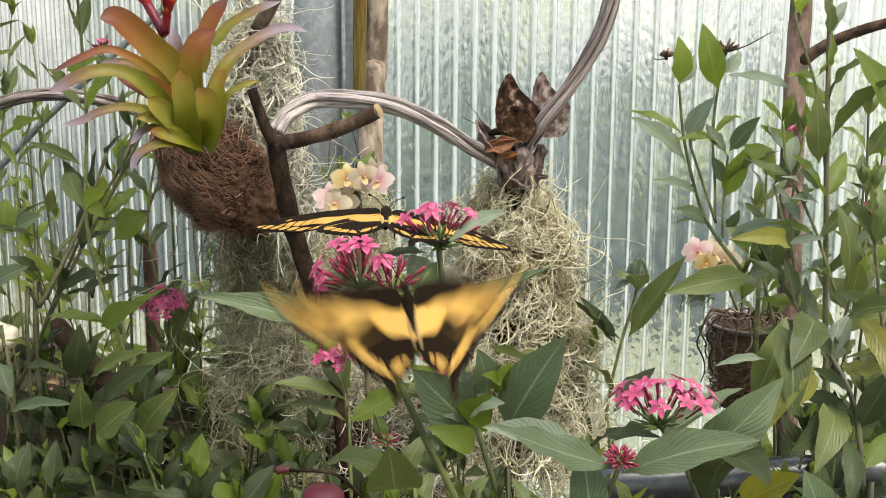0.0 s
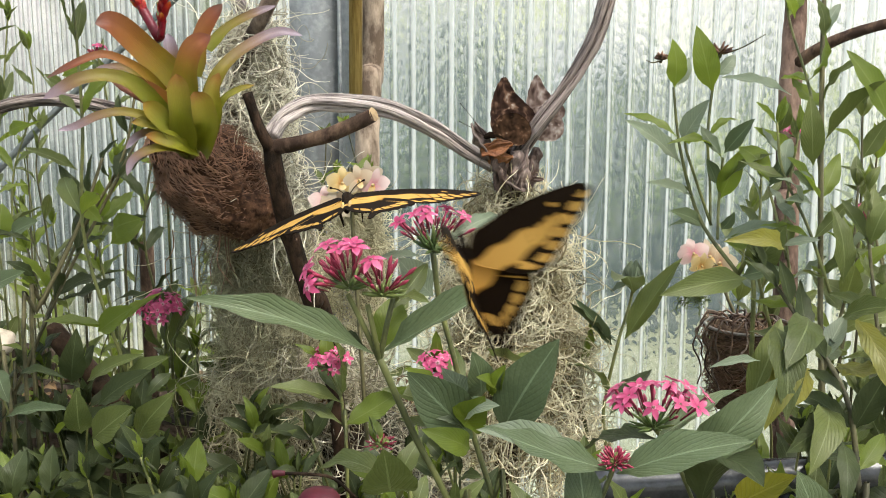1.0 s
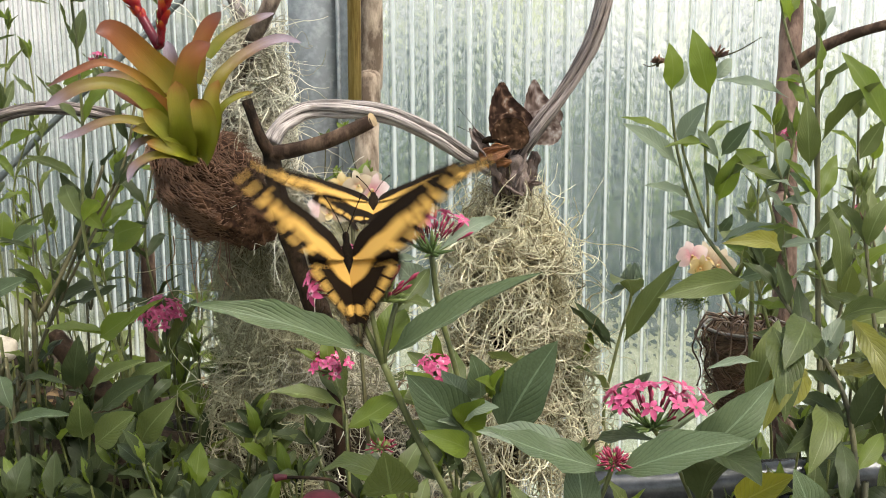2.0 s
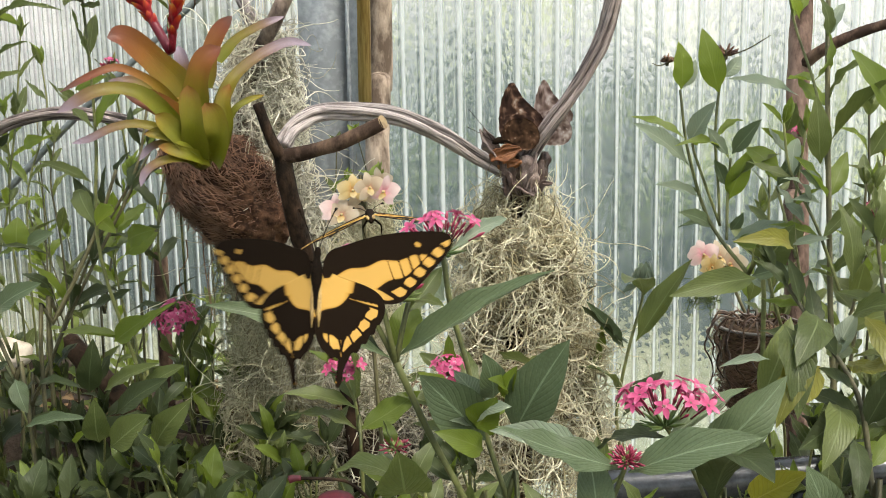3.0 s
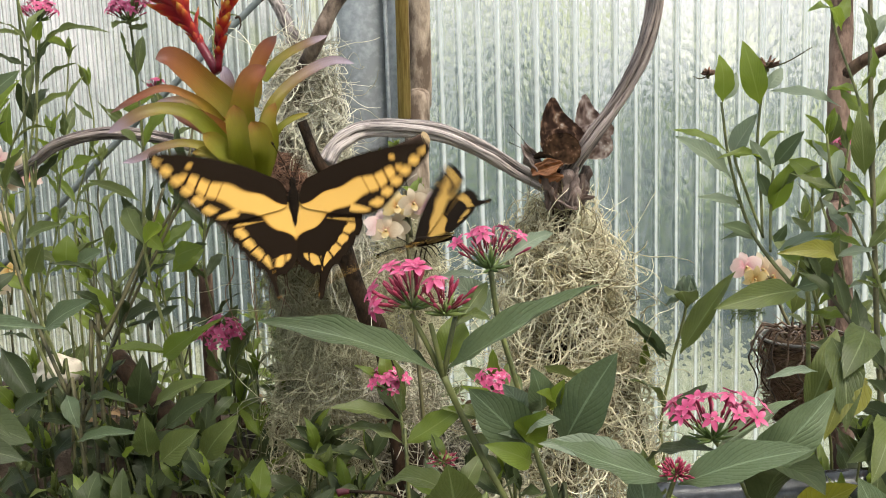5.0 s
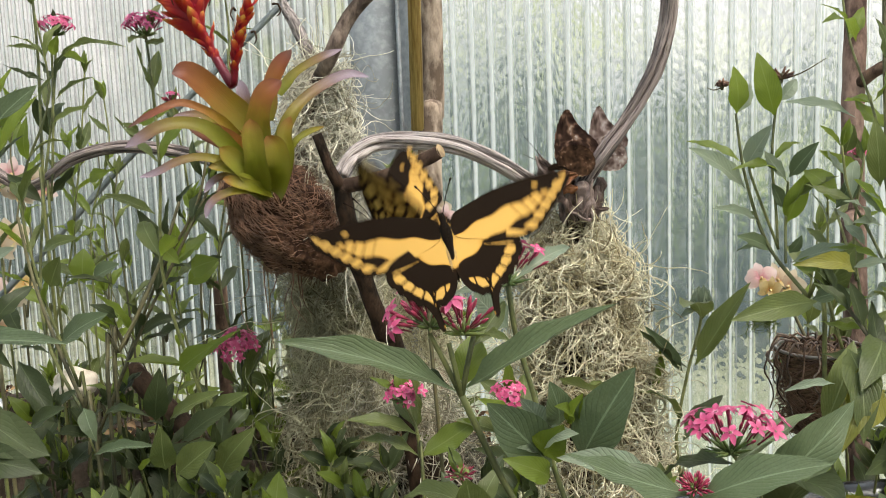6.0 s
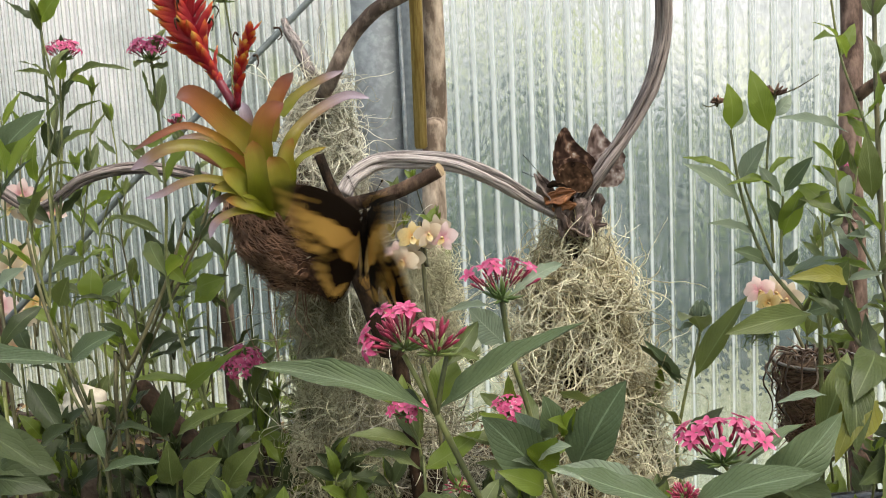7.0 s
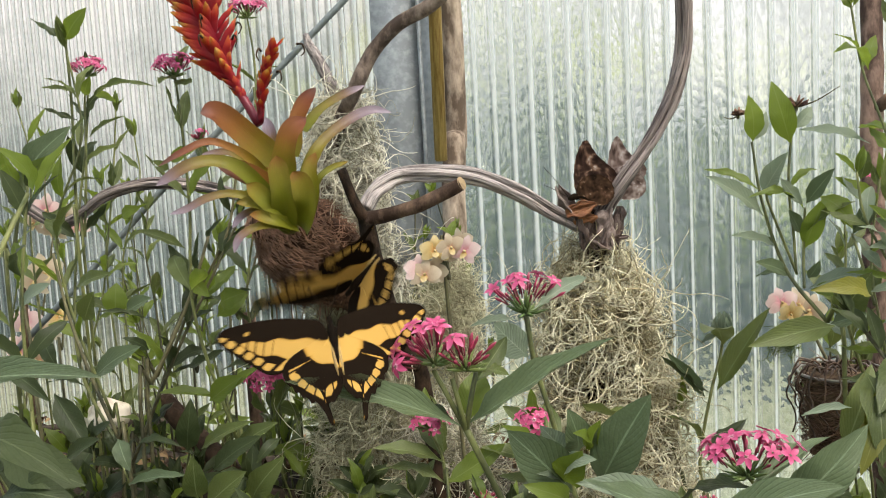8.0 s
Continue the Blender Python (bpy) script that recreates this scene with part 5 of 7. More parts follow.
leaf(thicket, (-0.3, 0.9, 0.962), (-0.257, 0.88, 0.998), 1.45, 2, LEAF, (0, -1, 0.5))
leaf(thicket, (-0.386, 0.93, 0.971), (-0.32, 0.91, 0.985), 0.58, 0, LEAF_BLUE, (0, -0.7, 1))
leaf(thicket, (-0.39, 0.97, 0.993), (-0.337, 0.95, 1.0), 0.58, 3, LEAF_SHADED, (0, -0.6, 1))
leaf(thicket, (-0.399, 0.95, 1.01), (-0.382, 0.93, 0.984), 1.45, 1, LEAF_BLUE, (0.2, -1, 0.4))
leaf(thicket, (-0.471, 0.86, 1.025), (-0.387, 0.84, 1.003), 1.45, 0, LEAF_SHADED, (0, -0.9, 0.8))
leaf(thicket, (-0.467, 0.85, 0.992), (-0.39, 0.83, 0.991), 1.32, 3, LEAF_SHADED, (0, -0.9, 0.8))
leaf(thicket, (-0.471, 0.98, 1.049), (-0.433, 0.96, 0.995), 1.11, 2, LEAF_SHADED, (0.3, -1, 0.5))
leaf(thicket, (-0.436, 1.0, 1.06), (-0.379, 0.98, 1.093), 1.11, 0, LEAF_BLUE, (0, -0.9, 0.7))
leaf(thicket, (-0.386, 1.02, 1.08), (-0.405, 1.0, 1.098), 1.06, 1, LEAF_SHADED, (0, -0.9, 0.7))
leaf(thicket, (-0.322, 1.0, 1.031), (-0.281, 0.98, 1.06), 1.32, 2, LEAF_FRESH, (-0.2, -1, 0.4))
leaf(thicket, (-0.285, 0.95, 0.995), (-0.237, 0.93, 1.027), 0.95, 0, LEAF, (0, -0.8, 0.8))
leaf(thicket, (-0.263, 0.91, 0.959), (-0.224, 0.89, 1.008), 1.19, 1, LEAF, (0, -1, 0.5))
leaf(thicket, (-0.239, 0.94, 1.009), (-0.258, 0.92, 0.992), 1.06, 3, LEAF_SHADED, (0, -1, 0.5))
leaf(thicket, (-0.475, 0.98, 1.1), (-0.456, 0.96, 1.08), 1.45, 1, LEAF_SHADED, (0.2, -1, 0.3))
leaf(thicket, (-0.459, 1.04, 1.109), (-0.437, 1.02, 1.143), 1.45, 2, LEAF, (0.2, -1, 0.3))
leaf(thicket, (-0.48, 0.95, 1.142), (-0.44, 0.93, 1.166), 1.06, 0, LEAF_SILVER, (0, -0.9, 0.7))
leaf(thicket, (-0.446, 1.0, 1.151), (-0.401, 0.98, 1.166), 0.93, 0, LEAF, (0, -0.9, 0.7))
leaf(thicket, (-0.438, 0.92, 1.002), (-0.395, 0.9, 1.026), 1.06, 2, LEAF_SHADED, (0, -0.9, 0.7))
leaf(thicket, (-0.385, 1.03, 1.109), (-0.434, 1.01, 1.123), 0.32, 0, LEAF_SHADED, (0, -0.5, 1))
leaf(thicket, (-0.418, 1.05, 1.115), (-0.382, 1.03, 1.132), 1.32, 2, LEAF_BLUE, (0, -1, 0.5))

# low growth filling the bed
random.seed(91)


# dark: leaves take the copy with the bed's shade in its colour
def low_bush(k, top, dark):
    """Three leafy shoots from one root."""
    bush = thing("low_pentas", "low leafy pentas shoots, many with leaf colour darkened for shade", "shrub", "low bed plants")
    top = Vector(top)
    for j in range(3):
        tip = top + Vector((random.uniform(-0.05, 0.05), random.uniform(-0.05, 0.07), random.uniform(-0.05, 0.015)))
        foot = tip + Vector((random.uniform(-0.05, 0.05), random.uniform(0, 0.06), -0.22))
        sprig(bush, [foot, (foot + tip) / 2 + Vector((random.uniform(-0.02, 0.02), 0, 0)), tip], 0.0026, 0.0014, 4, 0.076, 900 + k * 10 + j, LEAF_SHADED if dark else LEAF, first=0.1, rooted=j == 0, droop=0.35, width=1.2, spread=1.7)


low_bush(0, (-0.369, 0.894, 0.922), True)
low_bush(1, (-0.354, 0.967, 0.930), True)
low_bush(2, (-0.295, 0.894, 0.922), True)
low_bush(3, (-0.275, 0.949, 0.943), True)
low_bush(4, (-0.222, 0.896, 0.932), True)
low_bush(5, (-0.198, 0.949, 0.938), False)
low_bush(6, (-0.575, 1.440, 0.847), False)
low_bush(7, (-0.523, 1.545, 0.866), False)
low_bush(8, (-0.306, 1.152, 0.939), False)
low_bush(9, (-0.449, 1.542, 0.850), False)
low_bush(10, (-0.275, 1.155, 0.951), False)
low_bush(11, (-0.168, 0.895, 0.923), False)
low_bush(12, (-0.478, 1.043, 0.901), False)
low_bush(13, (-0.541, 1.154, 0.949), False)
low_bush(14, (-0.063, 0.797, 0.946), False)
low_bush(15, (-0.009, 0.748, 0.955), False)
low_bush(16, (0.081, 0.750, 0.963), False)
low_bush(17, (0.338, 0.948, 0.931), True)
low_bush(18, (0.379, 0.955, 0.972), False)
low_bush(19, (0.351, 0.895, 0.921), True)
low_bush(20, (0.400, 0.900, 0.950), False)
low_bush(21, (0.344, 1.005, 0.966), False)
low_bush(22, (0.410, 0.967, 1.033), False)
low_bush(23, (0.196, 0.794, 0.930), False)
low_bush(24, (0.268, 0.846, 0.931), False)
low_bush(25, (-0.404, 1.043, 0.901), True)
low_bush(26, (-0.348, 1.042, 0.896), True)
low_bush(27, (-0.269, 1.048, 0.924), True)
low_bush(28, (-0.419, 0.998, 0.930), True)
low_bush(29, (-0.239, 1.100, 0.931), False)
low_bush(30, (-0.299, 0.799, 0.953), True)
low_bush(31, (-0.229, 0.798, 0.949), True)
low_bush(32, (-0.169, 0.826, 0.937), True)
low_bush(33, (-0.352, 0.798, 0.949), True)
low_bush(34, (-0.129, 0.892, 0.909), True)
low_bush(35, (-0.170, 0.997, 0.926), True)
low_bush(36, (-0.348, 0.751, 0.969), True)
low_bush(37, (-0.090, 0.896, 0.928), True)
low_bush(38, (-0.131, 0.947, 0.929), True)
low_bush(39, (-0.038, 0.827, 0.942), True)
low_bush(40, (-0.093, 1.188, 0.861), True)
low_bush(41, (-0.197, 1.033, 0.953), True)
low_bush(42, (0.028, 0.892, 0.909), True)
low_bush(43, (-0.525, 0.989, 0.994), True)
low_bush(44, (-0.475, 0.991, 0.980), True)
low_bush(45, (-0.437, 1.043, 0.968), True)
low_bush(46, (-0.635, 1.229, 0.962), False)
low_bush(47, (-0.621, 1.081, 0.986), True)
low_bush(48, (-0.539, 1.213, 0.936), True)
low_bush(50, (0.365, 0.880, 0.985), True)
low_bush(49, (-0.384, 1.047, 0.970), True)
for k, (x, y, z, tall_by) in enumerate(((0.36, 1.12, 0.75, 0.34), (0.42, 1.05, 0.78, 0.42), (0.30, 1.1, 0.72, 0.30), (0.46, 1.2, 0.75, 0.40), (0.39, 0.98, 0.8, 0.22), (0.47, 1.0, 0.82, 0.34), (0.33, 1.2, 0.7, 0.42))):
    shoot = thing("slim_pentas", "upright pentas shoot with pale green leaves by the clear wall", "shrub", "wall shoots")
    foot = Vector((x, y, z))
    tip = foot + Vector((random.uniform(-0.05, 0.05), 0, tall_by))
    sprig(shoot, [foot, foot.lerp(tip, 0.4) + Vector((random.uniform(-0.02, 0.02), 0, 0)), foot.lerp(tip, 0.75) + Vector((random.uniform(-0.02, 0.02), 0, 0)), tip], 0.0028, 0.0013, 7, 0.065, 1700 + k, LEAF, STEM_DARK if k % 2 else STEM, first=0.05, width=1.1, spread=1.1)
# thin shoots against the side wall
for k in range(30):
    shoot = thing("slim_pentas", "slim upright pentas shoot with small leaves", "shrub", "side shoots")
    foot = Vector((-0.66 + 0.0195 * k + random.uniform(-0.02, 0.02), random.uniform(1.42, 1.62), 0.70))
    tip = foot + Vector((random.uniform(-0.07, 0.07), random.uniform(-0.03, 0.03), random.uniform(0.20, 0.52)))
    sprig(shoot, [foot, foot.lerp(tip, 0.4) + Vector((random.uniform(-0.03, 0.03), 0, 0)), foot.lerp(tip, 0.75) + Vector((random.uniform(-0.02, 0.02), 0, 0)), tip], 0.0024, 0.0011, 6, 0.048, 1500 + k, LEAF_FRESH if k % 3 == 0 else LEAF, STEM_DARK if k % 2 else STEM, first=0.05, width=1.0, spread=1.1)

for k, (tip, foot) in enumerate((((-0.623, 1.290, 1.334), (-0.607, 1.257, 1.076)), ((-0.602, 1.325, 1.281), (-0.598, 1.291, 1.025)), ((-0.501, 1.355, 1.291), (-0.522, 1.318, 1.031)), ((-0.474, 1.304, 1.198), (-0.463, 1.279, 1.008)), ((-0.515, 1.265, 1.233), (-0.538, 1.236, 1.035)), ((-0.376, 1.284, 1.147), (-0.415, 1.261, 0.996)), ((-0.613, 1.210, 1.181), (-0.604, 1.185, 0.995)), ((-0.304, 1.247, 1.278), (-0.347, 1.216, 1.074)))):
    shoot = thing("slim_pentas", "thin pentas stem with narrow spreading leaves", "shrub", "side shoots")
    tip, foot = Vector(tip), Vector(foot)
    sprig(shoot, [foot, foot.lerp(tip, 0.4) + Vector((0.012 * math.sin(k * 2), 0, 0)), foot.lerp(tip, 0.75) + Vector((0.010 * math.cos(k * 3), 0, 0)), tip], 0.0024, 0.0011, 5, 0.060, 1600 + k, LEAF_FRESH if k % 3 == 1 else LEAF, STEM_DARK if k % 2 else STEM, first=0.15, width=0.55, spread=1.5, droop=0.1)

# ---- bromeliad in its coconut pot ----
bromeliad = thing("bromeliad", "bromeliad with arching green, orange and purple strap leaves", "bromeliad")


def strap(points, width, material, base=0.85, n=20, cup=0.38, blunt=4.6):
    """A channelled strap leaf along a curve, pointed at its end."""
    line, bm = spline(points, n), bmesh.new()
    uv = bm.loops.layers.uv.verify()
    rows = []
    for k, p in enumerate(line):
        u = k / (n - 1)
        way = (line[min(k + 1, n - 1)] - line[max(k - 1, 0)]).normalized()
        side = way.cross(Vector((0.05, -0.85, 0.5)))
        side.normalize()
        over = side.cross(way)
        w = width * (base + (1 - base) * math.sin(min(1, u * 1.5) * 1.57) + 0.35 * math.exp(-(((u - 0.16) / 0.14) ** 2))) * (1 - max(0, (u - 0.45) / 0.55) ** blunt) + 0.0003
        rows.append([(bm.verts.new(p + side * w * v + over * (cup * w * v * v)), u, 0.5 + v / 2) for v in (-1, -0.5, 0, 0.5, 1)])
    for a, b in zip(rows, rows[1:]):
        for j in range(4):
            q = (a[j], a[j + 1], b[j + 1], b[j])
            f = bm.faces.new([x[0] for x in q])
            for loop, x in zip(f.loops, q):
                loop[uv].uv = x[1:]
    return bm


def blade(width, material, *points):
    part("strap_leaf", strap(points, width * 0.70, material), material, bromeliad)


blade(0.0059, STRAP_OLD, (-0.208, 1.0, 1.292), (-0.193, 1.01, 1.311), (-0.171, 1.02, 1.324), (-0.151, 1.03, 1.332))
blade(0.0106, STRAP, (-0.214, 0.965, 1.27), (-0.21, 0.97, 1.295), (-0.202, 0.975, 1.316), (-0.19, 0.98, 1.332))
blade(0.0083, STRAP_OLD, (-0.234, 0.985, 1.27), (-0.238, 0.99, 1.288), (-0.243, 0.995, 1.307))
blade(0.0164, STRAP, (-0.223, 0.95, 1.256), (-0.242, 0.945, 1.282), (-0.259, 0.935, 1.302), (-0.272, 0.925, 1.313), (-0.283, 0.918, 1.314))
blade(0.0139, STRAP, (-0.218, 0.94, 1.246), (-0.213, 0.935, 1.276), (-0.206, 0.935, 1.294), (-0.193, 0.94, 1.305))
blade(0.0073, STRAP_OLD, (-0.207, 0.95, 1.231), (-0.192, 0.95, 1.267), (-0.18, 0.96, 1.285), (-0.16, 0.975, 1.3), (-0.141, 0.99, 1.308), (-0.123, 1.0, 1.305))
blade(0.004, STRAP_GREEN, (-0.2, 0.945, 1.219), (-0.187, 0.945, 1.248), (-0.175, 0.95, 1.258), (-0.16, 0.955, 1.263))
blade(0.0048, STRAP_OLD, (-0.23, 0.95, 1.246), (-0.246, 0.935, 1.266), (-0.262, 0.925, 1.278), (-0.278, 0.915, 1.277), (-0.284, 0.912, 1.274))
blade(0.005, STRAP, (-0.227, 0.945, 1.246), (-0.242, 0.92, 1.271), (-0.257, 0.905, 1.284), (-0.273, 0.895, 1.289), (-0.293, 0.885, 1.281), (-0.312, 0.88, 1.271))
blade(0.0143, STRAP, (-0.215, 0.94, 1.217), (-0.23, 0.925, 1.245), (-0.247, 0.915, 1.259), (-0.27, 0.905, 1.27))
blade(0.0082, STRAP_OLD, (-0.22, 0.93, 1.226), (-0.246, 0.905, 1.262), (-0.266, 0.892, 1.272), (-0.285, 0.882, 1.27), (-0.3, 0.876, 1.262), (-0.313, 0.872, 1.255))
blade(0.0053, STRAP_OLD, (-0.213, 0.93, 1.216), (-0.234, 0.908, 1.235), (-0.255, 0.896, 1.243), (-0.273, 0.885, 1.241), (-0.29, 0.878, 1.233), (-0.304, 0.875, 1.23))
blade(0.0082, STRAP_GREEN, (-0.208, 0.93, 1.213), (-0.22, 0.908, 1.227), (-0.235, 0.9, 1.234), (-0.251, 0.896, 1.235))
blade(0.0076, STRAP_GREEN, (-0.205, 0.925, 1.208), (-0.217, 0.905, 1.216), (-0.229, 0.898, 1.221), (-0.239, 0.892, 1.225))
blade(0.0052, STRAP_OLD, (-0.211, 0.925, 1.208), (-0.226, 0.9, 1.214), (-0.24, 0.892, 1.211), (-0.249, 0.886, 1.204), (-0.253, 0.883, 1.193))
blade(0.0047, STRAP_OLD, (-0.224, 0.925, 1.221), (-0.236, 0.91, 1.226), (-0.248, 0.902, 1.223), (-0.257, 0.898, 1.213))
blade(0.0153, STRAP_GREEN, (-0.203, 0.93, 1.208), (-0.195, 0.915, 1.229), (-0.197, 0.912, 1.246), (-0.203, 0.912, 1.259))
blade(0.0128, STRAP_GREEN, (-0.213, 0.92, 1.212), (-0.212, 0.905, 1.238), (-0.213, 0.903, 1.258), (-0.215, 0.905, 1.274))
blade(0.0089, STRAP_GREEN, (-0.2, 0.935, 1.21), (-0.189, 0.925, 1.238), (-0.19, 0.925, 1.258), (-0.185, 0.93, 1.274))
blade(0.0117, STRAP_GREEN, (-0.209, 0.922, 1.21), (-0.223, 0.905, 1.231), (-0.232, 0.9, 1.242), (-0.241, 0.897, 1.251))
cup = bmesh.new()
sweep(cup, spline([(-0.221, 0.970, 1.204), (-0.222, 0.952, 1.219), (-0.224, 0.944, 1.237), (-0.227, 0.946, 1.252), (-0.227, 0.947, 1.262)], 14), [0.009, 0.011, 0.014, 0.017, 0.019, 0.020, 0.0205, 0.020, 0.019, 0.018, 0.0165, 0.0145, 0.012, 0.009], 18, 0.10, 30)
part("heart", cup, STRAP_GREEN, bromeliad, "swollen green leaf cup")


def bract_mesh():
    bm = strap([(0, 0, 0), (0, 0.34, 0.16), (0, 0.72, 0.48), (0, 1.02, 0.66), (0, 1.26, 0.98)], 0.19, BRACT, 0.9, 10, 0.9, 3.2)
    return mesh_of(bm, BRACT)


BRACTS = bract_mesh()


def spike(points, count, size, begin, swell, stalk, flare):
    """A flower spike of pointed bracts; swell(s) and flare(s): their size and how far they stand off along the spike."""
    line = spline(points, 40)
    ear = part("flower_spike", tube(points, stalk, stalk * 0.5, 16, 8, 0.1, 60), BRACT, bromeliad, "red and orange flower spike")
    for k in range(count):
        s = begin + (1 - begin) * k / (count - 1)
        i = min(38, int(s * 38))
        p, way = line[i], (line[i + 1] - line[i]).normalized()
        out = way.cross(Vector((0.1, -1, 0))).normalized() * (1 if k % 2 else -1)
        out = (out + Vector((0, random.uniform(-1.1, 0.5), 0))).normalized()
        if k % 4 == 3:
            out = Vector((random.uniform(-0.5, 0.5), -1, 0.1)).normalized()
        out = (out - way * out.dot(way)).normalized()
        x = out.cross(way).normalized()
        ob = new("bract", BRACTS)
        ob.parent = ear
        z = size * swell(s) * random.uniform(0.88, 1.12)
        if k % 6 == 1 and s > 0.4:
            end = p + out * z * 0.95 + way * z * 0.5
            part("dry_tip", tube([end, end + out * 0.005 + way * 0.002, end + out * 0.008 - Vector((0, 0, 0.004)), end + out * 0.004 - Vector((0, 0, 0.009))], 0.0012, 0.0005, 7, 5), BARK_DARK, ear)
        ob.matrix_local = Matrix.Translation(p - way * 0.006) @ Matrix((x, out, way)).transposed().to_4x4() @ Matrix.Diagonal((z, z * flare(s) * random.uniform(0.85, 1.15), z, 1))
    return ear


spike([(-0.242, 0.965, 1.301), (-0.256, 0.972, 1.324), (-0.275, 0.98, 1.359), (-0.289, 0.99, 1.391), (-0.301, 1.0, 1.424), (-0.31, 1.01, 1.45)], 104, 0.0265, 0.08, lambda s: 0.45 + 0.55 * bump_at(s, 0.14, 0.50) - 0.30 * bump_at(s, 0.80, 1.0), 0.0046, lambda s: 0.26 + 0.60 * bump_at(s, 0.16, 0.52))
spike([(-0.24, 0.96, 1.303), (-0.235, 0.955, 1.328), (-0.228, 0.952, 1.352), (-0.219, 0.95, 1.371)], 26, 0.021, 0.10, lambda s: 0.7 + 0.4 * bump_at(s, 0.1, 0.4) - 0.2 * s, 0.0034, lambda s: 0.27)

pot = thing("coconut_pot", "shaggy brown coconut fibre ball holding the bromeliad", "plant holder")
shell = bmesh.new()
bmesh.ops.create_icosphere(shell, subdivisions=5, radius=1.0)
lean = pose(*(-0.223, 1.069, 1.166), 0, -52, 0) @ Matrix.Diagonal((0.045, 0.045, 0.063, 1))
for v in shell.verts:
    r = 1 + 0.24 * noise.noise(v.co * 2.2) + 0.09 * noise.noise(v.co * 8) + (0.18 * max(0.0, -v.co.z) if abs(v.co.x) < 0.5 else 0)
    v.co = lean @ (v.co * r)
part("shell", shell, FIBRE, pot)
hair, rng = bmesh.new(), random.Random(14)
mid = Vector((-0.223, 1.069, 1.166))
for k in range(2600):
    d = Vector((rng.gauss(0, 1), rng.gauss(0, 1) - 0.35, rng.gauss(0, 1))).normalized()
    p = lean @ (d * (1 + 0.24 * noise.noise(d * 2.2)))
    n = (p - mid).normalized()
    flow = (n.cross(Vector((0.5, -0.4, 0.8))) + Vector((rng.gauss(0, 0.35), rng.gauss(0, 0.35), rng.gauss(0, 0.35)))).normalized()
    long = rng.uniform(0.008, 0.028)
    sweep(hair, [p - flow * long * 0.5, p + n * rng.uniform(0.001, 0.004), p + flow * long * 0.5 + n * rng.uniform(-0.002, 0.006)], [0.00035, 0.00045, 0.0002], 3, caps=False)
for k in range(7):
    p = mid + Vector((rng.uniform(-0.04, 0.02), rng.uniform(-0.03, 0.02), -0.055 - rng.uniform(0, 0.012)))
    sweep(hair, spline([p + Vector((0, 0, 0.02)), p, p + Vector((rng.uniform(-0.01, 0.01), 0, -0.02)), p + Vector((rng.uniform(-0.012, 0.012), 0, -rng.uniform(0.03, 0.07)))], 8), [0.0009 - 0.00008 * j for j in range(8)], 3, caps=False)
tagged(part("fibre", hair, FIBRE_HAIR, pot, "loose coconut fibres"), kind="stuff")


# ---- Spanish moss ----
def moss(label, path, count, seed, material, long=0.06, thick=0.00085, curl=0.50, fall=0.5, stray=0.12, hollow=0.1):
    """A hanging mass of curled threads round a line of (point, radius); stray: the share of long loose threads."""
    rng, bm = random.Random(seed), bmesh.new()
    pts = [Vector(p) for p, _ in path]
    for k in range(count):
        s = rng.random() * (len(pts) - 1)
        i = min(int(s), len(pts) - 2)
        c = pts[i].lerp(pts[i + 1], s - i)
        r = path[i][1] + (path[i + 1][1] - path[i][1]) * (s - i)
        r *= 1 + 0.22 * noise.noise(c * 28 + Vector((seed, k % 3, 0)))
        a, q = rng.uniform(0, 6.283), math.sqrt(rng.uniform(hollow, 1.0))
        p = c + Vector((math.cos(a) * r * q, math.sin(a) * r * q * 0.75, rng.uniform(-0.01, 0.01)))
        way = Vector((math.cos(a) * 0.35 + rng.gauss(0, 0.6), math.sin(a) * 0.35 + rng.gauss(0, 0.6), -fall + rng.gauss(0, 0.7))).normalized()
        loose = rng.random() < stray
        steps = 16 if loose else 11
        step = long * rng.uniform(0.6, 1.4) * (1.5 if loose else 1.0) / steps
        line, spin = [p], rng.uniform(-1, 1) * curl
        bend = Vector((rng.gauss(0, 1), rng.gauss(0, 1), rng.gauss(0, 1))).normalized()
        for j in range(steps):
            way = (way + bend.cross(way) * spin + Vector((rng.gauss(0, 0.16), rng.gauss(0, 0.16), rng.gauss(0, 0.16) - 0.04 * fall))).normalized()
            if rng.random() < 0.13:
                spin = -spin * rng.uniform(0.6, 1.6)
            p = p + way * step
            off = Vector((p.x - c.x, p.y - c.y, 0))
            if not loose and off.length > r * 1.05:
                way = (way - off.normalized() * 0.5).normalized()
            line.append(p)
        t = thick * rng.uniform(0.65, 1.3)
        sweep(bm, line, [t * (1 - 0.55 * j / steps) for j in range(steps + 1)], 3, caps=False)
    ob = part("hanging_moss", bm, material)
    return tagged(ob, label, "moss", kind="stuff")


POT_BEARD = [((-0.204, 1.143, 1.110), 0.036), ((-0.185, 1.145, 1.061), 0.046), ((-0.183, 1.145, 1.005), 0.050), ((-0.186, 1.133, 0.945), 0.056), ((-0.189, 1.122, 0.885), 0.062), ((-0.184, 1.110, 0.826), 0.075)]
STAKE_BEARD = [((0.068, 1.096, 1.141), 0.024), ((0.067, 1.096, 1.120), 0.042), ((0.070, 1.089, 1.090), 0.060), ((0.075, 1.090, 1.038), 0.070), ((0.078, 1.080, 0.987), 0.077), ((0.077, 1.069, 0.930), 0.081), ((0.074, 1.057, 0.868), 0.092)]
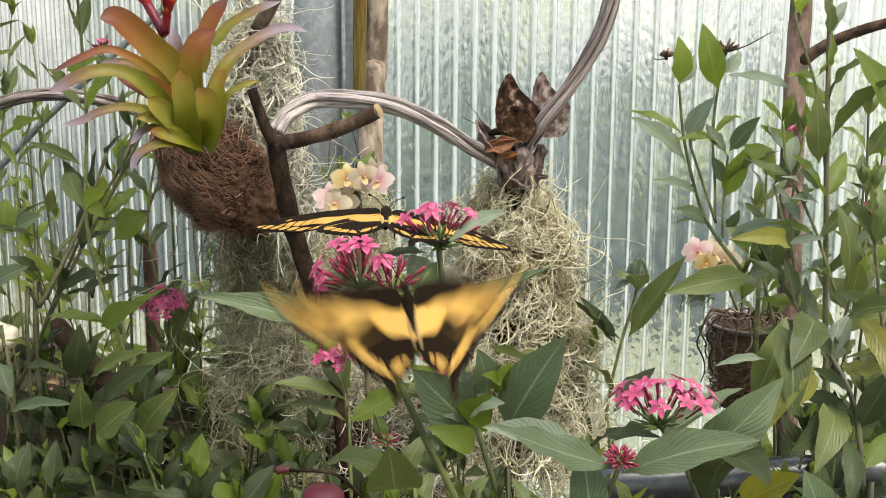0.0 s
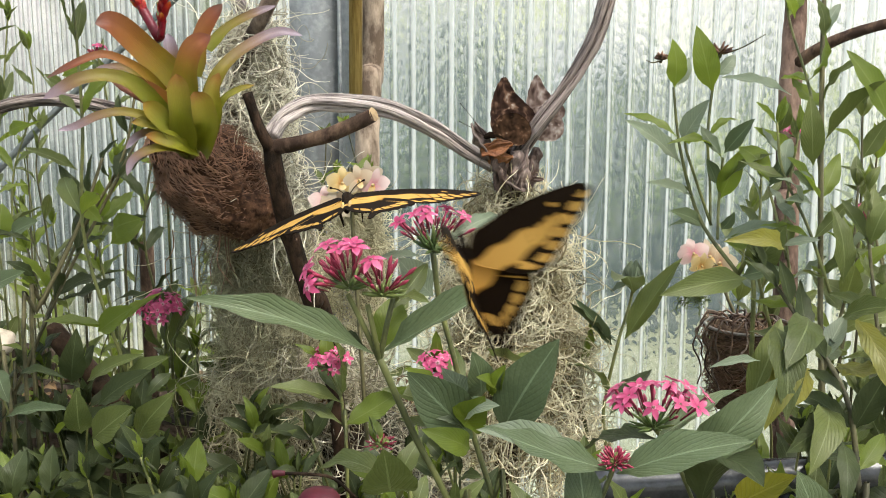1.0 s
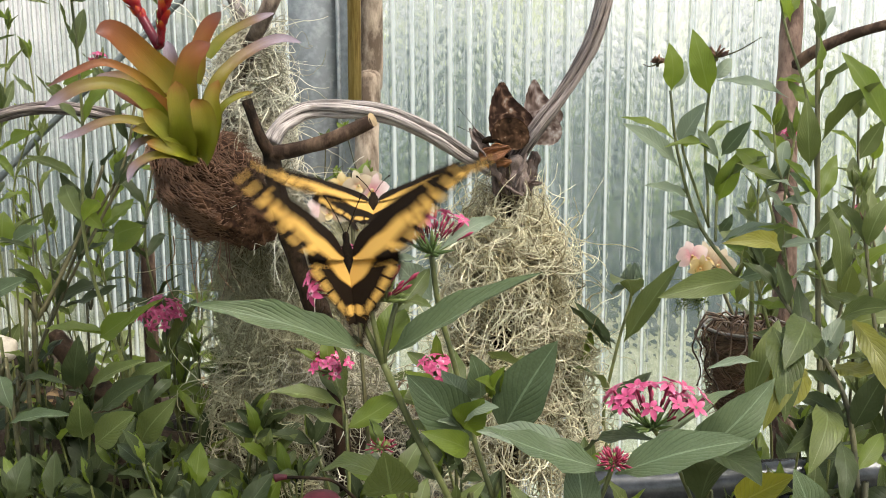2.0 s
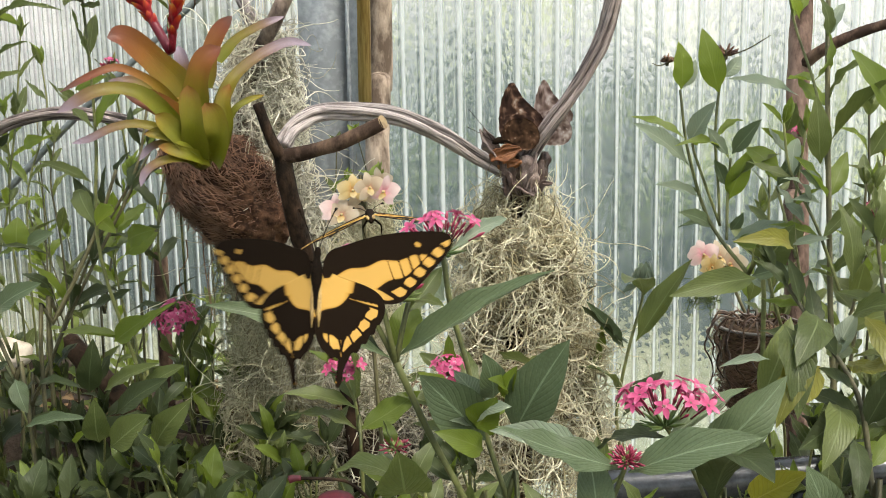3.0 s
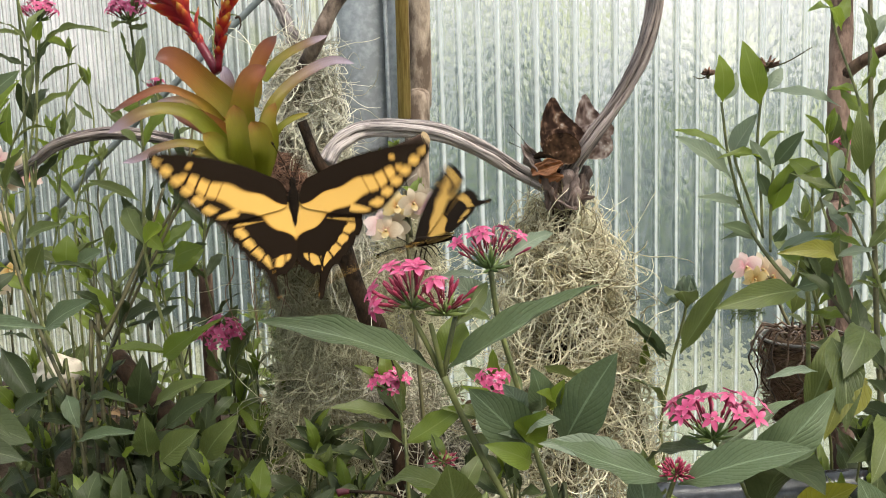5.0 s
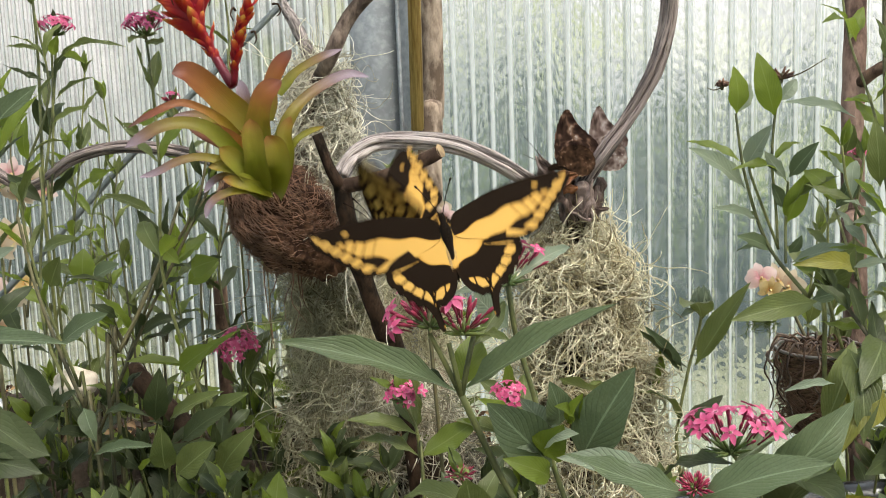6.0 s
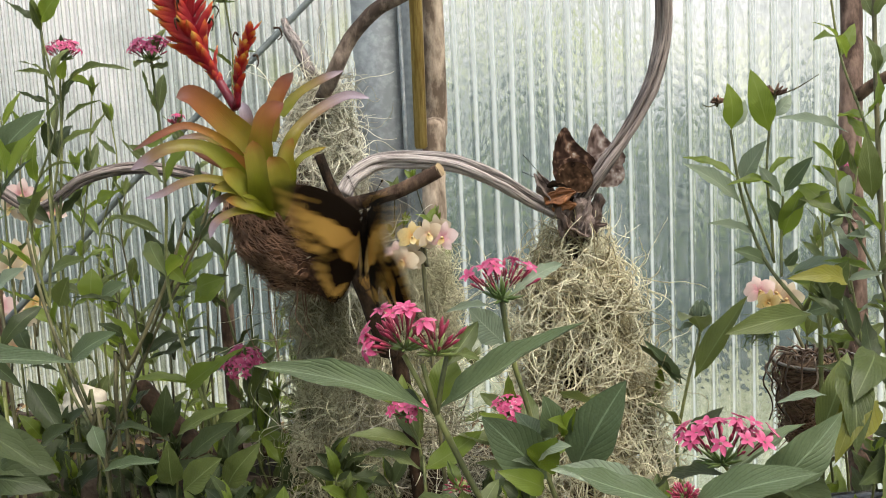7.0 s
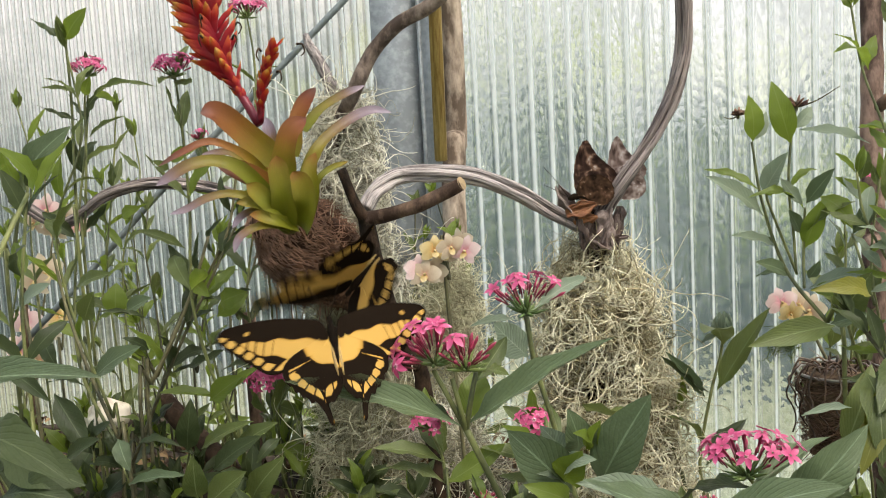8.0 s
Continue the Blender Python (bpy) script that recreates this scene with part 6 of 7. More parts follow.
# each thick beard gets an inner mass of threads coloured as its own shade
moss("grey-green hanging moss below the coconut pot", POT_BEARD, 3300, 21, MOSS_GREY, 0.070, 0.00062, 0.50, 0.6, 0.1, 0.3)
moss("brown moss within the beard below the coconut pot, darkened for inner shade", [(p, r * 0.8) for p, r in POT_BEARD], 500, 31, MOSS_INNER_SHADE, 0.07, 0.00065, 0.2, 1.2, 0.0, 0.0)
moss("tan hanging moss in a thick cone on its stake", STAKE_BEARD, 3100, 22, MOSS_TAN, 0.062, 0.00080, 0.60, 0.30, 0.10, 0.35)
moss("brown moss inside the cone on the stake, shade put in its colour", [(p, r * 0.8) for p, r in STAKE_BEARD], 1900, 32, MOSS_INNER_SHADE, 0.06, 0.0008, 0.5, 0.4, 0.0, 0.0)
moss("pale hanging moss behind the orchid spray", [((-0.092, 1.261, 1.110), 0.018), ((-0.104, 1.254, 1.070), 0.042), ((-0.117, 1.246, 1.017), 0.055), ((-0.126, 1.236, 0.950), 0.062), ((-0.129, 1.227, 0.883), 0.065)], 1500, 29, MOSS_GREY, 0.06, 0.00065)
moss("grey hanging moss on the branch behind the bromeliad", [((-0.192, 1.145, 1.323), 0.018), ((-0.195, 1.139, 1.292), 0.038), ((-0.192, 1.131, 1.252), 0.040), ((-0.178, 1.114, 1.216), 0.030), ((-0.164, 1.103, 1.157), 0.022), ((-0.149, 1.095, 1.118), 0.02)], 1500, 23, MOSS_PALE, 0.055, 0.0007, 0.5, 0.5, 0.2)
moss("sparse grey moss on the dark trunk", [((-0.135, 1.131, 0.984), 0.05), ((-0.100, 1.131, 0.934), 0.06), ((-0.063, 1.120, 0.874), 0.07), ((-0.026, 1.110, 0.827), 0.08)], 900, 24, MOSS_PALE, 0.06, 0.0008)


# ---- orchids ----
def petal_mesh(material, long, w, lip=False):
    """One petal standing along +z, its face towards -y."""
    bm = bmesh.new()
    uv = bm.loops.layers.uv.verify()
    rows = []
    for j in range(8):
        u = j / 7
        ww = w * math.sin(math.pi * min(0.985, 0.06 + u * 0.92)) ** 0.7
        rows.append([(bm.verts.new((v * ww, (-0.25 * u if lip else -0.2 * u * (1 - u) + 0.10 * u * u) + 0.06 * abs(v) * (1 - u) + 0.02 * math.sin(9 * u + 3 * v), u * long)), u, 0.5 + v / 2) for v in (-1, -0.5, 0, 0.5, 1)])
    for p, q in zip(rows, rows[1:]):
        for i in range(4):
            quad = (p[i], p[i + 1], q[i + 1], q[i])
            f = bm.faces.new([x[0] for x in quad])
            for loop, x in zip(f.loops, quad):
                loop[uv].uv = x[1:]
    return mesh_of(bm, material)


def column_mesh():
    bm = bmesh.new()
    sweep(bm, [Vector((0, 0.12, 0)), Vector((0, 0, 0.0)), Vector((0, -0.12, -0.02)), Vector((0, -0.2, -0.06))], [0.05, 0.09, 0.09, 0.03], 8)
    return mesh_of(bm, ORCHID_YELLOW)


COLUMN = column_mesh()
BLOOMS = {m.name: (petal_mesh(m, 1.0, 0.30), petal_mesh(m, 1.0, 0.48), petal_mesh(ORCHID_YELLOW, 0.5, 0.22, True)) for m in (ORCHID, ORCHID_PINK, ORCHID_YELLOW)}


def orchid(label, stalk, blooms, seed):
    rng = random.Random(seed)
    o = thing("orchid", label, "orchid", "orchids")
    part("spike_stem", tube(stalk, 0.002, 0.0014, 16, 6), STEM_DARK, o)
    for p, size, m in blooms:
        ob = new("bloom", COLUMN)
        ob.parent = o
        ob.matrix_local = pose(*p, rng.uniform(-25, 10), rng.uniform(-18, 18), rng.uniform(-35, 35)) @ Matrix.Diagonal((size, size, size, 1))
        for k, (angle, which) in enumerate(((0, 0), (120, 0), (240, 0), (75, 1), (-75, 1), (180, 2))):
            petal = new("lip" if which == 2 else "petal", BLOOMS[m.name][which])
            petal.parent = ob
            petal.matrix_local = pose(0, -0.03 * which + 0.01 * k, 0, rng.uniform(-8, 8), angle + rng.uniform(-8, 8), 0)
    return o


orchid("cream and blush orchid spray behind the pink flowers", [(-0.02, 1.0, 0.0), (-0.073, 0.937, 1.098), (-0.071, 0.924, 1.152), (-0.080, 0.917, 1.179), (-0.071, 0.909, 1.193)], [((-0.091, 0.904, 1.164), 0.015, ORCHID), ((-0.096, 0.909, 1.167), 0.015, ORCHID_PINK), ((-0.084, 0.915, 1.165), 0.0135, ORCHID), ((-0.081, 0.907, 1.184), 0.014, ORCHID_YELLOW), ((-0.067, 0.909, 1.186), 0.0135, ORCHID), ((-0.055, 0.909, 1.182), 0.015, ORCHID_PINK), ((-0.059, 0.920, 1.188), 0.014, ORCHID), ((-0.074, 0.917, 1.179), 0.013, ORCHID)], 3)
orchid("yellow and pink orchid above the fibre pot", [(0.325, 1.165, 1.003), (0.312, 1.171, 1.033), (0.306, 1.175, 1.057), (0.287, 1.177, 1.066)], [((0.276, 1.168, 1.074), 0.018, ORCHID_PINK), ((0.283, 1.160, 1.062), 0.015, ORCHID_YELLOW), ((0.295, 1.178, 1.069), 0.020, ORCHID), ((0.307, 1.176, 1.062), 0.020, ORCHID), ((0.277, 1.189, 1.073), 0.012, ORCHID_PINK)], 4)
orchid("pale orchid spray against the side wall", [(-0.752, 1.509, 0.858), (-0.738, 1.529, 0.992), (-0.715, 1.547, 1.117), (-0.704, 1.557, 1.184)], [((-0.716, 1.546, 1.184), 0.026, ORCHID_PINK), ((-0.687, 1.547, 1.172), 0.026, ORCHID), ((-0.714, 1.563, 1.154), 0.025, ORCHID), ((-0.679, 1.566, 1.156), 0.022, ORCHID_PINK), ((-0.743, 1.562, 1.164), 0.025, ORCHID)], 5)
orchid("peach orchid spray low by the side wall", [(-0.746, 1.461, 0.873), (-0.729, 1.476, 0.970), (-0.714, 1.486, 1.034), (-0.719, 1.494, 1.100)], [((-0.720, 1.492, 1.084), 0.026, ORCHID), ((-0.703, 1.495, 1.099), 0.028, ORCHID), ((-0.677, 1.469, 1.036), 0.018, ORCHID_YELLOW), ((-0.735, 1.483, 1.027), 0.028, ORCHID_PINK), ((-0.711, 1.482, 1.010), 0.028, ORCHID), ((-0.745, 1.477, 0.987), 0.028, ORCHID_PINK), ((-0.717, 1.477, 0.969), 0.026, ORCHID)], 6)
orchid("pale orchid bloom by the sapling", [(0.451, 1.064, 1.006), (0.448, 1.075, 1.061), (0.442, 1.083, 1.106), (0.439, 1.085, 1.117)], [((0.432, 1.075, 1.116), 0.020, ORCHID_PINK), ((0.446, 1.087, 1.125), 0.018, ORCHID)], 7)

# ---- fibre pot with roots ----
basket = thing("fibre_pot", "bark-wrapped orchid pot with a pale rim and tangled roots", "plant pot")
wrap = bmesh.new()
c = Vector((0.316, 1.086, 1.014))
line = [c + Vector((0.002, 0, -0.085 + 0.085 * k / 9)) for k in range(10)]
sweep(wrap, line, [0.032 + 0.0095 * k / 9 for k in range(10)], 28, 0.14, 60)
part("wrap", wrap, WICKER, basket)
rim = bmesh.new()
ring = [c + Vector((0.0435 * math.cos(k * math.pi / 16), 0.0435 * math.sin(k * math.pi / 16), 0.002)) for k in range(33)]
sweep(rim, ring, [0.0015] * 33, 6)
part("rim", rim, PLASTIC_CLEAR, basket, "pale grey plastic rim")
inner = bmesh.new()
sweep(inner, [c + Vector((0, 0, -0.004)), c + Vector((0, 0, -0.001))], [0.0415, 0.0415], 20)
part("compost", inner, SOIL, basket)
rng = random.Random(8)
for k in range(34):
    a = rng.uniform(0, 6.28)
    p = c + Vector((rng.uniform(-0.026, 0.026), rng.uniform(-0.026, 0.026), 0.004))
    q = p + Vector((0.016 * math.cos(a), 0.016 * math.sin(a), rng.uniform(-0.004, 0.008)))
    e = q + Vector((0.012 * math.cos(a), 0.012 * math.sin(a), rng.uniform(-0.03, 0.0)))
    part("root", tube([p, (p + q) / 2 + Vector((0, 0, 0.006)), q, e], 0.0011, 0.0007, 9, 5, 0.2, 80), BARK_BROWN if k % 3 else HUSK, basket)
for k in range(520):
    a, b = rng.uniform(0, 6.28), rng.uniform(0, 1)
    if k == 0:
        wisps = bmesh.new()
    d = Vector((math.cos(a), math.sin(a), 0))
    p = c + d * (0.033 + 0.0095 * b) + Vector((0, 0, -0.085 * (1 - b)))
    t = Vector((-math.sin(a), math.cos(a), rng.uniform(-0.9, 0.9))) * rng.uniform(0.008, 0.026)
    sweep(wisps, [p - t, p + d * 0.0022, p + t + d * rng.uniform(-0.001, 0.006)], [0.0004, 0.0006, 0.0003], 3, caps=False)
for k in range(7):
    a = math.pi * (0.85 + 0.09 * k)
    p = c + Vector((0.043 * math.cos(a), 0.043 * math.sin(a), 0.004))
    drop = rng.uniform(0.03, 0.085)
    wavy = [p + Vector((0.3 * 0.01 * math.cos(a) + 0.004 * math.sin(j * 2.1 + k), -0.003, -drop * j / 5)) + Vector((math.cos(a), math.sin(a), 0)) * (0.006 if j < 4 else 0.0) for j in range(6)]
    part("root", tube([c + Vector((0.028 * math.cos(a), 0.028 * math.sin(a), 0.010)), p + Vector((0, 0, 0.008)), *wavy[1:]], 0.0011, 0.0007, 14, 6, 0.25, 80), BARK_BROWN if k % 2 else BARK_GREY, basket, "dangling aerial root")
tagged(part("fibre", wisps, FIBRE_HAIR, basket, "loose bark fibres"), kind="stuff")
moss("yellow-green moss tuft on the fibre pot", [((0.254, 1.092, 1.049), 0.012), ((0.263, 1.092, 1.045), 0.010)], 90, 27, LEAF_FRESH, 0.018, 0.0005, 0.4, 0.2)

# ---- small things low down ----
pipe = part("black_pipe", tube([(0.132, 0.942, 0.901), (0.215, 0.942, 0.904), (0.308, 0.943, 0.910), (0.472, 0.945, 0.917)], 0.017, 0.017, 12, 16), PLASTIC_DARK)
tagged(pipe, "glossy black plastic pipe low in the bed", "pipe")
post2 = part("pipe_support", tube([(0.33, 0.98, 0), (0.33, 0.98, 0.6), (0.318, 0.941, 0.900)], 0.010, 0.010, 6, 8), PLASTIC_DARK)
tagged(post2, "dark support under the plastic pipe", "support")
dish = thing("red_feeder", "dark red plastic feeder bowl on a thin arm", "feeder")
bowl = bmesh.new()
c = Vector((-0.087, 0.750, 0.965))
sweep(bowl, [c + Vector((0, 0, h)) for h in (-0.014, -0.008, 0, 0.008, 0.0125, 0.014)], [0.006, 0.013, 0.0165, 0.0155, 0.012, 0.004], 20)
part("bowl", bowl, RED_DISH, dish)
part("arm", tube([(-0.117, 0.755, 0.990), (-0.092, 0.755, 0.989), (-0.076, 0.754, 0.986), (-0.060, 0.761, 0.967)], 0.0014, 0.0014, 10, 6), BARK_DARK, dish)
part("tip", tube([(-0.121, 0.755, 0.989), (-0.117, 0.755, 0.990), (-0.112, 0.755, 0.990)], 0.0032, 0.002, 6, 8), RED_DISH, dish)
part("leg", tube([(-0.08, 0.80, 0.0), (-0.08, 0.79, 0.5), c + Vector((0, 0, -0.01))], 0.003, 0.003, 6, 6), BARK_DARK, dish)


def pebble(name, at, size, material, label, category, seed, squash=(1, 0.8, 0.7), group="", rough=0.2):
    bm = bmesh.new()
    bmesh.ops.create_icosphere(bm, subdivisions=4, radius=1.0)
    for v in bm.verts:
        r = 1 + rough * noise.noise(v.co * 1.4 + Vector((seed, 0, 0))) + rough * 0.3 * noise.noise(v.co * 6)
        v.co = Vector([a * b * size * r for a, b in zip(v.co, squash)])
    ob = part(name, bm, material)
    ob.matrix_world = Matrix.Translation(at)
    return tagged(ob, label, category, group)


pebble("pale_stone", (-0.488, 1.150, 0.978), 0.025, STONE, "pale tan rounded stone among the leaves", "stone", 1)
pebble("pale_stone", (-0.533, 1.185, 0.950), 0.020, STONE, "pale tan rounded stone among the leaves", "stone", 4)
pebble("glazed_ball", (-0.528, 1.038, 0.985), 0.0115, GLAZE, "small mottled blue and white glazed ball", "ornament", 2, (1, 1, 1), rough=0.0)
shelf = part("stone_ledge", tube([(-1.006, 1.528, 0.770), (-0.786, 1.570, 0.803), (-0.664, 1.601, 0.813), (-0.557, 1.617, 0.790)], 0.035, 0.035, 16, 10, 0.3, 12), SOIL)
tagged(shelf, "dark earth ledge along the side wall", "ledge")


# earth bank with dry litter behind the low plants
bank = bmesh.new()
NX, NY = 60, 24
front_z, back_z = Vector((-0.435, 1.003, 0.900)).z, Vector((-0.627, 1.476, 0.761)).z - 0.02
grid = []
for i in range(NX + 1):
    row = []
    for j in range(NY + 1):
        x, s = -1.5 + 1.75 * i / NX, j / NY
        y = 1.10 + 0.62 * s + (0.35 * max(0.0, -x - 0.4) * s)
        z = front_z + (back_z - front_z) * s + 0.03 * noise.noise(Vector((x * 9, y * 9, 0))) + 0.012 * noise.noise(Vector((x * 35, y * 35, 4)))
        row.append(bank.verts.new((x, y, z * min(1.0, max(0.0, (0.25 - x) / 0.3)) if j else 0.0)))
    grid.append(row)
for i in range(NX):
    for j in range(NY):
        bank.faces.new((grid[i][j], grid[i + 1][j], grid[i + 1][j + 1], grid[i][j + 1]))
tagged(part("soil_bank", bank, SOIL), "raised bank of dark soil along the side wall", "soil bank", kind="structure")
scraps, rng = bmesh.new(), random.Random(77)
for k in range(700):
    x, s = rng.uniform(-1.2, 0.05), rng.random()
    y = 1.10 + 0.62 * s + (0.35 * max(0.0, -x - 0.4) * s)
    z = front_z + (back_z - front_z) * s + 0.03 * noise.noise(Vector((x * 9, y * 9, 0))) + rng.uniform(0.006, 0.03)
    a, tilt, long = rng.uniform(0, 6.28), rng.uniform(-0.6, 0.6), rng.uniform(0.010, 0.026)
    u = Vector((math.cos(a) * math.cos(tilt), math.sin(a) * math.cos(tilt), math.sin(tilt)))
    w = u.cross(Vector((rng.gauss(0, 0.4), rng.gauss(0, 0.4), 1))).normalized()
    n = w.cross(u)
    c, rows = Vector((x, y, z)), []
    for q in range(6):
        f = q / 5
        half = long * 0.2 * math.sin(math.pi * (0.04 + 0.92 * f))
        mid = c + u * long * (f - 0.5) + n * long * 0.25 * math.sin(f * 3.1)
        rows.append([scraps.verts.new(mid + w * half * v + n * half * 0.5 * abs(v)) for v in (-1, 0, 1)])
    for p, q in zip(rows, rows[1:]):
        for i in (0, 1):
            scraps.faces.new((p[i], p[i + 1], q[i + 1], q[i]))
tagged(part("leaf_litter", scraps, LITTER), "dry curled brown leaves scattered over the soil bank", "leaf litter", kind="stuff")
# ---- butterflies ----
def outline(points, n):
    """A closed smooth outline."""
    pts = [Vector((x, y, 0)) for x, y in points]
    m, out = len(pts), []
    for k in range(n):
        s = k / n * m
        i, u = int(s), s - int(s)
        a, b, c, d = (pts[(i + j - 1) % m] for j in range(4))
        out.append(0.5 * ((2 * b) + (c - a) * u + (2 * a - 5 * b + 4 * c - d) * u * u + (3 * b - a - 3 * c + d) * u**3))
    return out


FORE = [(0.02, 0.13), (0.15, 0.25), (0.35, 0.39), (0.60, 0.515), (0.82, 0.60), (0.94, 0.62), (0.995, 0.57), (0.965, 0.45), (0.88, 0.28), (0.79, 0.11), (0.68, -0.06), (0.50, -0.12), (0.27, -0.11), (0.05, -0.07)]
HIND = [(0.021, 0.03), (0.244, 0.03), (0.488, 0.01), (0.631, -0.05), (0.673, -0.15), (0.652, -0.245), (0.625, -0.265), (0.615, -0.335), (0.578, -0.355), (0.562, -0.42), (0.519, -0.44), (0.498, -0.505), (0.451, -0.52), (0.424, -0.58), (0.406, -0.67), (0.408, -0.76), (0.382, -0.81), (0.353, -0.77), (0.355, -0.68), (0.345, -0.61), (0.302, -0.585), (0.265, -0.6), (0.201, -0.565), (0.164, -0.55), (0.095, -0.48), (0.042, -0.37), (0.0, -0.18)]


def pale_band(x, y, wide):
    """The yellow band that runs from the body to the wing tip, broken into spots towards the tip."""
    s = (x + 0.7 * y) / 1.25
    off = (y + 0.215 - 0.70 * x) * 0.82 + 0.012 * math.sin(s * 23)
    half = wide - (wide - 0.046) * bump_at(s, 0.3, 0.9)
    band = 1 - bump_at(abs(off), half - 0.022, half + 0.022)
    if s > 0.50:
        cell = (s * 11.5) % 1.0
        band *= bump_at(min(cell, 1 - cell), 0.01, 0.06 + 0.12 * bump_at(s, 0.5, 0.8))
    return band


def fore_top(x, y, rim):
    spots = 0.0
    if x > 0.45 and y < 0.9 * x - 0.28:
        cell = (y * 8.5 + x * 2.0) % 1.0
        gap = min(cell, 1 - cell)
        spots = (1 - bump_at(abs(rim - 0.070), 0.020 + 0.03 * gap, 0.034 + 0.03 * gap)) * bump_at(gap, 0.08, 0.22)
    inner = 0.9 * (1 - bump_at(math.hypot((x - 0.70) * 0.8, (y - 0.44) * 1.2), 0.016, 0.034))
    return max(pale_band(x, y, 0.097) * (bump_at(rim, 0.10, 0.13) if x > 0.55 and y < 0.9 * x - 0.25 else 1.0), spots, inner)


def hind_top(x, y, rim):
    base = max(pale_band(x, y, 0.10) * (1 - bump_at(x, 0.24, 0.36)), bump_at(y, -0.120 + 0.10 * x, -0.095 + 0.10 * x) * (1 - bump_at(x, 0.26, 0.40)))
    row = 0.0
    a = math.degrees(math.atan2(y + 0.12, x - 0.10))
    if -84 < a < 2 and y > -0.60 and x > 0.12:
        cell = (a / 14.3 + 0.1) % 1.0
        gap = min(cell, 1 - cell)
        row = (1 - bump_at(abs(rim - 0.105), 0.026 + 0.02 * gap, 0.042 + 0.02 * gap)) * bump_at(gap, 0.03, 0.13)
        row *= max(bump_at(0.914 * x + 0.405 * (y + 0.18), 0.13, 0.17), 1 - bump_at(y, -0.45, -0.40))
    hair = 0.75 * (1 - bump_at(x - 0.01, 0.035, 0.075)) * (1 - bump_at(y, -0.12, -0.04)) * bump_at(y, -0.42, -0.25)
    tail = 0.6 * (1 - bump_at(math.hypot((x - 0.358) * 1.3, y + 0.77), 0.010, 0.020))
    return max(base, row, tail, hair)


def under(x, y, rim):
    """Blocks of pale cells between dark veins and cross lines."""
    a = math.degrees(math.atan2(y + 0.05, x + 0.05)) + 6 * math.sin(4 * x)
    r = math.hypot(x, y) + 0.03 * math.sin(a * 0.3)
    vein, cross = (a / 12.0) % 1.0, (r / 0.19 + 0.2) % 1.0
    block = bump_at(min(vein, 1 - vein), 0.08, 0.22) * bump_at(min(cross, 1 - cross), 0.10, 0.24)
    return block * bump_at(rim, 0.03, 0.06) * bump_at(r, 0.10, 0.2)


def wing_mesh(points, top, mirror, n=280, rings=38, camber=0.05):
    """A thin wing of two skins from its root outwards."""
    edge = outline(points, n)
    mid = Vector((0.42, 0.20, 0)) if top is fore_top else Vector((0.30, -0.27, 0))
    bm = bmesh.new()
    tone = bm.verts.layers.float.new("pattern")
    uv = bm.loops.layers.uv.verify()
    sign = -1 if mirror else 1
    skins, depth_at = [], {}
    for skin in (1, -1):
        grid = []
        for r in range(rings + 1):
            s = (r / rings) ** 0.85
            row = []
            for k, p in enumerate(edge):
                q = mid + (p - mid) * s
                if (r, k) not in depth_at:
                    near = (edge[(k + j) % n] for j in range(-30, 31))
                    depth_at[r, k] = min((q - e).length for e in near) if s > 0.5 else 0.4
                rim = depth_at[r, k]
                z = camber * math.sin(min(1.0, q.x) * 2.6) * 0.6 - 0.02 * q.y
                v = bm.verts.new((q.x * sign * (1.0 if top is fore_top else 0.82), q.y, z + skin * 0.0025))
                v[tone] = top(q.x, q.y, rim) if skin == 1 else under(q.x, q.y, rim)
                row.append(v)
            grid.append(row)
        for a, b in zip(grid, grid[1:]):
            for j in range(n):
                f = [a[j], a[(j + 1) % n], b[(j + 1) % n], b[j]]
                face = bm.faces.new(f if skin * sign < 0 else f[::-1])
                face.material_index = 0 if skin == 1 else 1
        skins.append(grid[-1])
    for j in range(n):
        bm.faces.new((skins[0][j], skins[0][(j + 1) % n], skins[1][(j + 1) % n], skins[1][j]))
    bmesh.ops.remove_doubles(bm, verts=bm.verts, dist=1e-6)
    return mesh_of(bm, [WING_TOP, WING_UNDER])


WINGS = [(n, wing_mesh(pts, fn, mirror), mirror) for n, pts, fn in (("forewing", FORE, fore_top), ("hindwing", HIND, hind_top)) for mirror in (False, True)]


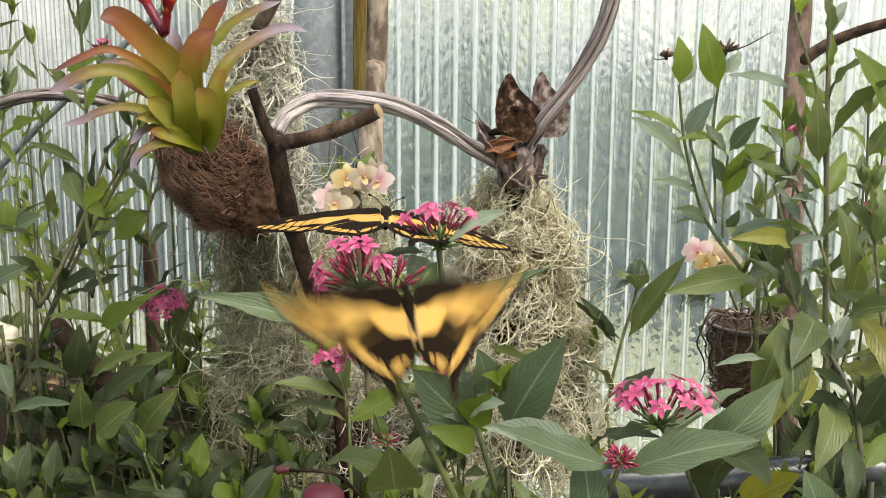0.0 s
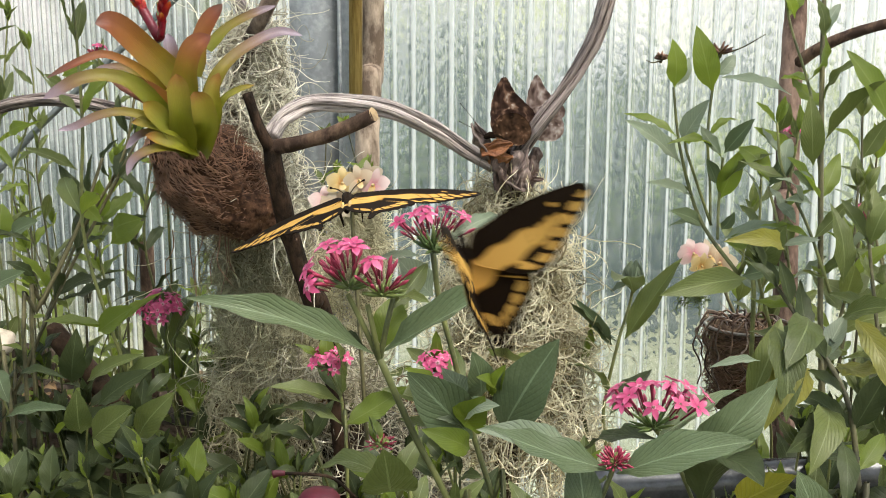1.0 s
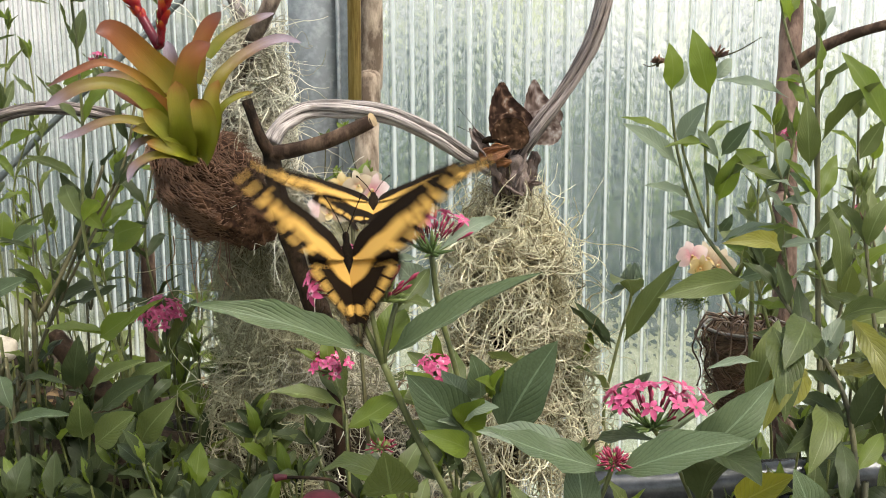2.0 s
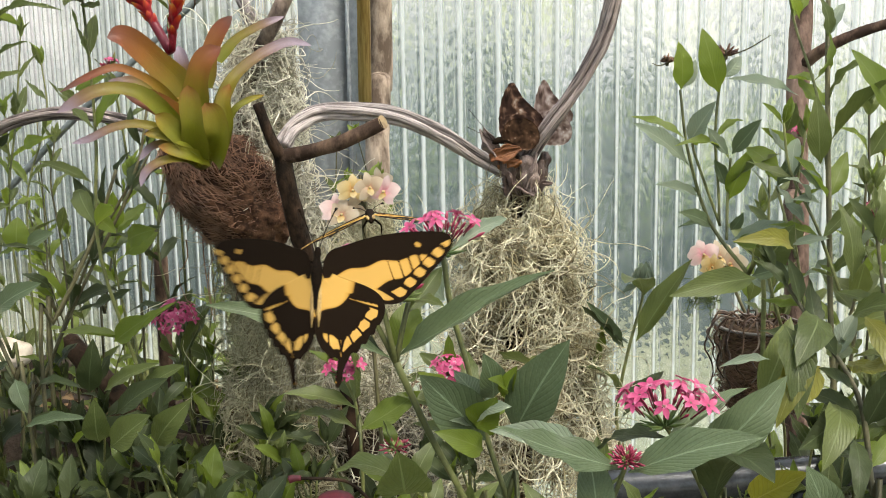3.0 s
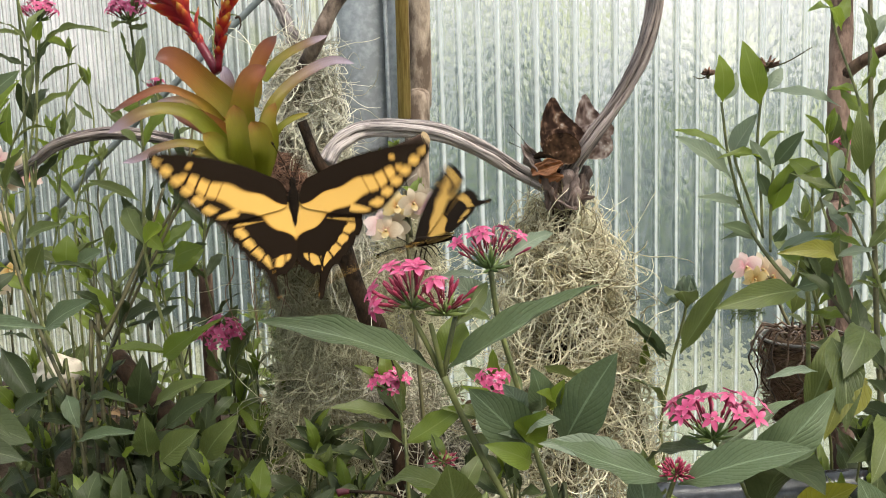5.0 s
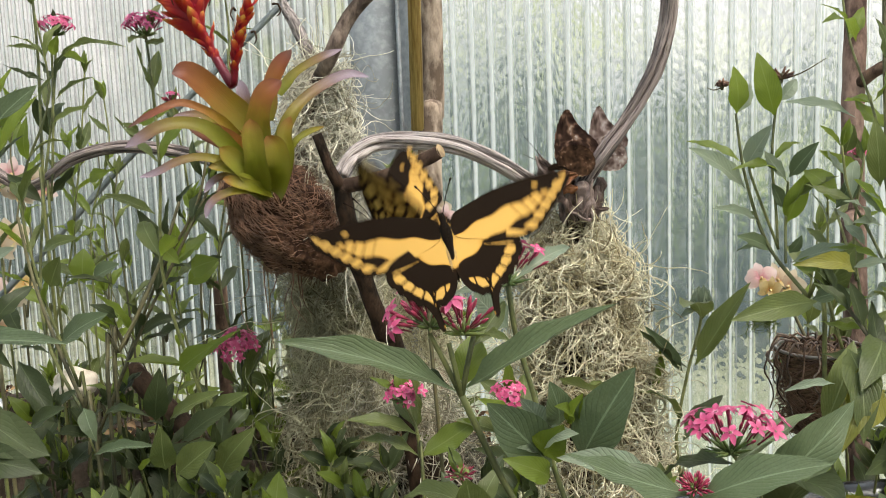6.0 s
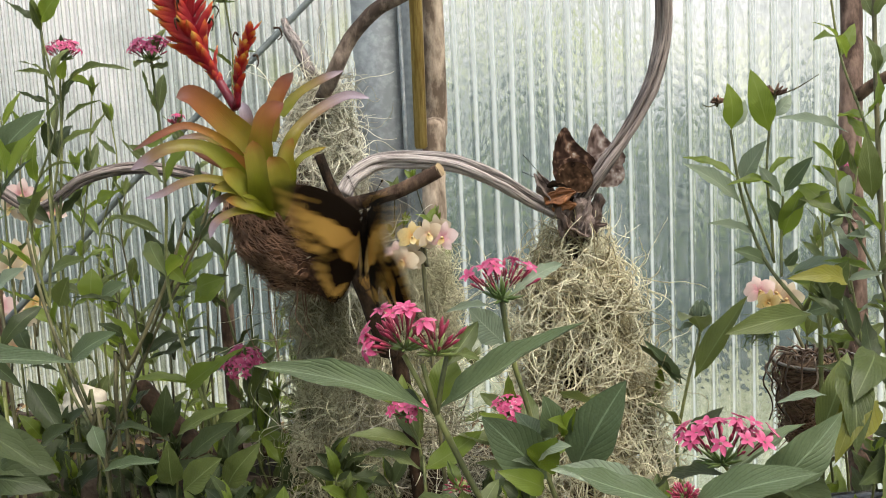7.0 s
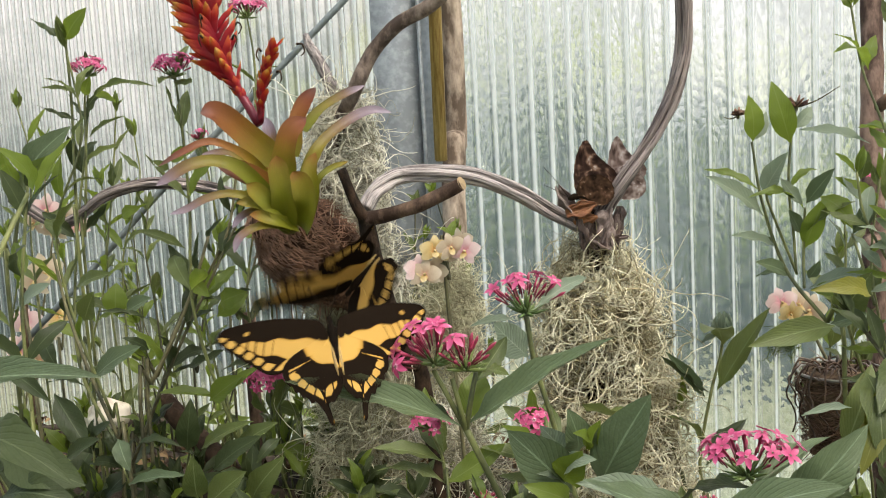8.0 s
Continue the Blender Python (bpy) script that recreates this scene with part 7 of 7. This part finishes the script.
def insect_body(parent):
    bm = bmesh.new()
    sweep(bm, [Vector((0, y, z)) for y, z in ((0.21, 0.0), (0.19, 0.005), (0.15, 0.01), (0.12, 0.01), (0.05, 0.02), (-0.05, 0.01), (-0.12, 0), (-0.25, -0.01), (-0.38, -0.02), (-0.45, -0.025))], [0.010, 0.026, 0.029, 0.024, 0.045, 0.045, 0.034, 0.032, 0.024, 0.005], 12)
    body = part("body", bm, BODY, parent)
    for x in (-1, 1):
        flank = bmesh.new()
        sweep(flank, [Vector((x * 0.026, y, 0.002)) for y in (-0.06, -0.2, -0.32, -0.43)], [0.010, 0.020, 0.017, 0.004], 8)
        part("flank_stripe", flank, BODY_PALE, parent, "yellow stripe along the abdomen")
        feeler = bmesh.new()
        sweep(feeler, spline([(x * 0.012, 0.2, 0.01), (x * 0.07, 0.34, 0.05), (x * 0.13, 0.47, 0.06), (x * 0.15, 0.51, 0.06)], 8), [0.004, 0.004, 0.004, 0.004, 0.004, 0.005, 0.011, 0.009], 5)
        part("antenna", feeler, BODY, parent)
        for y in (0.10, 0.02, -0.05):
            leg = bmesh.new()
            sweep(leg, [Vector((x * 0.03, y, -0.04)), Vector((x * 0.09, y + 0.04, -0.11)), Vector((x * 0.08, y + 0.02, -0.20))], [0.007, 0.006, 0.003], 5)
            part("leg", leg, BODY, parent)
    return body


def swallowtail(label, unit):
    b = thing("swallowtail_butterfly", label, "butterfly", "swallowtail butterflies")
    b.scale = (unit, unit, unit)
    insect_body(b)
    wings = []
    for name, me, mirror in WINGS:
        ob = new(name, me)
        ob.parent = b
        wings.append((ob, name == "forewing", mirror))
    return b, wings


def marbled(x, y):
    q = Vector((x * 7, y * 7, 1.7))
    v = 0.42 + 0.5 * noise.noise(q) + 0.4 * noise.noise(q * 2.7)
    return v + 0.8 * max(0.0, noise.noise(Vector((x * 16, y * 16, 9.0))) - 0.34) * 2.2


def brown_wing(points, material, n=64, rings=14):
    """A marbled brown wing with a ragged edge, standing upright."""
    edge, bm = outline(points, n), bmesh.new()
    tone = bm.verts.layers.float.new("pattern")
    mid = sum(edge, Vector()) / n
    skins = []
    for skin in (1, -1):
        grid = []
        for r in range(rings + 1):
            row = []
            for k, p in enumerate(edge):
                q = mid + (p - mid) * (r / rings) * (1 + (0.02 * math.sin(k * 2.1) if r == rings else 0))
                v = bm.verts.new((q.x, skin * 0.006 + 0.05 * math.sin(q.x * 4) * q.y, q.y))
                v[tone] = marbled(q.x, q.y)
                row.append(v)
            grid.append(row)
        for a, b in zip(grid, grid[1:]):
            for j in range(n):
                f = [a[j], a[(j + 1) % n], b[(j + 1) % n], b[j]]
                bm.faces.new(f if skin < 0 else f[::-1])
        skins.append(grid[-1])
    for j in range(n):
        bm.faces.new((skins[0][j], skins[0][(j + 1) % n], skins[1][(j + 1) % n], skins[1][j]))
    bmesh.ops.remove_doubles(bm, verts=bm.verts, dist=1e-6)
    return mesh_of(bm, material)


TALL = ([(0.0, 0.0), (-0.10, 0.35), (-0.06, 0.75), (0.06, 1.02), (0.14, 1.0), (0.28, 0.78), (0.48, 0.60), (0.66, 0.42), (0.60, 0.22), (0.40, 0.05)])
LOW = ([(-0.02, 0.05), (0.02, 0.30), (0.22, 0.42), (0.45, 0.40), (0.62, 0.25), (0.66, 0.02), (0.52, -0.14), (0.30, -0.16), (0.10, -0.12)])
for at, unit, turn, tilt, shade in (((0.053, 1.062, 1.211), 0.053, 0, 3, WING_BROWN), ((0.088, 1.088, 1.212), 0.053, 10, 2, WING_ASH)):
    TALL_WING, LOW_WING = brown_wing(TALL, shade), brown_wing(LOW, WING_DUSK if shade is WING_BROWN else shade)
    brown = thing("brown_butterfly", "marbled brown butterfly with closed wings on the husk knot", "butterfly", "brown butterflies", at)
    brown.matrix_world = pose(*at, 0, tilt, turn)
    brown.scale = (unit, unit, unit)
    for k, off in enumerate((-0.03, 0.05)):
        ob = new("forewing", TALL_WING)
        ob.parent, ob.location, ob.rotation_euler = brown, (0.05 * k, off, 0.02), (radians(-6 if k else 4), 0, 0)
        ob = new("hindwing", LOW_WING)
        ob.parent, ob.location, ob.rotation_euler = brown, (0.03 * k, off * 1.6, 0), (radians(-8 if k else 6), 0, 0)
    torso = bmesh.new()
    sweep(torso, [Vector(q) for q in ((-0.20, 0, -0.06), (-0.16, 0, -0.04), (-0.08, 0, 0.0), (0.05, 0, 0.0), (0.25, 0, -0.06), (0.42, 0, -0.14))], [0.01, 0.05, 0.065, 0.06, 0.05, 0.01], 10)
    part("body", torso, BODY, brown)
    for k in (0, 1):
        feeler = bmesh.new()
        sweep(feeler, spline([(-0.18, 0, -0.03), (-0.4, 0.05 * k, 0.10 + 0.16 * k), (-0.62, 0.08 * k, 0.2 + 0.3 * k), (-0.66, 0.08 * k, 0.22 + 0.32 * k)], 8), [0.006] * 6 + [0.012, 0.01], 5)
        part("antenna", feeler, BODY, brown)
flyer, flyer_wings = swallowtail("black and yellow giant swallowtail hovering on open wings", 0.060)
sitter, sitter_wings = swallowtail("black and yellow giant swallowtail at the pink flowers", 0.073)

# seconds, thorax, nose away, spin, bank, heading, wing lift, wings drawn back, one wing over the other
FLYER = [
    (0, (-0.016, 0.488, 1.180), 51, 5, 8, 2, -26, 11, -4),
    (0.1, (-0.027, 0.441, 1.202), 40, 6, 5, 1, -31, 14, -3),
    (0.2, (-0.038, 0.446, 1.188), 60, 0, 8, 2, -38, 7, -3),
    (0.3, (-0.042, 0.493, 1.183), 62, 1, 5, 1, -46, 3, -1),
    (0.4, (-0.026, 0.488, 1.202), 42, 5, 2, 1, 7, 9, -1),
    (0.5, (-0.014, 0.470, 1.193), 38, 1, -2, -1, -49, 13, -2),
    (0.6, (-0.003, 0.430, 1.187), 21, -3, 3, 1, 10, 12, -2),
    (0.7, (0.011, 0.472, 1.165), 47, 1, 6, 2, -35, 4, -2),
    (0.8, (0.022, 0.446, 1.180), 53, 3, 5, 1, -29, 5, 0),
    (0.9, (0.032, 0.487, 1.187), 61, 1, -3, -1, 22, 3, -2),
    (1, (0.013, 0.518, 1.198), -6, 13, 32, 0, 57, 14, 0),
    (1.1, (0.000, 0.546, 1.185), 57, 0, 18, 5, -17, -2, 3),
    (1.2, (-0.007, 0.539, 1.182), 44, 12, -13, -4, -20, 4, 3),
    (1.3, (-0.015, 0.464, 1.201), 45, 3, 10, 3, -21, 13, -1),
    (1.4, (-0.019, 0.453, 1.188), 54, 15, 6, 2, -10, 12, -4),
    (1.5, (-0.026, 0.481, 1.174), 4, 6, -29, -9, 14, 15, 3),
    (1.6, (-0.035, 0.529, 1.172), 36, 0, 4, 0, 45, 15, 0),
    (1.7, (-0.038, 0.519, 1.196), 29, 5, 0, 0, 30, 26, 0),
    (1.8, (-0.036, 0.486, 1.202), 37, 2, 4, 0, 40, 19, 0),
    (1.9, (-0.038, 0.486, 1.204), 35, 2, 8, 0, 12, 21, 0),
    (2, (-0.041, 0.497, 1.204), 35, 0, 11, 0, 48, 19, 0),
    (2.1, (-0.043, 0.497, 1.205), 35, 0, 9, 0, 8, 19, 0),
    (2.2, (-0.050, 0.501, 1.206), 33, 0, 6, 0, 42, 17, 0),
    (2.3, (-0.051, 0.502, 1.207), 32, 0, 2, 0, 5, 17, 0),
    (2.4, (-0.052, 0.502, 1.208), 32, 0, 2, 0, 40, 17, 0),
    (2.5, (-0.054, 0.511, 1.208), 32, 0, 6, 0, 10, 17, 0),
    (2.6, (-0.054, 0.511, 1.209), 30, 0, 6, 0, 44, 15, 0),
    (2.7, (-0.055, 0.511, 1.211), 30, 0, 6, 0, 30, 13, 0),
    (2.8, (-0.053, 0.497, 1.218), 10, 0, 4, 0, 41, 20, 0),
    (2.9, (-0.056, 0.482, 1.210), 32, 2, 13, 0, 36, 15, 0),
    (3, (-0.060, 0.486, 1.199), 29, 2, -4, -1, -30, 14, 1),
    (3.1, (-0.063, 0.452, 1.212), 38, -2, -2, -1, -13, 11, 0),
    (3.2, (-0.056, 0.527, 1.216), 53, -5, -5, -2, 19, 2, -1),
    (3.3, (-0.030, 0.506, 1.216), 61, 2, 2, 0, 1, 5, 0),
    (3.4, (-0.010, 0.538, 1.195), 60, 16, -5, -2, -18, 3, 3),
    (3.5, (-0.026, 0.535, 1.209), 55, -1, 11, 3, -23, 6, -3),
    (3.6, (-0.036, 0.498, 1.203), 52, 6, 3, 1, -22, 7, -3),
    (3.7, (-0.047, 0.535, 1.189), 38, 2, 2, 1, -8, 9, -1),
    (3.8, (-0.048, 0.521, 1.182), 42, -2, 4, 1, -49, 5, -2),
    (3.9, (-0.044, 0.479, 1.196), 68, 4, 4, 1, 9, 1, 2),
    (4, (-0.054, 0.477, 1.210), 38, 9, 6, 2, -3, 11, -2),
    (4.1, (-0.081, 0.552, 1.201), 33, 7, -1, 0, -21, 12, 0),
    (4.2, (-0.099, 0.533, 1.218), 56, 4, 2, 1, 14, -2, 0),
    (4.3, (-0.096, 0.475, 1.247), 45, 1, -5, -2, -19, 5, -1),
    (4.4, (-0.115, 0.558, 1.228), 33, 5, 8, 2, -18, -7, -1),
    (4.5, (-0.103, 0.500, 1.243), 51, -8, -11, -3, -27, 12, 2),
    (4.6, (-0.104, 0.546, 1.243), -4, 0, 10, 0, 54, 21, 0),
    (4.7, (-0.108, 0.506, 1.244), 22, 6, -18, 0, 48, 3, 0),
    (4.8, (-0.104, 0.506, 1.243), 26, 4, -8, 0, 20, 11, 0),
    (4.9, (-0.101, 0.506, 1.241), 29, 2, 1, 0, 46, 13, 0),
    (5, (-0.097, 0.505, 1.239), 31, 0, 11, 0, 10, 15, 0),
    (5.1, (-0.094, 0.505, 1.237), 31, 0, 14, 0, 44, 15, 0),
    (5.2, (-0.090, 0.505, 1.235), 31, 0, 14, 0, 8, 15, 0),
    (5.3, (-0.087, 0.505, 1.234), 29, 0, 10, 0, 42, 15, 0),
    (5.4, (-0.085, 0.502, 1.235), 29, 0, 10, 0, 10, 15, 0),
    (5.5, (-0.084, 0.502, 1.235), 27, 0, 6, 0, 44, 13, 0),
    (5.6, (-0.084, 0.502, 1.234), 27, 2, 3, 0, 8, 11, 0),
    (5.7, (-0.084, 0.502, 1.234), 23, 4, 1, 0, 38, 7, 0),
    (5.8, (-0.089, 0.523, 1.235), 34, -7, 15, 1, 53, 14, 0),
    (5.9, (-0.055, 0.494, 1.231), 36, 8, 6, 0, 40, 13, 0),
    (6, (-0.032, 0.497, 1.230), 45, 10, 6, 2, -9, 12, 4),
    (6.1, (-0.052, 0.483, 1.235), 36, 8, 6, 0, 38, 17, 0),
    (6.2, (-0.067, 0.456, 1.248), 55, 8, 9, 3, 3, 3, -2),
    (6.3, (-0.084, 0.487, 1.239), 27, 4, 0, 0, 42, 11, 0),
    (6.4, (-0.101, 0.532, 1.234), 35, -9, 26, 8, -26, 0, -5),
    (6.5, (-0.085, 0.502, 1.233), 66, 4, 12, 1, 16, 20, 0),
    (6.6, (-0.067, 0.507, 1.237), 64, 4, 1, 0, -18, -4, 4),
    (6.7, (-0.088, 0.487, 1.233), 36, 0, 10, 0, 42, 17, 0),
    (6.8, (-0.085, 0.539, 1.209), 68, -3, 7, 2, 13, 5, -1),
    (6.9, (-0.082, 0.484, 1.229), 24, 4, -4, 0, 36, 7, 0),
    (7, (-0.071, 0.522, 1.240), -16, -9, -5, -1, 61, -5, 0),
    (7.1, (-0.101, 0.565, 1.204), 67, 11, 6, 2, 17, 1, 1),
    (7.2, (-0.114, 0.590, 1.207), 58, 14, -18, -5, 30, 23, -3),
    (7.3, (-0.103, 0.488, 1.225), 25, 4, 2, 0, 40, 9, 0),
    (7.4, (-0.104, 0.558, 1.212), 35, 21, -35, -11, 33, 16, 9),
    (7.5, (-0.082, 0.510, 1.226), -5, 3, -8, 0, 74, -2, 0),
    (7.6, (-0.095, 0.567, 1.204), 58, 13, 9, 3, 18, -4, 2),
    (7.7, (-0.093, 0.553, 1.208), 60, 7, 7, 2, 9, 3, 1),
    (7.8, (-0.103, 0.560, 1.189), 56, 7, 11, 3, -22, 4, 0),
    (7.9, (-0.096, 0.501, 1.203), 31, 6, 3, 0, 52, 15, 0),
    (8, (-0.112, 0.560, 1.186), 39, 3, 14, 4, -26, 16, -2),
]
SITTER = [
    (0, (-0.034, 0.635, 1.198), 88, -5, 3, 0, -18, 14, 0),
    (0.2, (-0.034, 0.636, 1.198), 87, -4, 3, 0, -8, 14, 0),
    (0.3, (-0.034, 0.636, 1.197), 85, -3, 3, 0, -10, 14, 0),
    (0.4, (-0.031, 0.636, 1.199), 75, -2, 3, 0, 0, 20, 0),
    (0.5, (-0.027, 0.561, 1.205), 67, -12, 10, 26, -6, 39, -2),
    (0.6, (-0.021, 0.632, 1.179), 72, 3, -12, -31, 35, 7, 5),
    (0.7, (-0.027, 0.640, 1.192), 103, -2, 0, 1, 46, 2, -1),
    (0.8, (-0.043, 0.633, 1.203), 74, 17, -17, -43, 17, 17, 6),
    (0.9, (-0.048, 0.639, 1.207), 81, 8, 4, 10, -10, -3, 2),
    (1, (-0.054, 0.645, 1.207), 88, 13, 4, -1, -17, 14, 0),
    (1.2, (-0.051, 0.646, 1.209), 86, 10, 4, 0, -4, 16, 0),
    (1.5, (-0.044, 0.595, 1.219), 83, 9, 6, 3, -22, 10, 0),
    (1.7, (-0.042, 0.666, 1.207), 74, 4, 4, 0, 0, 20, 0),
    (1.9, (-0.041, 0.678, 1.204), 74, 2, 3, 0, 30, 18, 0),
    (2.1, (-0.040, 0.688, 1.201), 78, 0, 3, 0, 0, 16, 0),
    (2.3, (-0.040, 0.683, 1.200), 80, 0, 3, 0, 32, 14, 0),
    (2.5, (-0.040, 0.694, 1.197), 84, 0, 3, 0, -6, 14, 0),
    (2.8, (-0.045, 0.705, 1.194), 91, 0, 4, 0, -20, 12, 0),
    (3, (-0.055, 0.749, 1.186), 93, 8, 2, 4, -22, -4, 0),
    (3.1, (-0.051, 0.714, 1.191), 91, 4, 4, 0, 10, 14, 0),
    (3.2, (-0.050, 0.714, 1.190), 87, 0, 4, 0, 20, 14, 0),
    (3.4, (-0.050, 0.687, 1.189), 85, -5, 12, 29, -9, 11, -2),
    (3.5, (-0.056, 0.694, 1.186), 76, -3, 2, 14, 43, 0, 0),
    (3.6, (-0.050, 0.685, 1.185), 82, -3, 3, 9, 50, 4, -1),
    (3.8, (-0.064, 0.683, 1.190), 77, 21, -14, -35, -8, 28, 8),
    (4, (-0.093, 0.728, 1.181), 78, 14, 4, -5, -6, -5, 0),
    (4.2, (-0.068, 0.687, 1.194), 84, 24, 5, 30, 6, 14, 0),
    (4.3, (-0.067, 0.682, 1.195), 52, 19, 2, 6, -46, 5, 3),
    (4.4, (-0.060, 0.685, 1.194), 92, 26, 4, 44, 0, 10, 0),
    (4.5, (-0.059, 0.688, 1.195), 95, 14, 7, 56, -3, 34, 0),
    (4.7, (-0.050, 0.684, 1.191), 77, 36, 3, 44, 12, 10, 0),
    (4.9, (-0.047, 0.684, 1.189), 79, 36, 3, 40, 30, 10, 0),
    (5.1, (-0.045, 0.683, 1.187), 82, 36, 3, 40, 0, 10, 0),
    (5.3, (-0.043, 0.683, 1.185), 82, 36, 3, 40, 26, 10, 0),
    (5.5, (-0.053, 0.681, 1.187), 80, 36, 4, 40, 4, 10, 0),
    (5.8, (-0.052, 0.680, 1.186), 74, 36, 4, 30, 8, 10, 0),
    (5.9, (-0.063, 0.692, 1.196), 68, 10, 5, 10, 50, 4, 0),
    (6, (-0.077, 0.687, 1.202), 47, 10, 22, 60, 37, 13, -3),
    (6.2, (-0.074, 0.689, 1.207), 71, 20, 6, 30, 40, 8, 0),
    (6.4, (-0.055, 0.675, 1.204), 77, 36, 4, 34, 10, 10, 0),
    (6.5, (-0.062, 0.730, 1.192), 72, 28, 2, 15, -21, -12, 0),
    (6.6, (-0.075, 0.670, 1.204), 81, 26, 6, 20, 20, 10, 0),
    (6.8, (-0.099, 0.668, 1.223), 62, 12, 8, 0, 55, 0, 0),
    (7, (-0.090, 0.729, 1.180), 32, 18, 8, 11, 77, 0, 4),
    (7.2, (-0.094, 0.703, 1.184), 51, 21, 33, 46, 46, 2, -9),
    (7.4, (-0.096, 0.701, 1.183), 55, 21, 28, 38, 41, 2, -14),
    (7.5, (-0.089, 0.707, 1.192), 51, 15, 30, 40, 39, 5, -10),
    (7.6, (-0.087, 0.700, 1.180), 55, 16, 28, 38, 48, 1, -16),
    (7.7, (-0.085, 0.706, 1.182), 54, 19, 29, 40, 46, 6, -13),
    (7.8, (-0.114, 0.705, 1.204), 28, 85, 0, 0, 40, 0, 0),
    (7.9, (-0.131, 0.781, 1.178), 22, 115, 0, 0, 46, 0, 0),
    (8, (-0.135, 0.800, 1.176), 20, 138, 0, 0, 46, 0, 0),
]


def flight(butterfly, wings, rows, quick):
    """Keys a butterfly's way and the beat of its four wings."""
    base = Matrix(((1, 0, 0, 0), (0, 0, -1, 0), (0, 1, 0, 0), (0, 0, 0, 1)))
    way = []
    for t, at, nose, spin, bank, heading, lift, back, skew in rows:
        turn = pose(0, 0, 0, 0, -spin, 0) @ pose(0, 0, 0, 0, 0, heading) @ base @ pose(0, 0, 0, -nose, bank, 0)
        way.append((t, Matrix.Translation(at) @ turn))
    walk(butterfly, way)
    for ob, fore, mirror in wings:
        sign = -1 if mirror else 1
        beat, last = [], rows[-1][0]
        for t, at, nose, spin, bank, heading, lift, back, skew in rows:
            sweep_back = back if fore else back * 0.8
            up = (lift + sign * skew) * (1.0 if fore else 0.92)
            fast = quick.get(t, quick["else"])
            for dt in (-1, 0, 1):
                if 0 <= t + dt / 30 <= last + 0.001:
                    beat.append((t + dt / 30, pose(sign * 0.03, 0.03 if fore else -0.03, 0.022 if fore else 0.012, 0, -sign * (up + dt * fast), -sign * sweep_back)))
        walk(ob, beat)


# seconds, lean and dip of the flowering stem as the butterflies press on it
SWAY = [(0.0, 0.05, -0.002), (1.0, -0.05, -0.001), (1.5, 0.03, -0.002), (3.0, 0.05, -0.001), (4.5, 0, 0), (6.0, 0, -0.004), (6.5, 0.19, -0.001), (6.8, 0.0, -0.003), (7.0, -0.62, -0.006), (7.15, -0.5, -0.005), (7.3, -0.40, -0.003), (7.5, -0.15, -0.005), (7.7, -0.31, -0.003), (8.0, -0.5, -0.007)]


def motions():
    walk(front, [(t, pose(0, 0, dip, 0, lean_by, 0)) for t, lean_by, dip in SWAY])
    flight(flyer, flyer_wings, FLYER, {"else": 14, 0.0: 50, 0.5: 8, 1.0: 12, 1.5: 28, 3.0: 8, 3.5: 55, 4.0: 8, 4.5: 24, 6.0: 14, 6.5: 55, 7.0: 24, 7.5: 20, 8.0: 8})
    flight(sitter, sitter_wings, SITTER, {"else": 0, 0.6: 20, 3.5: 18, 6.0: 12, 6.5: 6, 7.0: 26, 7.5: 14, 8.0: 14})


motions()
